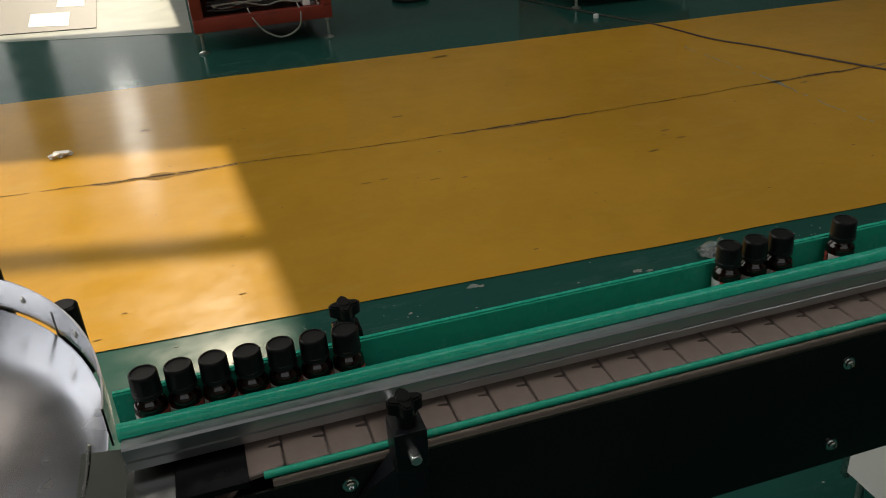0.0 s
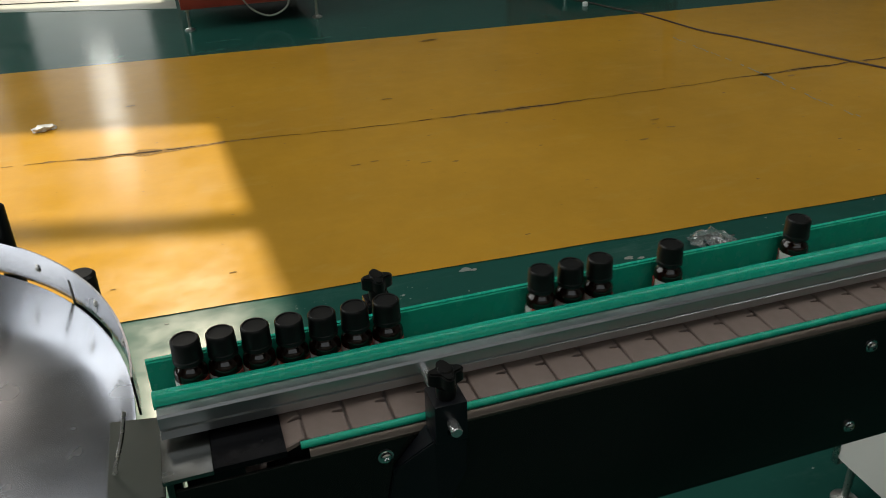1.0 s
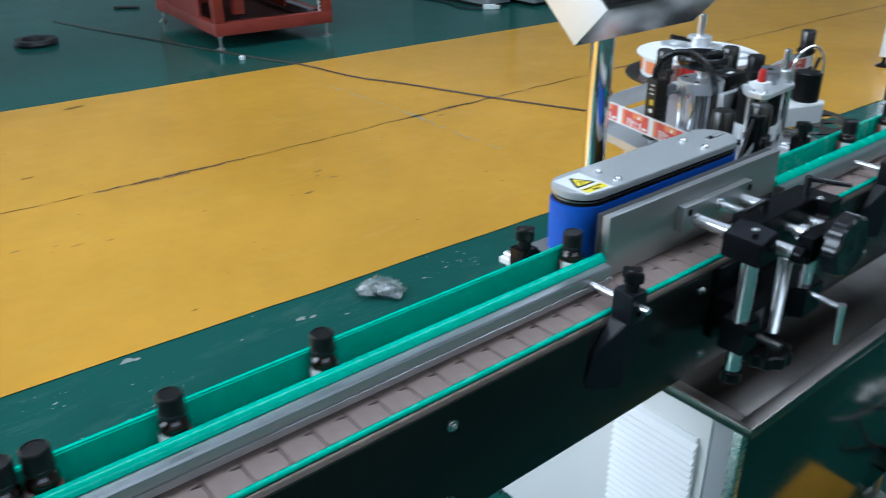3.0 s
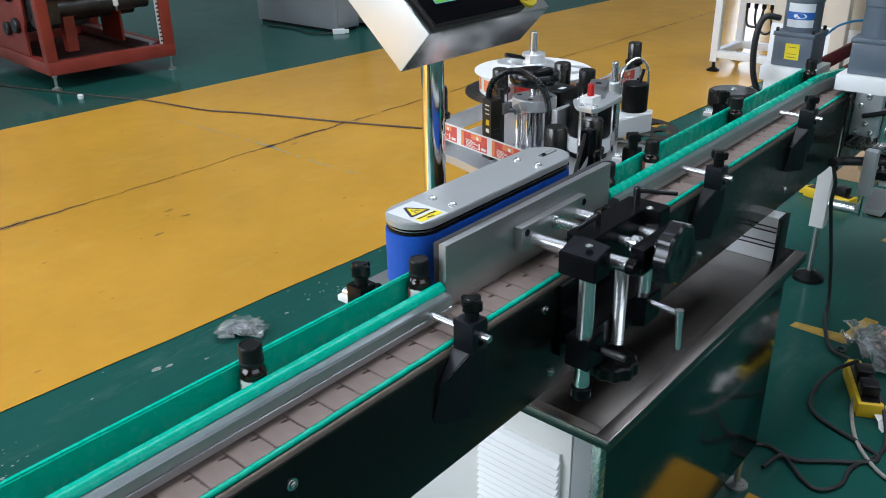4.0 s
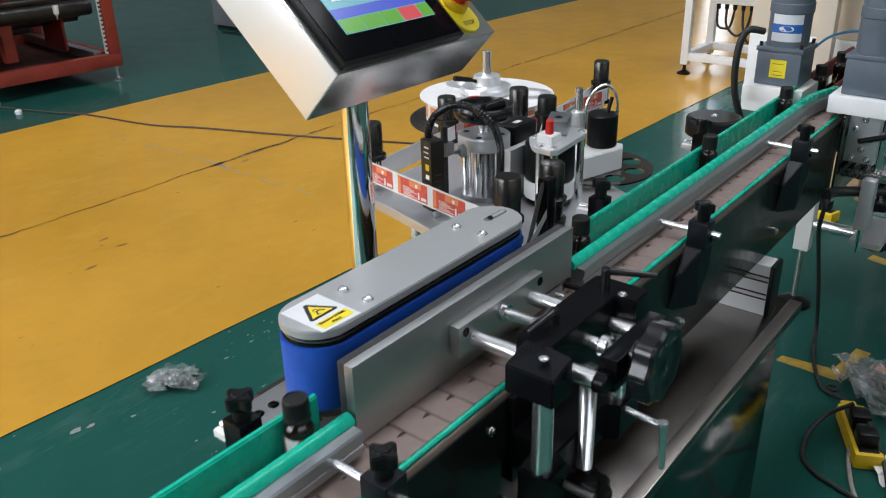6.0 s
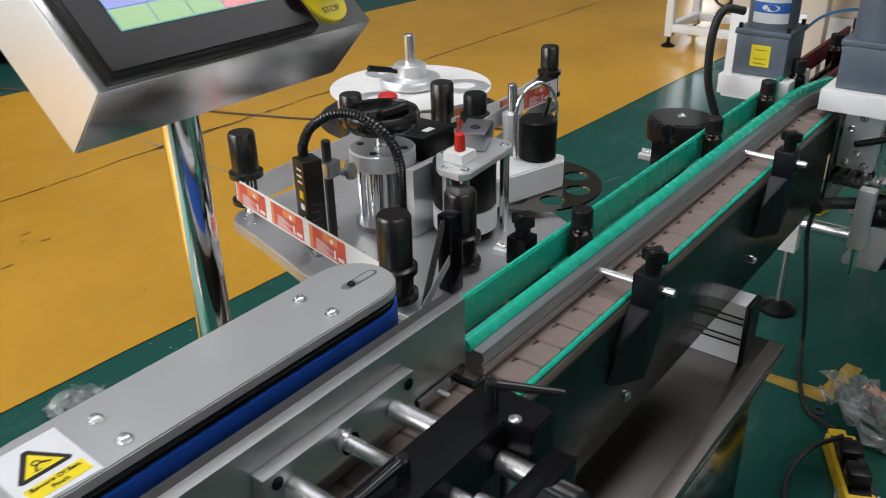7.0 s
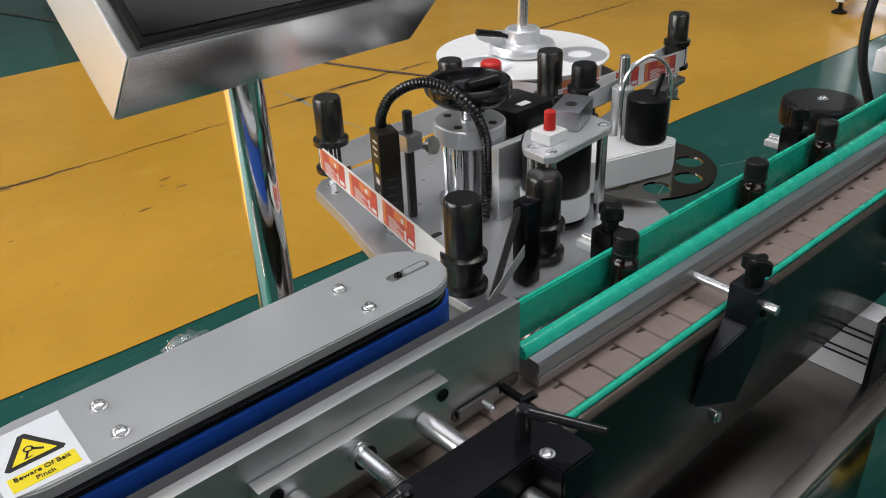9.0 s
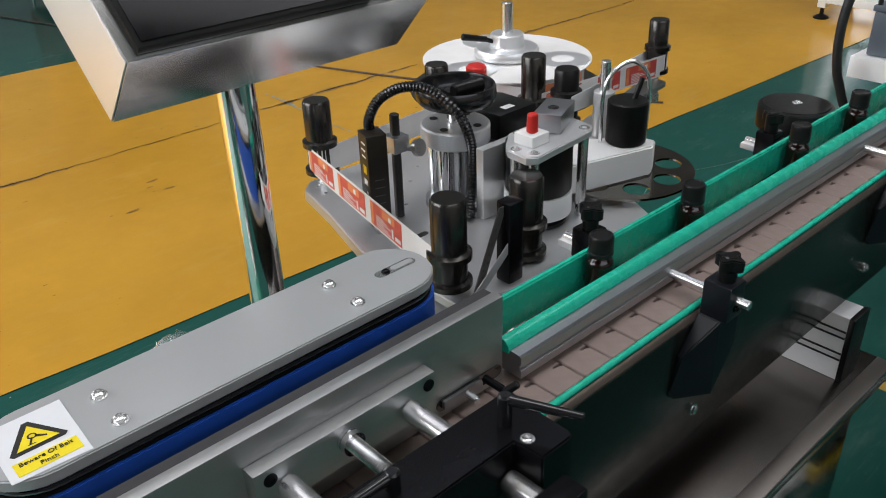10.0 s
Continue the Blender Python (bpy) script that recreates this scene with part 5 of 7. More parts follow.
def label_web():
    """The backing strip with its labels, from the reel round the rollers to the peel blade."""
    w = thing("label_web", (2.2, 1.3, 0.91), "white label strip with red labels threaded round the rollers", "label strip")
    z0, z1 = 0.906, 0.942
    def tangent(a, b, off):
        A, C = Vector(a), Vector(b)
        d = (C - A).normalized()
        n = Vector((-d.y, d.x)) * off
        return tuple(A + n), tuple(C + n)
    runs = [tangent(RC, RA, 0.0178), tangent(RA, RG, -0.0178), tangent(RD, RB, -0.0182), tangent(RB, RE, -0.0182), ((2.35, 1.455), (RC[0], RC[1] + 0.018)), ((2.372, 1.362), (2.345, 1.44)), ((2.355, 1.28), (2.20, 1.20))]
    for k, (a, b) in enumerate(runs):
        part("strip", ribbon(B(), [a, b], z0, z1, 0.0005), M["paper"], w)
    def wrap(c, a0, a1, r=0.0178):
        part("strip", ribbon(B(), arc(*c, r, a0, a1, 10), z0, z1, 0.0005), M["paper"], w)
    wrap(RA, 85, 257)
    wrap(RB, -80, 100, 0.0182)
    def labels(run, side, count, off=0.0, lo=0.003):
        A, C = Vector(run[0]), Vector(run[1])
        d = (C - A).normalized()
        n = Vector((-d.y, d.x)) * side * 0.0006
        L, step = (C - A).length, 0.0900
        s = off
        while s + 0.060 < L:
            def q(a, b, h0, h1, k):
                bm = B()
                p0, p1 = A + d * (s + a) + n * k, A + d * (s + b) + n * k
                bm.faces.new([bm.verts.new((p.x, p.y, h)) for p, h in ((p0, h0), (p1, h0), (p1, h1), (p0, h1))])
                return bm
            lab = part("label", q(0, 0.076, z0 + lo, z1 - lo, 1.0), M["label_red"], w, "printed red label", smooth=False)
            part("print_block", q(0.030, 0.060, z1 - lo - 0.011, z1 - lo - 0.0005, 1.4), M["label_orange"], lab, smooth=False)
            part("print_block", q(0.001, 0.008, z0 + lo + 0.001, z1 - lo - 0.001, 1.4), M["label_orange"], lab, smooth=False)
            part("print_spot", q(0.046, 0.052, z1 - lo - 0.010, z1 - lo - 0.004, 1.8), M["paper"], lab, smooth=False)
            for i in range(6):
                part("print_bar", q(0.014, 0.050 - 0.008 * (i % 3), z0 + lo + 0.002 + 0.0026 * i, z0 + lo + 0.0032 + 0.0026 * i, 1.4), M["paper"], lab, smooth=False)
            part("print_bar", q(0.052, 0.056, z0 + lo + 0.002, z0 + lo + 0.014, 1.4), M["paper"], lab, smooth=False)
            part("print_bar", q(0.060, 0.073, z0 + lo + 0.003, z0 + lo + 0.008, 1.4), M["paper"], lab, smooth=False)
            s += step
    labels(runs[1], -1, 5, 0.004)
    labels(runs[2], -1, 7, 0.01)
    labels(runs[4], -1, 2, 0.0)
    return w


label_web()


M["hose_black"] = mat("glossy black hose plastic", (0.010, 0.010, 0.011), 0.26, 0.0, 0.15, 40, 300, 0.03, 0.0)
M["sensor"] = mat("black-brown sensor housing", (0.022, 0.017, 0.012), 0.33, 0.2, 0.2, 30, 200, 0.04, 0.0)


def build_sensor():
    s = thing("label_sensor", (2.0, 1.258, BASE_Z), "black label gap sensor on a steel post with a corrugated hose", "sensor")
    m = Matrix.Translation((1.994, 1.253, 0)) @ pose(0, 0, 0, 0, 0, -18)
    body = part("body", box(B(), -0.0125, 0.0125, -0.0145, 0.0145, 0.896, 1.010, 0.0015, m), M["sensor"], s, "black sensor body")
    part("foot", box(B(), -0.006, 0.006, -0.012, 0.004, BASE_Z + 0.0005, 0.8968, 0.001, m), M["alu"], s)
    part("yellow_mark", box(B(), -0.0129, -0.0126, -0.009, 0.001, 0.962, 0.972, 0, m), M["yellow"], body)
    for i, (z, h, a) in enumerate(((0.948, 0.007, 0.010), (0.937, 0.003, 0.004), (0.925, 0.009, 0.009), (0.905, 0.012, 0.011), (0.982, 0.002, 0.012), (0.990, 0.002, 0.014), (0.998, 0.002, 0.012))):
        part("print_bar", box(B(), -0.0129, -0.0126, -0.009, -0.009 + a, z, z + h, 0, m), M["paper"], body)
    for z in (0.905, 0.915, 0.925, 0.935, 0.945, 0.955):
        part("print_bar", box(B(), -0.006, 0.006, -0.0149, -0.0146, z, z + 0.0005, 0, m), M["motor"], body)
    part("post", rod(B(), (2.035, 1.262, BASE_Z), (2.035, 1.262, 1.018), 0.0058, seg=18, chamfer=0.001), M["dark_steel"], s, "dark steel post")
    part("post_block", box(B(), 2.024, 2.046, 1.25, 1.273, 0.972, 0.992, 0.001), M["alu"], s)
    part("thumbscrew", lathe(B(), [(0, 0), (0.0042, 0), (0.0042, 0.010), (0.0105, 0.011), (0.0105, 0.017), (0, 0.017)], 20, Matrix.Translation((2.046, 1.25, 0.975)) @ pose(0, 0, 0, 75, 0, 12)), M["zinc"], s, "round thumbscrew")
    part("hose", tube(B(), [(1.998, 1.262, 1.006), (2.000, 1.264, 1.021), (2.014, 1.261, 1.041), (2.040, 1.248, 1.052), (2.064, 1.228, 1.046), (2.084, 1.203, 1.018), (2.098, 1.199, 0.982), (2.101, 1.200, 0.950), (2.098, 1.199, 0.917), (2.088, 1.192, 0.887)], 0.0068, 12, 16, 0.0054), M["hose_black"], s, "black corrugated hose")
    return s


build_sensor()


def build_tower():
    t = thing("height_tower", (2.105, 1.232, BASE_Z), "height adjustment tower with steel columns and a black wheel on top", "labelling machine")
    cx, cy = 2.112, 1.240
    m = Matrix.Translation((cx, cy, 0))
    part("base_ring", lathe(B(), [(0, BASE_Z + 0.0003), (0.040, BASE_Z + 0.0003), (0.040, 0.892), (0, 0.892)], 40, m), M["alu"], t)
    part("top_disc", lathe(B(), [(0, 0.969), (0.041, 0.969), (0.043, 0.971), (0.043, 0.990), (0.041, 0.992), (0, 0.992)], 48, m), M["alu_bright"], t, "turned aluminium disc")
    for a in (20, 110, 200, 290):
        x, y = cx + 0.030 * math.cos(radians(a)), cy + 0.030 * math.sin(radians(a))
        part("column", rod(B(), (x, y, 0.892), (x, y, 0.969), 0.0085, seg=20), M["chrome"], t, "polished column")
        part("disc_screw", rod(B(), (x, y, 0.992), (x, y, 0.9928), 0.005, seg=14), M["dark_steel"], t)
    part("core", rod(B(), (cx, cy, 0.892), (cx, cy, 0.969), 0.018, seg=24), M["chrome_soft"], t)
    bm = B()
    prof = [(0, 0.992), (0.010, 0.992)]
    for i in range(5):
        prof += [(0.0105, 0.994 + i * 0.0035), (0.0085, 0.9955 + i * 0.0035)]
    prof += [(0.010, 1.014), (0, 1.014)]
    part("spindle", lathe(bm, prof, 20, m), M["chrome_soft"], t)
    wh = B()
    wm = Matrix.Translation((cx + 0.008, cy + 0.006, 0))
    lathe(wh, [(0.012, 1.0165), (0.037, 1.014), (0.044, 1.0145), (0.048, 1.019), (0.0495, 1.026), (0.0490, 1.034), (0.0470, 1.0375), (0.0450, 1.0372), (0.0440, 1.034), (0.0435, 1.024), (0.040, 1.0195), (0.012, 1.0205), (0.012, 1.0165)], 64, wm)
    lathe(wh, [(0, 1.013), (0.014, 1.013), (0.016, 1.018), (0.014, 1.030), (0, 1.031)], 24, wm)
    for a in (20, 200):
        c, s = math.cos(radians(a)), math.sin(radians(a))
        rod(wh, (cx + 0.008 + 0.010 * c, cy + 0.006 + 0.010 * s, 1.020), (cx + 0.008 + 0.041 * c, cy + 0.006 + 0.041 * s, 1.022), 0.006, seg=10)
    wheel = part("wheel", wh, M["wheel_black"], t, "black dished wheel")
    part("grip", rod(B(), (cx - 0.008, cy - 0.006, 1.034), (cx + 0.034, cy - 0.012, 1.035), 0.0085, 0.0095, seg=18, chamfer=0.002), M["black_plastic"], wheel, "folded black grip")
    return t


build_tower()


def build_drive():
    d = thing("label_drive", (2.14, 1.13, BASE_Z), "label drive with a black motor under an aluminium plate", "labelling machine")
    out = [(2.082, 1.124), (2.080, 1.094), (2.092, 1.086), (2.192, 1.095), (2.206, 1.103), (2.212, 1.148), (2.203, 1.160), (2.120, 1.158), (2.092, 1.136)]
    part("top_plate", prism(B(), out, "z", 0.988, 0.997, 0.0012), M["alu_bright"], d, "aluminium top plate")
    for x, y in ((2.091, 1.119), (2.096, 1.097), (2.192, 1.105), (2.201, 1.148), (2.128, 1.150)):
        part("column", rod(B(), (x, y, BASE_Z), (x, y, 0.988), 0.0062, seg=16), M["chrome_soft"], d)
        part("screw", screw_head(B(), (x, y, 0.997), (0, 0, 1), 0.0048, 0.003), M["chrome_soft"], d)
    part("motor", lathe(B(), [(0, 0.925), (0.038, 0.925), (0.040, 0.928), (0.040, 0.984), (0.036, 0.988), (0, 0.988)], 36, Matrix.Translation((2.150, 1.137, 0))), M["black_plastic"], d, "round black motor")
    part("motor_foot", lathe(B(), [(0, BASE_Z + 0.0003), (0.036, BASE_Z + 0.0003), (0.036, 0.889), (0.031, 0.890), (0.031, 0.892), (0.036, 0.893), (0.036, 0.896), (0, 0.896)], 36, Matrix.Translation((2.150, 1.137, 0))), M["black_plastic"], d, "ribbed black foot")
    part("wound_strip", lathe(B(), [(0, 0.8962), (0.0405, 0.8962), (0.041, 0.898), (0.041, 0.9235), (0.0405, 0.9245), (0, 0.9245)], 40, Matrix.Translation((2.150, 1.137, 0))), M["white_bright"], d, "strip wound round the drive drum")
    part("motor_plate", box(B(), 2.098, 2.21, 1.178, 1.190, BASE_Z + 0.0005, 0.976, 0.001), M["alu_bright"], d, "pale aluminium motor plate")
    part("stepper", box(B(), 2.165, 2.235, 1.215, 1.285, 0.955, 0.992, 0.008), M["black_plastic"], d, "square black stepper motor")
    part("stepper_mount", box(B(), 2.160, 2.240, 1.21, 1.29, BASE_Z + 0.0005, 0.9548, 0.001), M["alu"], d)
    part("rating_plate", box(B(), 2.185, 2.203, 1.225, 1.235, 0.992, 0.9925, 0), M["paper"], d)
    part("switch_block", box(B(), 2.103, 2.132, 1.106, 1.134, 0.9972, 1.010, 0.0015), M["white_bright"], d)
    part("red_switch", rod(B(), (2.117, 1.119, 1.010), (2.117, 1.119, 1.032), 0.0068, 0.0062, seg=20, chamfer=0.0015), M["red_cap"], d, "red switch cap")
    part("pinch_block", box(B(), -0.029, 0.029, -0.017, 0.017, 0.9975, 1.020, 0.0015, Matrix.Translation((2.176, 1.138, 0)) @ pose(0, 0, 0, 0, 0, 24)), M["alu"], d, "grey pinch roller block")
    part("pinch_screw", screw_head(B(), (2.172, 1.136, 1.020), (0, 0, 1), 0.005, 0.002), M["dark_steel"], d)
    part("red_knob", rod(B(), (2.312, 1.406, BASE_Z), (2.312, 1.406, 0.983), 0.0165, 0.0155, seg=24, chamfer=0.003), M["red_cap"], d, "red cap beside the reel")
    return d


build_drive()


M["disc_dark"] = mat("dark polished steel disc", (0.30, 0.275, 0.25), 0.16, 1.0, 0.03, 5, 40, 0.02, 0.0)
M["liner_dark"] = mat("smoky release liner", (0.10, 0.095, 0.09), 0.30, 0.2, 0.1, 30, 300, 0.06, 0.0)
M["liner"] = mat("grey release liner", (0.40, 0.40, 0.39), 0.4, 0.0, 0.08, 30, 300, 0.06, 0.02)


def build_peel():
    p = thing("peel_blade", (1.99, 1.07, BASE_Z), "thin black peel blade standing at the belt's end", "blade")
    part("blade", prism(B(), [(1.964, 0.887), (1.976, 0.887), (2.0095, 0.966), (2.0095, 0.976), (2.003, 0.976)], "y", 1.060, 1.0612), M["liner_dark"], p)
    part("holder", box(B(), 2.0105, 2.032, 1.052, 1.072, BASE_Z + 0.0005, 0.979, 0.0025), M["black"], p)
    part("strip", prism(B(), [(1.950, 0.886), (1.968, 0.886), (2.030, 0.938), (2.026, 0.947)], "y", 1.0545, 1.0552), M["liner"], p, "bare strip leaving the blade")
    return p


build_peel()


def build_rewinder():
    r = thing("rewinder", (2.32, 1.14, BASE_Z), "waste rewinder with a pierced steel disc and black spool", "labelling machine")
    cx, cy, R = 2.318, 1.140, 0.098
    bm = B()
    outer = arc(cx, cy, R, 0, 360, 64)[:-1]
    vo = [bm.verts.new((*p, 0.8955)) for p in outer]
    edges = [bm.edges.new((vo[i], vo[(i + 1) % 64])) for i in range(64)]
    for a in (-35, 10, 55, 100, 190, 235, 280):
        hx, hy = cx + 0.068 * math.cos(radians(a)), cy + 0.068 * math.sin(radians(a))
        vh = [bm.verts.new((*p, 0.8955)) for p in arc(hx, hy, 0.0175, 0, 360, 22)[:-1]]
        edges += [bm.edges.new((vh[i], vh[(i + 1) % 22])) for i in range(22)]
    bmesh.ops.triangle_fill(bm, use_beauty=True, use_dissolve=False, edges=edges)
    ret = bmesh.ops.extrude_face_region(bm, geom=bm.faces[:])
    bmesh.ops.translate(bm, verts=[v for v in ret["geom"] if isinstance(v, bmesh.types.BMVert)], vec=(0, 0, -0.003))
    part("disc", bm, M["disc_dark"], r, "pierced stainless disc")
    part("shaft", rod(B(), (cx, cy, BASE_Z), (cx, cy, 0.8924), 0.012), M["chrome_soft"], r)
    part("waste_wrap", prism(B(), [(2.205, 1.132), (2.325, 1.096), (2.345, 1.106), (2.342, 1.135), (2.25, 1.20)], "z", 0.896, 0.936, 0.002), M["white_bright"], r, "wound white waste strip")
    part("spool", rod(B(), (2.316, 1.133, 0.9362), (2.316, 1.133, 0.993), 0.0262, seg=32, chamfer=0.002), M["black_plastic"], r, "black spool")
    part("spool_wire", tube(B(), [(2.340, 1.120, 0.937), (2.342, 1.120, 1.000), (2.336, 1.124, 1.028), (2.318, 1.135, 1.042), (2.298, 1.148, 1.028), (2.289, 1.153, 1.000), (2.289, 1.153, 0.937)], 0.0026, 8), M["chrome_soft"], r, "bent wire over the spool")
    part("spool_lever", rod(B(), (2.325, 1.130, 0.992), (2.336, 1.128, 1.018), 0.0034, seg=10), M["black_plastic"], r)
    part("tension_post", rod(B(), (2.372, 1.213, 0.935), (2.372, 1.213, 1.015), 0.0072, seg=16, chamfer=0.001), M["chrome_soft"], r)
    part("tension_sleeve", rod(B(), (2.372, 1.213, 0.905), (2.372, 1.213, 0.972), 0.0145, seg=20, chamfer=0.001), M["alu_bright"], r)
    part("tension_foot", rod(B(), (2.372, 1.213, BASE_Z), (2.372, 1.213, 0.906), 0.006, seg=14), M["dark_steel"], r)
    part("guide_sheet", prism(B(), [(2.33, 0.945), (2.42, 0.945), (2.42, 0.976), (2.33, 0.968)], "y", 1.236, 1.2375), M["alu_bright"], r)
    return r


build_rewinder()


def build_star_wheel():
    s = thing("spacing_wheel", (2.59, 1.03, 0.88), "black rubber spacing wheel behind the rail", "wheel")
    part("wheel", lathe(B(), [(0, 0.900), (0.050, 0.900), (0.053, 0.903), (0.053, 0.931), (0.051, 0.934), (0.046, 0.9345), (0.045, 0.936), (0, 0.936)], 48, Matrix.Translation((2.597, 1.0405, 0))), M["black_plastic"], s)
    part("hub_bolt", screw_head(B(), (2.597, 1.0405, 0.936), (0, 0, 1), 0.0055, 0.004), M["chrome_soft"], s)
    part("shaft", rod(B(), (2.597, 1.0405, 0.80), (2.597, 1.0405, 0.8998), 0.009), M["chrome_soft"], s)
    part("bracket", box(B(), 2.56, 2.63, 0.9785, 1.06, 0.78, 0.7998, 0.001), M["black"], s)


build_star_wheel()


# ---- the capping machine upstream ----
def gear_motor(x, y, z, label, plates=True):
    g = thing("gear_motor", (x, y, z), label, "motor", "gear motors of the capping machine")
    part("mount", box(B(), x - 0.064, x + 0.064, y - 0.064, y + 0.064, z - 0.036, z - 0.0005, 0.002), M["white_bright"], g, "white mounting block")
    gb = part("gearbox", box(B(), x - 0.047, x + 0.047, y - 0.047, y + 0.047, z, z + 0.072, 0.004), M["motor"], g, "square grey gearbox")
    part("rim", box(B(), x - 0.0495, x + 0.0495, y - 0.0495, y + 0.0495, z + 0.0722, z + 0.082, 0.002), M["motor"], g)
    part("body", lathe(B(), [(0, 0.0822), (0.043, 0.0822), (0.043, 0.150), (0.045, 0.152), (0.045, 0.170), (0.043, 0.172), (0.043, 0.245), (0.036, 0.262), (0, 0.262)], 36, Matrix.Translation((x, y, z))), M["motor"], g, "round motor body")
    if not plates:
        return g
    part("yellow_plate", box(B(), x - 0.0475, x - 0.0471, y - 0.018, y + 0.016, z + 0.018, z + 0.056, 0), M["sign_yellow"], gb, "yellow rating plate")
    for a, b in ((0.023, 0.0012), (0.031, 0.0010), (0.047, 0.0010)):
        part("print_bar", box(B(), x - 0.0479, x - 0.0476, y - 0.012, y + 0.010, z + a, z + a + b, 0), M["ink"], gb)
    bm = B()
    for (a0, a1, h0, h1) in ((145, 232, 0.094, 0.150),):
        rows = [(x + 0.0434 * math.cos(radians(a0 + (a1 - a0) * i / 10)), y + 0.0434 * math.sin(radians(a0 + (a1 - a0) * i / 10))) for i in range(11)]
        for p, q in zip(rows, rows[1:]):
            bm.faces.new([bm.verts.new((*p, z + h0)), bm.verts.new((*q, z + h0)), bm.verts.new((*q, z + h1)), bm.verts.new((*p, z + h1))])
    plate = part("name_plate", bm, M["sign_white"], gb, "white name plate with a blue band", smooth=False)
    bm = B()
    rows = [(x + 0.0438 * math.cos(radians(145 + 87 * i / 10)), y + 0.0438 * math.sin(radians(145 + 87 * i / 10))) for i in range(11)]
    for p, q in zip(rows, rows[1:]):
        bm.faces.new([bm.verts.new((*p, z + 0.112)), bm.verts.new((*q, z + 0.112)), bm.verts.new((*q, z + 0.130)), bm.verts.new((*p, z + 0.130))])
    part("blue_band", bm, M["screen_bar_print"], gb, smooth=False)
    bm = B()
    bm.faces.new([bm.verts.new((x + 0.0442 * math.cos(radians(188 + 20 * math.cos(k))), y + 0.0442 * math.sin(radians(188 + 20 * math.cos(k))), z + 0.121 + 0.006 * math.sin(k))) for k in [6.2832 * i / 20 for i in range(20)]])
    part("oval_mark", bm, M["sign_white"], gb, smooth=False)
    for sx, sy in ((-1, -1), (-1, 1), (1, -1), (1, 1)):
        part("bolt", rod(B(), (x + sx * 0.042, y + sy * 0.042, z + 0.082), (x + sx * 0.042, y + sy * 0.042, z + 0.091), 0.004, seg=6), M["dark_steel"], g)
    return g


M["screen_bar_print"] = mat("blue print", (0.02, 0.12, 0.42), 0.4, 0.0, 0.05, 30, 300, 0.05, 0.0)
gear_motor(2.934, 1.024, 0.936, "grey gear motor with a yellow plate on a white block")
gear_motor(2.900, 0.835, 0.946, "grey gear motor on a white block before the chain", False)


def build_capper():
    c = thing("capping_machine", (3.6, 0.93, 0.0), "stainless capping machine frame carrying the infeed conveyor", "machine")
    part("side_panel", box(B(), 2.890, 5.06, 0.8705, 0.8755, 0.70, 0.890, 0.001), M["transfer"], c, "polished stainless side panel")
    part("side_panel", box(B(), 2.890, 5.06, 0.9765, 0.9815, 0.70, 0.890, 0.001), M["steel_dark"], c)
    part("end_plate", box(B(), 5.06, 5.07, 0.872, 0.98, 0.70, 0.89, 0.001), M["steel_dark"], c)
    part("bridge", box(B(), 2.96, 3.5, 0.72, 1.14, 1.30, 1.34, 0.002), M["white"], c)
    part("cover", box(B(), 3.50, 4.20, 0.986, 1.30, 0.70, 0.93, 0.004), M["white_bright"], c, "white cover box")
    part("cream_panel", box(B(), 3.50, 4.20, 0.986, 1.30, 0.9305, 1.30, 0.004), M["cream"], c, "cream upper panel")
    part("print_mark", box(B(), 3.4990, 3.4996, 1.060, 1.072, 0.86, 0.872, 0), M["ink"], c)
    part("print_mark", box(B(), 3.4990, 3.4996, 1.080, 1.092, 0.86, 0.872, 0), M["ink"], c)
    part("red_guard", box(B(), 2.98, 3.4, 0.992, 1.000, 0.898, 0.936, 0.002), M["red_dark"], c, "dark red belt")
    part("red_guard", box(B(), 2.975, 3.4, 0.917, 0.925, 0.898, 0.936, 0.002), M["red_dark"], c)
    for y in (0.79, 1.07):
        part("upright", box(B(), 3.40, 3.44, y - 0.02, y + 0.02, 0.70, 1.2995, 0.002), M["cream"], c)
    for x, y in ((3.720, 1.112), (3.720, 0.62), (4.9, 1.075), (4.9, 0.62)):
        part("leg", box(B(), x - 0.024, x + 0.024, y - 0.024, y + 0.024, 0.21, 0.70, 0.002), M["white"], c, "white square leg")
        part("foot_stem", rod(B(), (x, y, 0.025), (x, y, 0.21), 0.010, seg=14), M["zinc"], c)
        part("foot", lathe(B(), [(0, 0), (0.055, 0), (0.055, 0.012), (0.040, 0.022), (0.014, 0.034), (0, 0.034)], 28, Matrix.Translation((x, y, 0))), M["black_plastic"], c, "black rubber foot")
    part("deck", box(B(), 3.66, 5.0, 0.60, 0.8695, 0.66, 0.699, 0.003), M["steel"], c)
    part("cross_tube", rod(B(), (3.72, 0.645, 0.30), (3.72, 1.087, 0.30), 0.019, seg=24), M["chrome_soft"], c, "round stainless cross tube")
    for x, y, z0, z1, r in ((2.93, 0.80, 0.74, 0.911, 0.012), (2.965, 0.83, 0.74, 0.911, 0.009), (2.955, 0.79, 0.70, 0.90, 0.010), (3.02, 0.80, 0.70, 0.90, 0.012), (3.05, 0.84, 0.74, 0.90, 0.010)):
        part("guide_column", rod(B(), (x, y, z0), (x, y, z1), r, seg=18), M["chrome"], c)
    part("carriage", box(B(), 2.91, 3.08, 0.775, 0.868, 0.755, 0.775, 0.002), M["steel"], c)
    part("carriage", box(B(), 2.92, 3.06, 0.78, 0.867, 0.84, 0.858, 0.002), M["steel"], c)
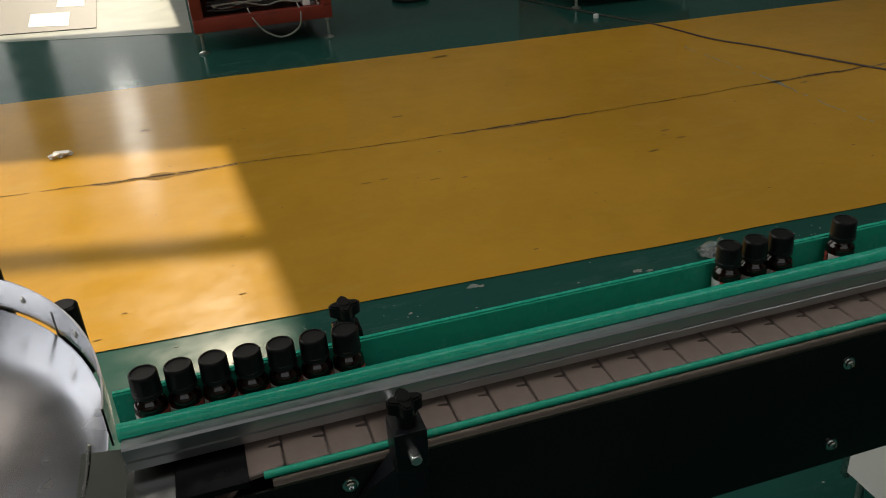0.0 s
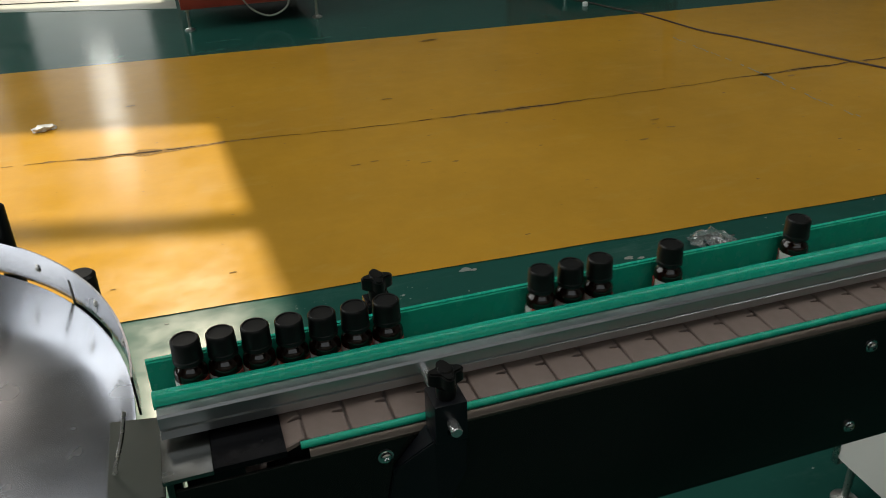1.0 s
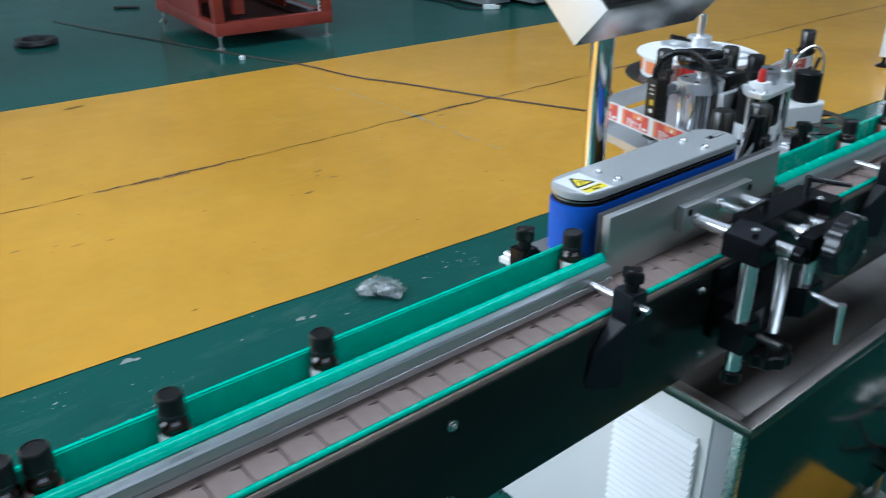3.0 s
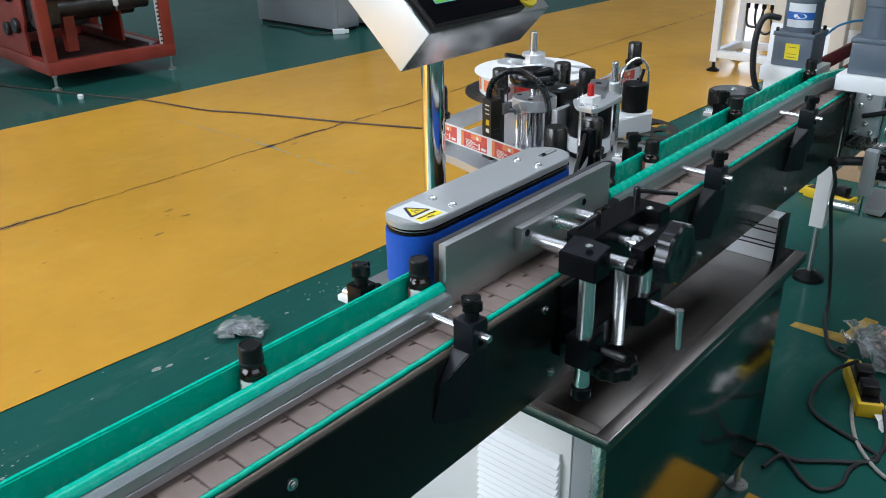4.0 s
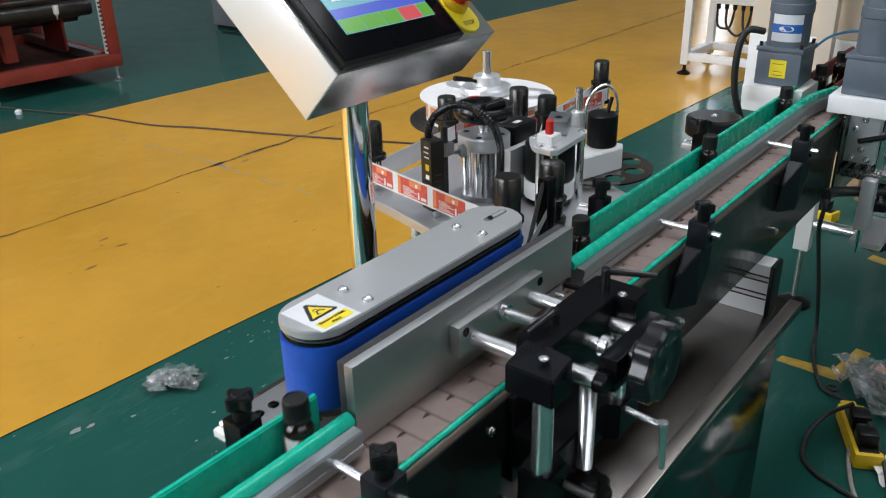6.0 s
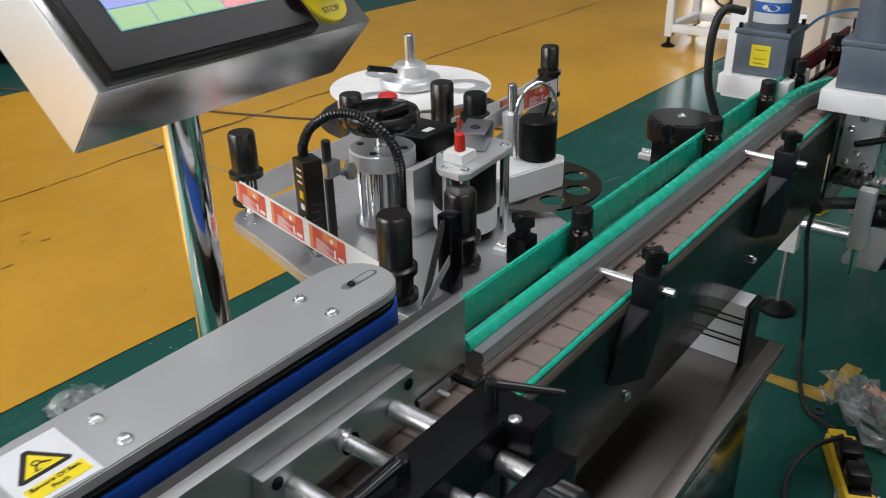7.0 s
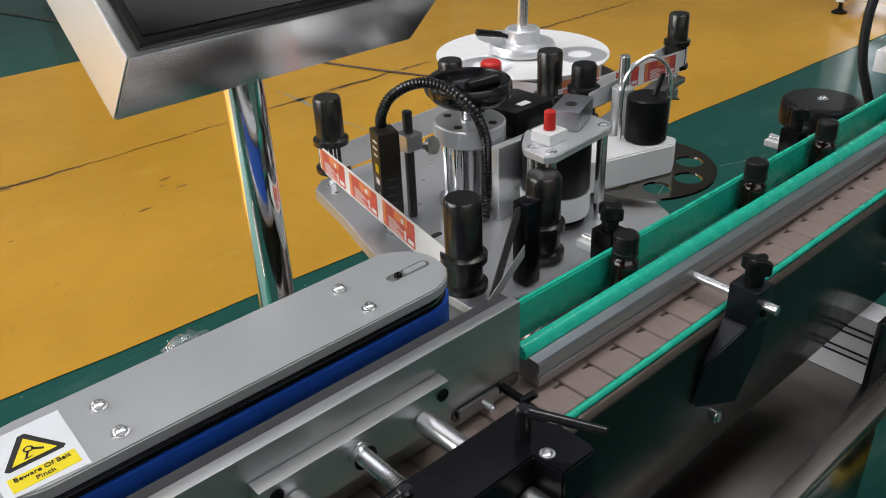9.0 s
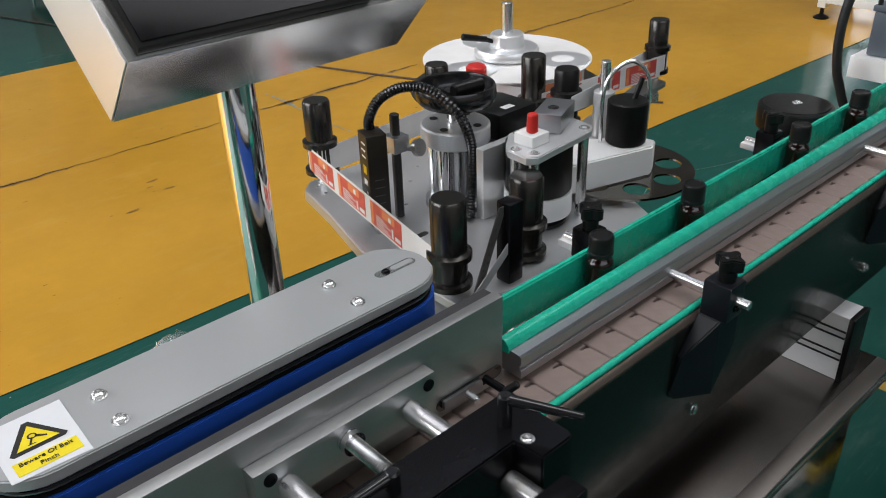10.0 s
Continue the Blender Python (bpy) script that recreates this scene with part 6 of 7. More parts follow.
    part("spindle_wheel", lobed_wheel(B(), Matrix.Translation((2.955, 0.79, 0.686)), 0.040, 0.020, 10), M["black_plastic"], c, "black lobed wheel")
    part("clamp_plate", box(B(), 2.912, 2.924, 0.806, 0.8665, 0.79, 0.905, 0.001), M["alu_bright"], c, "pale aluminium clamp plate")
    for yy, zz in ((0.82, 0.80), (0.852, 0.80), (0.82, 0.845), (0.852, 0.862), (0.836, 0.885), (0.835, 0.82)):
        part("bolt", screw_head(B(), (2.912, yy, zz), (-1, 0, 0), 0.0050, 0.008), M["chrome"], c)
    for yy, zz in ((0.79, 0.83), (0.79, 0.765)):
        part("cross_pin", rod(B(), (2.93, yy, zz), (2.93, yy - 0.05, zz), 0.006, seg=14, chamfer=0.001), M["chrome"], c)
    part("lever", rod(B(), (2.885, 0.838, 0.845), (2.95, 0.74, 0.865), 0.006, seg=12, chamfer=0.001), M["black_plastic"], c)
    for i in range(6):
        part("bolt", screw_head(B(), (2.93 + 0.06 * i, 0.8705, 0.80 + 0.03 * (i % 2)), (0, -1, 0), 0.006, 0.006), M["chrome"], c)
    part("motor_cable", tube(B(), [(2.855, 1.052, 1.055), (2.828, 1.075, 1.060), (2.815, 1.085, 1.035), (2.812, 1.088, 0.985), (2.818, 1.085, 0.93), (2.83, 1.075, 0.885), (2.84, 1.06, 0.84)], 0.0075, 10), M["rubber"], c, "thick black cable")
    for x, y, z0, z1 in ((2.888, 0.800, 0.655, 0.768), (3.09, 0.80, 0.62, 0.90)):
        part("slide_post", box(B(), x - 0.014, x + 0.014, y - 0.014, y + 0.014, z0, z1, 0.002), M["alu_bright"], c, "pale square slide post")
    for x, y, z in ((2.94, 0.815, 0.70), (3.0, 0.80, 0.815), (3.07, 0.81, 0.835), (3.02, 0.79, 0.66)):
        part("clamp_ring", rod(B(), (x, y, z), (x, y, z + 0.022), 0.021, seg=24, chamfer=0.002), M["alu_bright"], c)
        part("clamp_screw", rod(B(), (x - 0.02, y - 0.008, z + 0.011), (x - 0.045, y - 0.018, z + 0.011), 0.0048, seg=12, chamfer=0.001), M["chrome"], c)
    for y, z in ((0.80, 0.73), (0.76, 0.80), (0.79, 0.87)):
        part("cross_bar", rod(B(), (2.915, y, z), (3.14, y - 0.02, z), 0.0075, seg=18, chamfer=0.001), M["chrome"], c, "bright cross bar")
    part("post_stem", rod(B(), (2.888, 0.800, 0.60), (2.888, 0.800, 0.6548), 0.006, seg=14), M["chrome"], c)
    part("lower_plate", box(B(), 2.95, 3.12, 0.765, 0.83, 0.585, 0.600, 0.002), M["alu_bright"], c)
    part("lower_wheel", lobed_wheel(B(), Matrix.Translation((3.035, 0.79, 0.560)), 0.036, 0.020, 10), M["black_plastic"], c, "black lobed wheel")
    part("motor_cable", tube(B(), [(2.80, 0.862, 0.748), (2.86, 0.852, 0.738), (2.95, 0.758, 0.735), (3.10, 0.752, 0.742), (3.26, 0.74, 0.76), (3.45, 0.72, 0.80)], 0.011, 10), M["rubber"], c)
    part("air_hose", tube(B(), [(3.03, 1.03, 0.955), (3.05, 1.0, 0.99), (3.08, 0.98, 1.012), (3.12, 0.955, 1.020), (3.18, 0.93, 1.015), (3.24, 0.90, 1.0)], 0.003, 8), M["hose_blue"], c, "blue air hose")
    return c


M["cream"] = mat("cream sheet paint", (0.70, 0.60, 0.48), 0.5, 0.0, 0.04, 4, 200, 0.06, 0.03)
M["red_dark"] = mat("dark red belt rubber", (0.13, 0.015, 0.02), 0.5, 0.0, 0.1, 30, 300, 0.08, 0.03)
M["hose_blue"] = mat("blue air hose", (0.04, 0.28, 0.55), 0.35, 0.0, 0.05, 30, 300, 0.06, 0.0)
build_capper()


# ---- machines standing beyond the lane ----
def levelling_foot(x, y, top, parent):
    f = part("foot", lathe(B(), [(0, 0), (0.036, 0), (0.036, 0.007), (0.026, 0.014), (0.012, 0.018), (0.010, 0.03), (0.010, top - 0.02), (0.018, top - 0.018), (0.018, top), (0, top)], 20, Matrix.Translation((x, y, 0))), M["zinc"], parent, "zinc levelling foot")
    return f


def red_machine(x0, y0, w, d, rail, label, yaw=0.0):
    """A press frame of red steel channel, its parts in the frame's own axes."""
    t = thing("red_machine", (x0, y0, 0), label, "machine", "red machines beyond the lane")
    def P(name, bm, mm, lab=""):
        return part(name, bm, mm, t, lab)
    def bx(*a, bevel=0.004):
        return box(B(), *a, bevel)
    X, Y, z0, z1 = x0, y0, rail, rail + 0.09
    P("lower_rail", bx(X, X + w, Y, Y + 0.07, z0, z1), M["red_paint"], "red lower rail")
    P("lower_rail", bx(X, X + w, Y + d - 0.07, Y + d, z0, z1), M["red_paint"])
    P("lower_rail", bx(X, X + 0.06, Y + 0.0705, Y + d - 0.0705, z0, z1 - 0.003), M["red_paint"])
    P("lower_rail", bx(X + w - 0.06, X + w, Y + 0.0705, Y + d - 0.0705, z0, z1 - 0.003), M["red_paint"])
    for a, b in ((X, Y), (X + w - 0.075, Y), (X, Y + d - 0.075), (X + w - 0.075, Y + d - 0.075)):
        P("upright", bx(a, a + 0.075, b, b + 0.075, z1 + 0.0005, 1.25), M["red_paint"], "red upright")
        levelling_foot(a + 0.04, b + 0.04, z0, t)
    P("floor_sheet", bx(X + 0.062, X + w - 0.062, Y + 0.072, Y + d - 0.072, z0 + 0.01, z0 + 0.02, bevel=0), M["rust_sheet"])
    side = [(Y + 0.35, z1 + 0.001), (Y + d - 0.076, z1 + 0.001), (Y + d - 0.076, 1.2), (Y + 0.076, 1.2), (Y + 0.076, 0.64), (Y + 0.29, 0.64), (Y + 0.31, 0.44), (Y + 0.35, 0.38)]
    P("side_plate", prism(B(), side, "x", X + 0.012, X + 0.030, 0.002), M["red_paint"], "cut-out red side plate")
    for yy, zz, r in ((0.46, 0.40, 0.055), (0.64, 0.36, 0.05), (0.50, 0.62, 0.06), (0.72, 0.60, 0.05)):
        P("bearing", rod(B(), (X + 0.0115, Y + yy, zz), (X - 0.022, Y + yy, zz), r, seg=20, chamfer=0.008), M["dark_steel"])
    P("roller", rod(B(), (X + 0.04, Y + 0.30, 0.50), (X + w - 0.04, Y + 0.30, 0.50), 0.06, seg=24), M["dark_steel"], "dark steel roller")
    P("roller", rod(B(), (X + 0.04, Y + 0.55, 0.42), (X + w - 0.04, Y + 0.55, 0.42), 0.05, seg=24), M["dark_steel"])
    P("roller", rod(B(), (X + 0.04, Y + 0.20, 0.78), (X + w - 0.04, Y + 0.20, 0.78), 0.05, seg=24), M["zinc"])
    P("hub_arm", prism(B(), [(X + 0.12, 0.86), (X + 0.46, 0.86), (X + 0.345, 0.46), (X + 0.345, z1), (X + 0.265, z1), (X + 0.265, 0.46)], "y", Y + 0.28, Y + 0.36, 0.004), M["red_paint"], "red funnel-shaped bearing arm")
    P("drive_wheel", rod(B(), (X + 0.045, Y + 0.215, 0.52), (X + 0.115, Y + 0.215, 0.52), 0.13, seg=28, chamfer=0.012), M["rubber"], "black rubber drive wheel")
    P("spindle_bar", rod(B(), (X + 0.12, Y + 0.13, 0.60), (X + w - 0.08, Y + 0.13, 0.60), 0.022, seg=16), M["dark_steel"])
    P("gear_case", bx(X + 0.12, X + 0.20, Y + 0.14, Y + 0.27, 0.42, 0.82), M["dark_steel"], "dark gear case")
    P("inner_plate", bx(X + w - 0.22, X + w - 0.20, Y + 0.40, Y + 0.75, z1, 0.9), M["red_paint"])
    P("cross_profile", bx(X + w - 0.16, X + w - 0.10, Y + 0.09, Y + d - 0.09, z0 + 0.045, z0 + 0.105), M["alu"], "aluminium cross profile")
    P("rack_strip", bx(X + w - 0.095, X + w - 0.078, Y + 0.030, Y + 0.05, z1 + 0.001, 1.1, bevel=0.001), M["white"])
    P("chuck", rod(B(), (X + 0.60, Y + 0.12, 0.56), (X + 0.60, Y + 0.12, 0.50), 0.020, 0.018, seg=14), M["white_bright"])
    P("chuck_tip", rod(B(), (X + 0.60, Y + 0.12, 0.4995), (X + 0.60, Y + 0.12, 0.46), 0.010, 0.003, seg=12), M["zinc"])
    for k in range(30):
        P("rack_tooth", bx(X + w - 0.0945, X + w - 0.0785, Y + 0.0275, Y + 0.0297, z1 + 0.02 + 0.03 * k, z1 + 0.032 + 0.03 * k, bevel=0), M["dark_steel"])
    P("back_panel", bx(X + 0.08, X + w - 0.08, Y + d - 0.05, Y + d - 0.04, z1, 1.2), M["dark_steel"])
    P("top_frame", bx(X, X + w, Y, Y + d, 1.2505, 1.31), M["red_paint"])
    t.rotation_euler = (0, 0, radians(yaw))
    return t


def wire_heap():
    """Loose cables lying in the red machine's base."""
    rnd = random.Random(5)
    t = thing("cable_bundle", (1.1, 6.36, 0.2), "bundle of loose grey and black cables hanging in the red machine", "cables")
    for k in range(9):
        y = 6.36 + 0.022 * k
        pts = [(0.78 + 0.12 * i + rnd.uniform(-0.03, 0.03), y + rnd.uniform(-0.02, 0.02), 0.252 + rnd.uniform(0.0, 0.05)) for i in range(7)]
        part("cable", tube(B(), pts, 0.006, 7), M["rubber"] if k % 3 else M["cable_grey"], t)
    part("cable", tube(B(), [(1.02, 6.30, 0.265), (1.05, 6.238, 0.19), (1.12, 6.245, 0.10), (1.23, 6.245, 0.055), (1.34, 6.245, 0.10), (1.37, 6.238, 0.19), (1.36, 6.30, 0.265)], 0.006, 8), M["cable_grey"], t, "grey cable loop hanging over the rail")
    part("plug", box(B(), 1.40, 1.45, 6.29, 6.32, 0.237, 0.27, 0.004), M["white_bright"], t)
    return t


red_machine(0.645, 6.245, 0.945, 1.25, 0.145, "red machine frame with loose cables on levelling feet")
wire_heap()
red_machine(3.372, 6.125, 0.95, 1.40, 0.105, "red machine frame with rollers and a cut-out side plate", -5.0)


def grey_cabinet(x, y, w, d, label):
    c = thing("grey_cabinet", (x, y, 0), label, "cabinet", "grey sheet cabinets")
    part("body", box(B(), x, x + w, y, y + d, 0.03, 0.95, 0.004), M["grey_sheet"], c, "grey sheet-steel body")
    part("plinth", box(B(), x + 0.02, x + w - 0.02, y + 0.02, y + d - 0.02, 0, 0.0298, 0), M["black_plastic"], c)
    part("door", box(B(), x + 0.03, x + w - 0.03, y - 0.014, y - 0.0005, 0.06, 0.92, 0.003), M["grey_sheet"], c)
    return c


grey_cabinet(6.02, 6.12, 0.30, 1.1, "grey sheet-steel cabinet standing on the green floor")
grey_cabinet(6.42, 5.90, 0.7, 0.9, "grey sheet-steel cabinet beside another one")


def white_stand():
    s = thing("white_stand", (6.9, 2.8, 0), "white square-tube stand with an electric box and cables", "stand")
    x0, x1, y0, y1 = 6.62, 7.05, 2.14, 2.78
    for x, y in ((x0, y1), (x1, y1), (x0, y0), (x1, y0)):
        part("leg", box(B(), x - 0.025, x + 0.025, y - 0.025, y + 0.025, 0.07, 1.1, 0.003), M["white_bright"], s, "white square leg")
        part("foot", lathe(B(), [(0, 0), (0.045, 0), (0.045, 0.012), (0.012, 0.03), (0.012, 0.07), (0, 0.07)], 20, Matrix.Translation((x, y, 0))), M["black_plastic"], s)
    for z in (0.10, 0.62, 1.06):
        part("rail", box(B(), x0 - 0.024, x0 + 0.024, y0 + 0.0255, y1 - 0.0255, z, z + 0.05, 0.002), M["white_bright"], s)
        part("rail", box(B(), x1 - 0.024, x1 + 0.024, y0 + 0.0255, y1 - 0.0255, z, z + 0.05, 0.002), M["white_bright"], s)
        part("rail", box(B(), x0 + 0.0255, x1 - 0.0255, y0 - 0.024, y0 + 0.024, z, z + 0.05, 0.002), M["white_bright"], s)
        part("rail", box(B(), x0 + 0.0255, x1 - 0.0255, y1 - 0.024, y1 + 0.024, z, z + 0.05, 0.002), M["white_bright"], s)
    part("electric_box", box(B(), x0 - 0.06, x0 + 0.2, 2.26, 2.62, 0.50, 0.75, 0.01), M["white"], s, "cream electric box")
    for i in range(6):
        y = 2.30 + 0.055 * i
        part("cable_gland", rod(B(), (x0 - 0.02, y, 0.465), (x0 - 0.02, y, 0.4995), 0.014, seg=12), M["black_plastic"], s)
    for i, (a, b) in enumerate(((2.30, 2.41), (2.355, 2.52), (2.465, 2.58))):
        part("cable", tube(B(), [(x0 - 0.02, a, 0.47), (x0 - 0.02, a + 0.02, 0.36), (x0 - 0.02, (a + b) / 2, 0.26 + 0.04 * i), (x0 - 0.02, b - 0.01, 0.36), (x0 - 0.02, b, 0.47)], 0.008, 8), M["rubber"], s)
    part("panel", box(B(), 7.3, 7.34, 1.2, 2.0, 0.1, 1.3, 0.005), M["white"], s, "cream panel")
    return s


white_stand()

# ---- things lying on the floor ----
solo("floor_cable", tube(B(), [(2.80, 8.1, 0.006), (2.954, 7.51, 0.006), (3.214, 6.64, 0.006), (3.50, 5.72, 0.006), (3.62, 5.37, 0.0095), (3.71, 4.86, 0.0095), (3.824, 4.595, 0.0095), (3.905, 4.38, 0.0095), (4.06, 3.94, 0.0105), (4.215, 3.57, 0.0095), (4.42, 3.1, 0.0095), (4.7, 2.6, 0.0095)], 0.0052, 8), M["cable_red"], (4, 4.4, 0), "long dull red-brown cable lying across the floor", "cable")


def crumpled_bag(at, size, seed, label):
    rnd = random.Random(seed)
    b = thing("plastic_bag", at, label, "plastic bag")
    for k in range(3):
        bm = B()
        n = 9
        ox, oy = rnd.uniform(-0.4, 0.4) * size, rnd.uniform(-0.3, 0.3) * size
        ang = rnd.uniform(0, 6.28)
        grid = []
        for i in range(n):
            row = []
            for j in range(n):
                u, v = (i / (n - 1) - 0.5) * size * 1.5, (j / (n - 1) - 0.5) * size * rnd.uniform(0.5, 0.75)
                h = 0.006 + size * 0.42 * rnd.random() * (1 - abs(i / (n - 1) - 0.5)) + 0.004 * k
                row.append(bm.verts.new((at[0] + ox + u * math.cos(ang) - v * math.sin(ang) + rnd.uniform(-0.1, 0.1) * size, at[1] + oy + u * math.sin(ang) + v * math.cos(ang) + rnd.uniform(-0.1, 0.1) * size, at[2] + h)))
            grid.append(row)
        for i in range(n - 1):
            for j in range(n - 1):
                bm.faces.new([grid[i][j], grid[i + 1][j], grid[i + 1][j + 1], grid[i][j + 1]])
        part("fold", bm, M["film"], b, smooth=False)
    return b


crumpled_bag((2.172, 2.405, 0.0), 0.105, 3, "crumpled clear plastic bag on the green floor")
crumpled_bag((3.33, 0.72, 0.0), 0.17, 8, "crumpled clear plastic bag beside the power strip")


def power_strip(x, y, yaw, label):
    p = thing("power_strip", (x, y, 0), label, "power strip")
    m = Matrix.Translation((x, y, 0)) @ pose(0, 0, 0, 0, 0, yaw)
    body = part("body", box(B(), -0.11, 0.11, -0.034, 0.034, 0.001, 0.045, 0.006, m), M["yellow"], p, "yellow moulded body")
    part("face", box(B(), -0.098, 0.098, -0.024, 0.024, 0.0452, 0.0475, 0.001, m), M["black_plastic"], p)
    for k in (-0.055, 0.02):
        part("plug", box(B(), k - 0.026, k + 0.026, -0.024, 0.024, 0.0477, 0.085, 0.008, m), M["black_plastic"], p, "black plug")
    part("end_grip", box(B(), 0.111, 0.142, -0.020, 0.020, 0.004, 0.036, 0.006, m), M["yellow"], p)
    return p


power_strip(3.065, 0.738, 26, "yellow power strip with black plugs on the floor")
power_strip(4.54, 1.30, 76, "yellow power strip on the floor behind the machine")
solo("floor_cable", tube(B(), [(3.26, 0.992, 0.70), (3.30, 0.985, 0.57), (3.31, 0.976, 0.52), (3.36, 0.99, 0.44), (3.40, 0.99, 0.36), (3.46, 0.985, 0.22), (3.53, 0.985, 0.06), (3.50, 0.975, 0.008), (3.43, 0.958, 0.007), (3.34, 0.925, 0.007), (3.26, 0.885, 0.007), (3.23, 0.84, 0.012), (3.19, 0.80, 0.03)], 0.006, 8), M["rubber"], (3.4, 0.95, 0), "black cable running down to the power strip", "cable")
solo("floor_cable", tube(B(), [(3.10, 0.77, 0.09), (3.07, 0.83, 0.04), (2.98, 0.845, 0.007), (2.88, 0.80, 0.007), (2.80, 0.62, 0.007), (2.70, 0.72, 0.007), (2.655, 0.79, 0.007), (2.67, 0.86, 0.007), (2.62, 0.92, 0.007)], 0.006, 8), M["rubber"], (2.9, 0.8, 0), "black cable looping from a plug", "cable")
solo("floor_cable", tube(B(), [(3.04, 0.72, 0.09), (2.98, 0.66, 0.03), (2.84, 0.62, 0.007), (2.72, 0.66, 0.007), (2.635, 0.662, 0.007), (2.581, 0.697, 0.007), (2.597, 0.742, 0.007), (2.647, 0.809, 0.012), (2.578, 0.832, 0.007)], 0.0055, 8), M["rubber"], (2.8, 0.7, 0), "thin black cable curled on the floor", "cable")
solo("floor_cable", tube(B(), [(3.02, 0.745, 0.03), (2.97, 0.736, 0.007), (2.859, 0.696, 0.007), (2.782, 0.646, 0.007), (2.732, 0.589, 0.007), (2.70, 0.50, 0.007)], 0.0055, 8), M["cable_grey"], (2.95, 0.6, 0), "grey cable on the floor", "cable")
solo("cardboard_box", box(B(), 4.86, 5.22, 1.20, 1.44, 0.0, 0.12, 0.004), M["card"], (5.04, 1.32, 0), "flat brown cardboard box on the floor behind the machine", "box")
# yellow corner mark of tape
solo("tape_mark", prism(B(), [(3.328, 0.867), (3.356, 0.842), (3.539, 0.820), (3.545, 0.862), (3.385, 0.886), (3.371, 1.031), (3.336, 1.038)], "z", 0.0, 0.0015), M["tape"], (3.35, 0.92, 0), "worn yellow tape corner on the green floor", "floor marking", smooth=False)
solo("tape_mark", prism(B(), [(4.15, 0.72), (4.20, 0.715), (4.28, 0.99), (4.23, 1.0)], "z", 0.0, 0.0015), M["tape"], (4.2, 0.86, 0), "worn yellow tape strip on the green floor", "floor marking", smooth=False)
solo("rubber_ring", lathe(B(), [(0.010, 0.0), (0.016, 0.0), (0.017, 0.004), (0.013, 0.006), (0.010, 0.004), (0.010, 0.0)], 20, Matrix.Translation((3.28, 0.86, 0.0018))), M["rubber"], (3.28, 0.86, 0), "small black rubber ring on the tape", "ring")
for _i, (_x, _y, _s) in enumerate(((2.985, 0.64, 0.05), (2.93, 0.58, 0.055), (3.40, 0.66, 0.04))):
    solo("paper_scrap", blob(B(), (_x, _y, 0.0), _s, 20 + _i, 0.35, 0.5), M["paper"], (_x, _y, 0), "crumpled white paper scrap on the floor", "paper", "paper scraps", smooth=False)
solo("paper_scrap", prism(B(), [(3.40, 0.70), (3.46, 0.72), (3.44, 0.77), (3.385, 0.745)], "z", 0.001, 0.012), M["label_orange"], (3.42, 0.73, 0), "red and white printed scrap on the floor", "paper", "paper scraps")
solo("label_scrap", blob(B(), (-0.10, 4.54, 0.003), 0.045, 31, 0.4, 0.5), M["paper"], (-0.10, 4.54, 0), "crumpled red and white label scrap on the lane", "paper", smooth=False)
solo("plastic_scrap", lathe(B(), [(0, 0), (0.019, 0), (0.020, 0.022), (0.014, 0.028), (0, 0.028)], 18, Matrix.Translation((3.395, 5.795, 0))), M["white_bright"], (3.395, 5.795, 0), "small white plastic scrap on the green floor", "scrap")
solo("hose_coil", lathe(B(), [(0.09, 0.0), (0.15, 0.0), (0.16, 0.02), (0.15, 0.045), (0.10, 0.045), (0.09, 0.02), (0.09, 0.0)], 32, Matrix.Translation((2.42, 7.25, 0))), M["rubber"], (2.42, 7.25, 0), "coiled black hose on the green floor", "hose")


def cable_plug():
    p = thing("cable_plug", (6.03, 6.09, 0), "white plug on a thin black cable beside the grey cabinet", "plug")
    m = Matrix.Translation((6.03, 6.085, 0)) @ pose(0, 0, 0, 0, 0, -36)
    part("body", box(B(), -0.055, 0.055, -0.026, 0.026, 0.0005, 0.042, 0.005, m), M["white_bright"], p)
    part("collar", box(B(), 0.056, 0.09, -0.018, 0.018, 0.004, 0.034, 0.004, m), M["paper"], p)
    part("cable", tube(B(), [(5.985, 6.118, 0.015), (5.90, 6.17, 0.008), (5.86, 6.33, 0.008), (5.93, 6.60, 0.008), (5.90, 6.95, 0.008)], 0.007, 8), M["rubber"], p)


cable_plug()


def tool_pair():
    t = thing("hand_tool", (3.5, 8.3, 0), "steel and black pliers lying on the green floor", "tool")
    part("grip", rod(B(), (3.42, 8.36, 0.012), (3.60, 8.20, 0.012), 0.012, seg=10, chamfer=0.003), M["rubber"], t)
    part("jaw", rod(B(), (3.42, 8.30, 0.012), (3.58, 8.27, 0.012), 0.010, 0.006, seg=10), M["dark_steel"], t)


tool_pair()


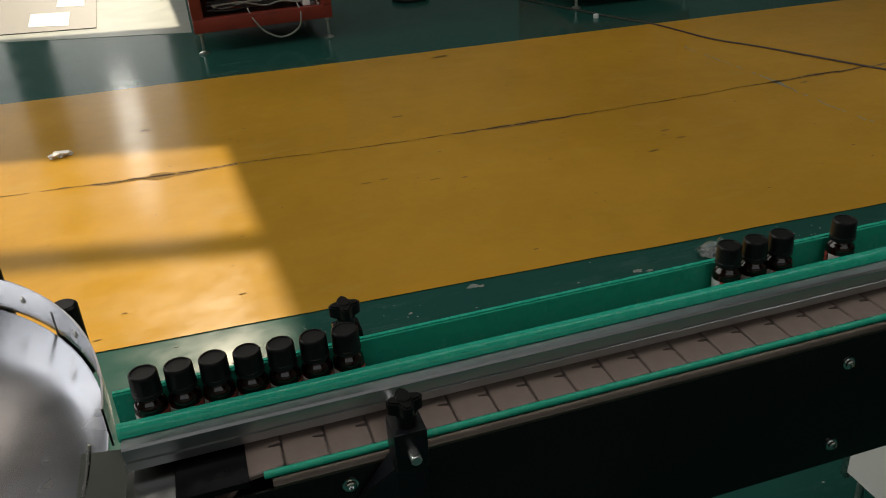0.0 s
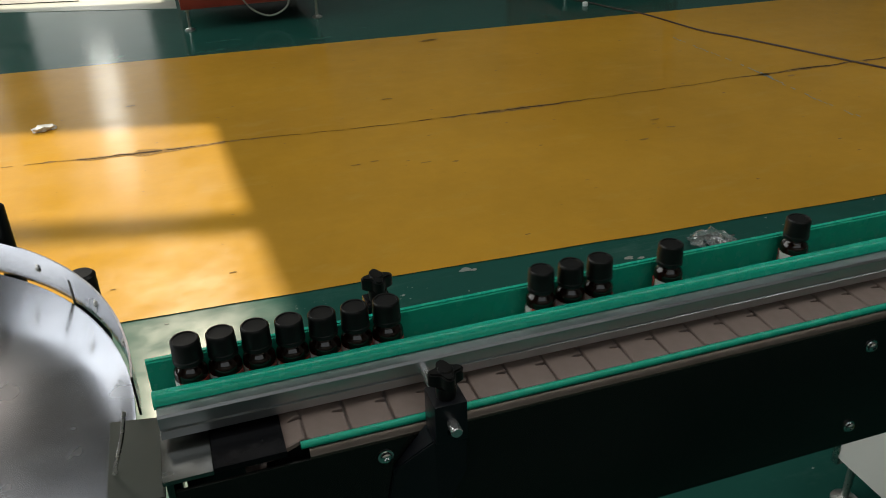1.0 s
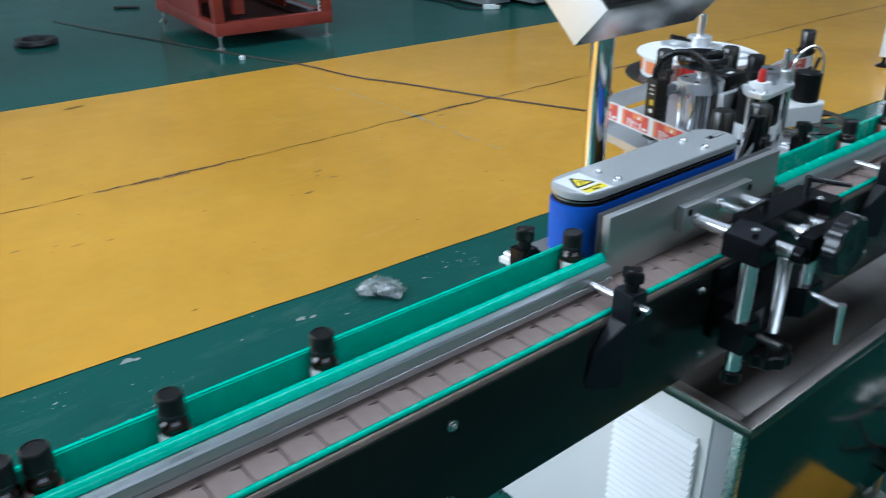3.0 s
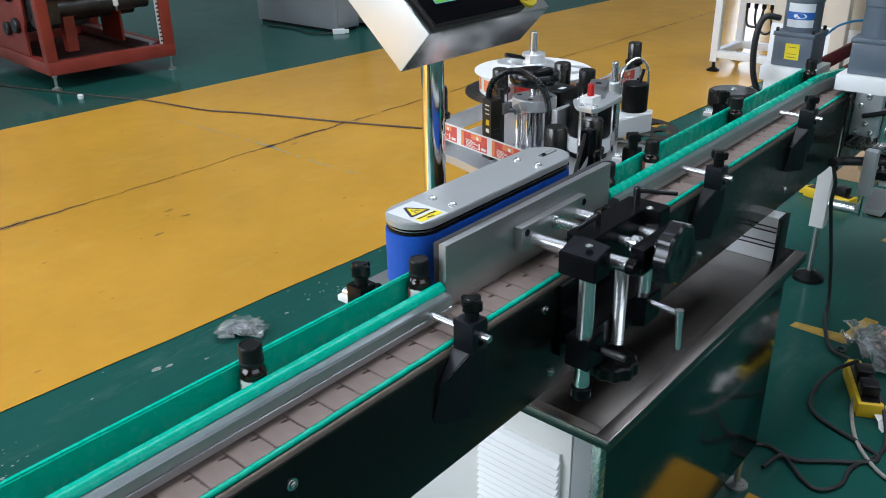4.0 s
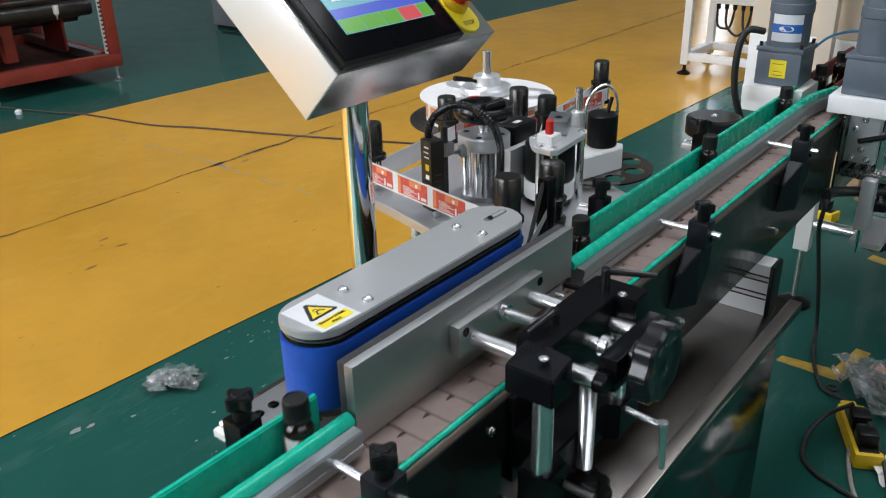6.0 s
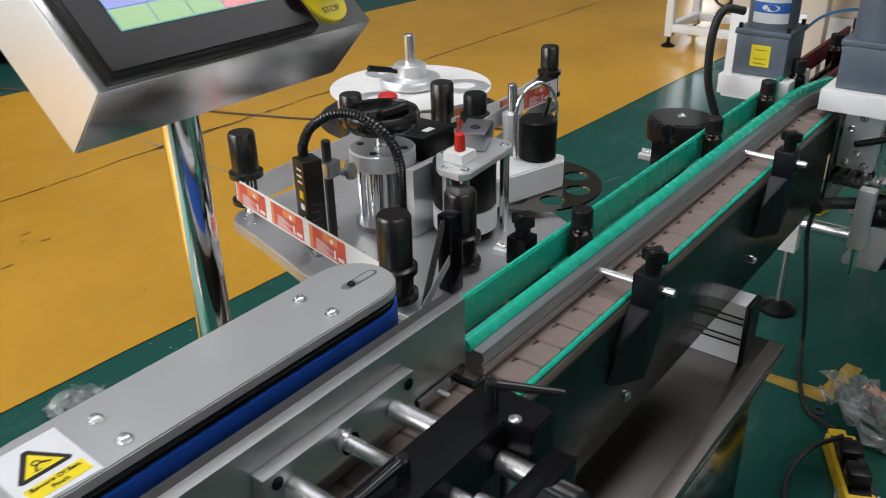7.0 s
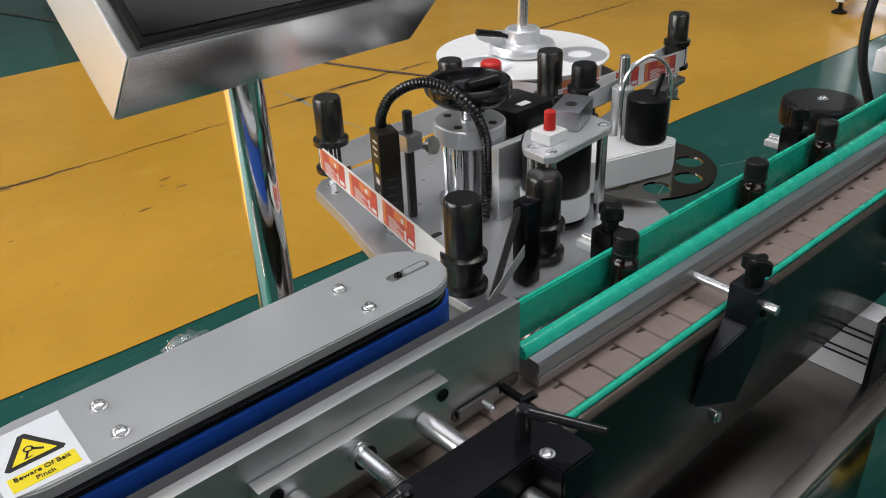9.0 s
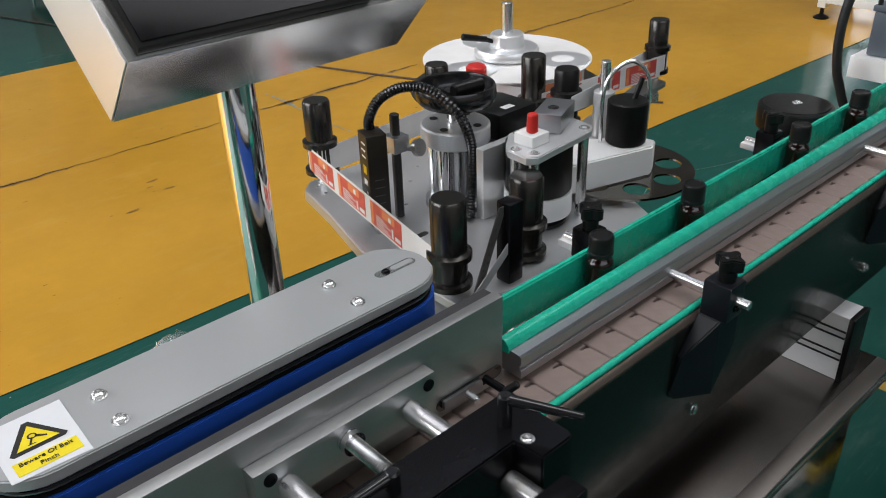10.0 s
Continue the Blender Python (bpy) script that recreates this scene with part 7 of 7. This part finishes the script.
def floor_chips():
    """Pale flakes and dark scuffs on the coated floor."""
    rnd = random.Random(17)
    bm = B()
    spots = [(rnd.uniform(-0.8, 3.2), rnd.uniform(1.4, 2.5)) for _ in range(22)]
    for k in range(420):
        x, y = rnd.choice(spots)
        x, y = (x + rnd.gauss(0, 0.06), y + rnd.gauss(0, 0.03)) if k % 3 else (rnd.uniform(-1.0, 4.0), rnd.uniform(1.3, 2.6))
        y = min(y, lane_near(x) - 0.02)
        s = rnd.choice((0.0015, 0.002, 0.003, 0.004, 0.008))
        n = rnd.randint(5, 8)
        bm.faces.new([bm.verts.new((x + s * rnd.uniform(0.5, 1.4) * math.cos(6.283 * i / n), y + s * rnd.uniform(0.3, 1.0) * math.sin(6.283 * i / n), 0.0012)) for i in range(n)])
    for x, y, s in ((1.331, 2.564, 0.022), (1.36, 2.555, 0.012), (1.86, 2.44, 0.018), (1.90, 2.43, 0.012), (0.45, 2.42, 0.012), (0.62, 2.33, 0.009)):
        n = 11
        bm.faces.new([bm.verts.new((x + s * rnd.uniform(0.6, 1.4) * math.cos(6.283 * i / n), y + s * rnd.uniform(0.3, 0.8) * math.sin(6.283 * i / n), 0.0014)) for i in range(n)])
    y = 4.75
    while y > 3.2:
        k = 0.0025 + 0.011 * math.exp(-((y - 3.9) / 0.05) ** 2) + rnd.uniform(0, 0.003)
        if rnd.random() < 0.7:
            x = 3.49 + 0.012 * math.sin(y * 5) + rnd.uniform(-0.006, 0.006)
            bm.faces.new([bm.verts.new(p) for p in ((x - k, y, 0.0046), (x + k, y + 0.004, 0.0046), (x + k * 0.8, y + 0.034, 0.0046), (x - k * 0.7, y + 0.03, 0.0046))])
        y -= 0.034
    for n in range(16):
        x, y, a, d = rnd.uniform(1.6, 4.4), rnd.uniform(1.35, 2.35), rnd.uniform(-0.9, 0.9), rnd.uniform(-0.5, 0.5)
        L = rnd.uniform(0.10, 0.45)
        pts = [(x + L * i / 8 * math.cos(a + d * i / 8), y + L * i / 8 * math.sin(a + d * i / 8)) for i in range(9)]
        for (ax, ay), (bx, by) in zip(pts, pts[1:]):
            bm.faces.new([bm.verts.new((u, v, 0.0012)) for u, v in ((ax, ay - 0.0009), (bx, by - 0.0009), (bx, by + 0.0009), (ax, ay + 0.0009))])
    solo("floor_chips", bm, M["chip"], (0, 0, 0), "pale paint chips scattered on the green floor", "debris", kind="stuff", smooth=False)
    bm = B()
    marks = [(3.5, 3.93, 0.05), (3.62, 3.86, 0.03), (1.536, 4.337, 0.03), (1.482, 3.465, 0.018), (2.072, 5.347, 0.05), (2.11, 5.36, 0.03), (3.5, 3.93, 0.03), (1.60, 3.43, 0.014), (2.62, 3.55, 0.03), (2.64, 3.44, 0.024), (2.58, 3.50, 0.014), (2.45, 3.35, 0.028), (0.30, 4.75, 0.03), (1.2, 3.55, 0.02), (1.28, 3.56, 0.02)]
    marks += [(rnd.uniform(-0.5, 6), rnd.uniform(2.7, 5.2), rnd.uniform(0.004, 0.012)) for _ in range(110)]
    for x, y, s in marks:
        n = rnd.randint(6, 10)
        bm.faces.new([bm.verts.new((x + s * rnd.uniform(0.5, 1.5) * math.cos(6.283 * i / n), y + s * rnd.uniform(0.15, 0.5) * math.sin(6.283 * i / n), 0.0046)) for i in range(n)])
    solo("floor_scuffs", bm, M["stain"], (0, 0, 0), "dark rubber scuffs and specks on the yellow lane", "stain", kind="stuff", smooth=False)


floor_chips()
# Black sheet paints a cast shadow; white quads paint sunlit gaps in it.
solo("shadow_sheet", prism(B(), [(-1.7, 8.20), (-0.837, 7.825), (-0.092, 7.644), (-0.151, 8.762), (-0.19, 9.7), (-1.7, 9.9)], "z", 0.0035, 0.010), M["rubber"], (-0.8, 8.6, 0.0035), "black sheet painting a cast shadow on the sunlit floor", "mat")
for _q in ([(-0.646, 7.996), (-0.319, 7.857), (-0.358, 8.482), (-0.693, 8.597)], [(-0.502, 8.828), (-0.251, 8.715), (-0.27, 9.024), (-0.52, 9.198)]):
    solo("light_patch", prism(B(), _q, "z", 0.0104, 0.0124), M["paper"], (_q[0][0], _q[0][1], 0.0104), "white quad painting a sunlit gap in the shadow", "paper", "sheets on the mat")


# ---- what moves ----
def motions():
    # phase of the chain: a joint lies at x = 1.0427 at the start
    shift = (CHAIN_X1 - 1.0427) % STEP + STEP / 2
    for i, o in enumerate(SLATS):
        s0 = i * STEP + shift
        ts = {0.0, 10.0}
        for k in range(-1, 2):
            for a, b in ((TOP, TOP + BEND), (2 * TOP + BEND, LOOP)):
                for f in (-0.6, -0.3, 0, 0.5, 1, 1.5, 2, 2.5, 3, 3.5, 4, 4.3, 4.6):
                    t = (a + (b - a) * f / 4 + k * LOOP - s0) / CHAIN_SPEED
                    if 0 < t < 10:
                        ts.add(round(t, 3))
        ts = sorted(ts)
        full = sorted({*ts, *[a + (b - a) * f / 3 for a, b in zip(ts, ts[1:]) if b - a > 0.5 for f in (1, 2)]})
        rows = []
        for k in sorted({frame(t) for t in full}):
            t = (k - 1) / FPS
            rows.append((t, chain_pose(s0 + CHAIN_SPEED * t)))
        walk(o, rows)
    for kind, i, o in BOTTLES:
        yaw = math.degrees(o.matrix_basis.to_euler().z)
        rows = []
        for k in range(41):
            t = k * 0.25
            x = bottle_x(kind, i, t)
            rows.append((t, pose(x, BOTTLE_Y + (0.004 if x < 0.49 else 0), bottle_z(x), 0, 0, yaw)))
        walk(o, rows)


motions()
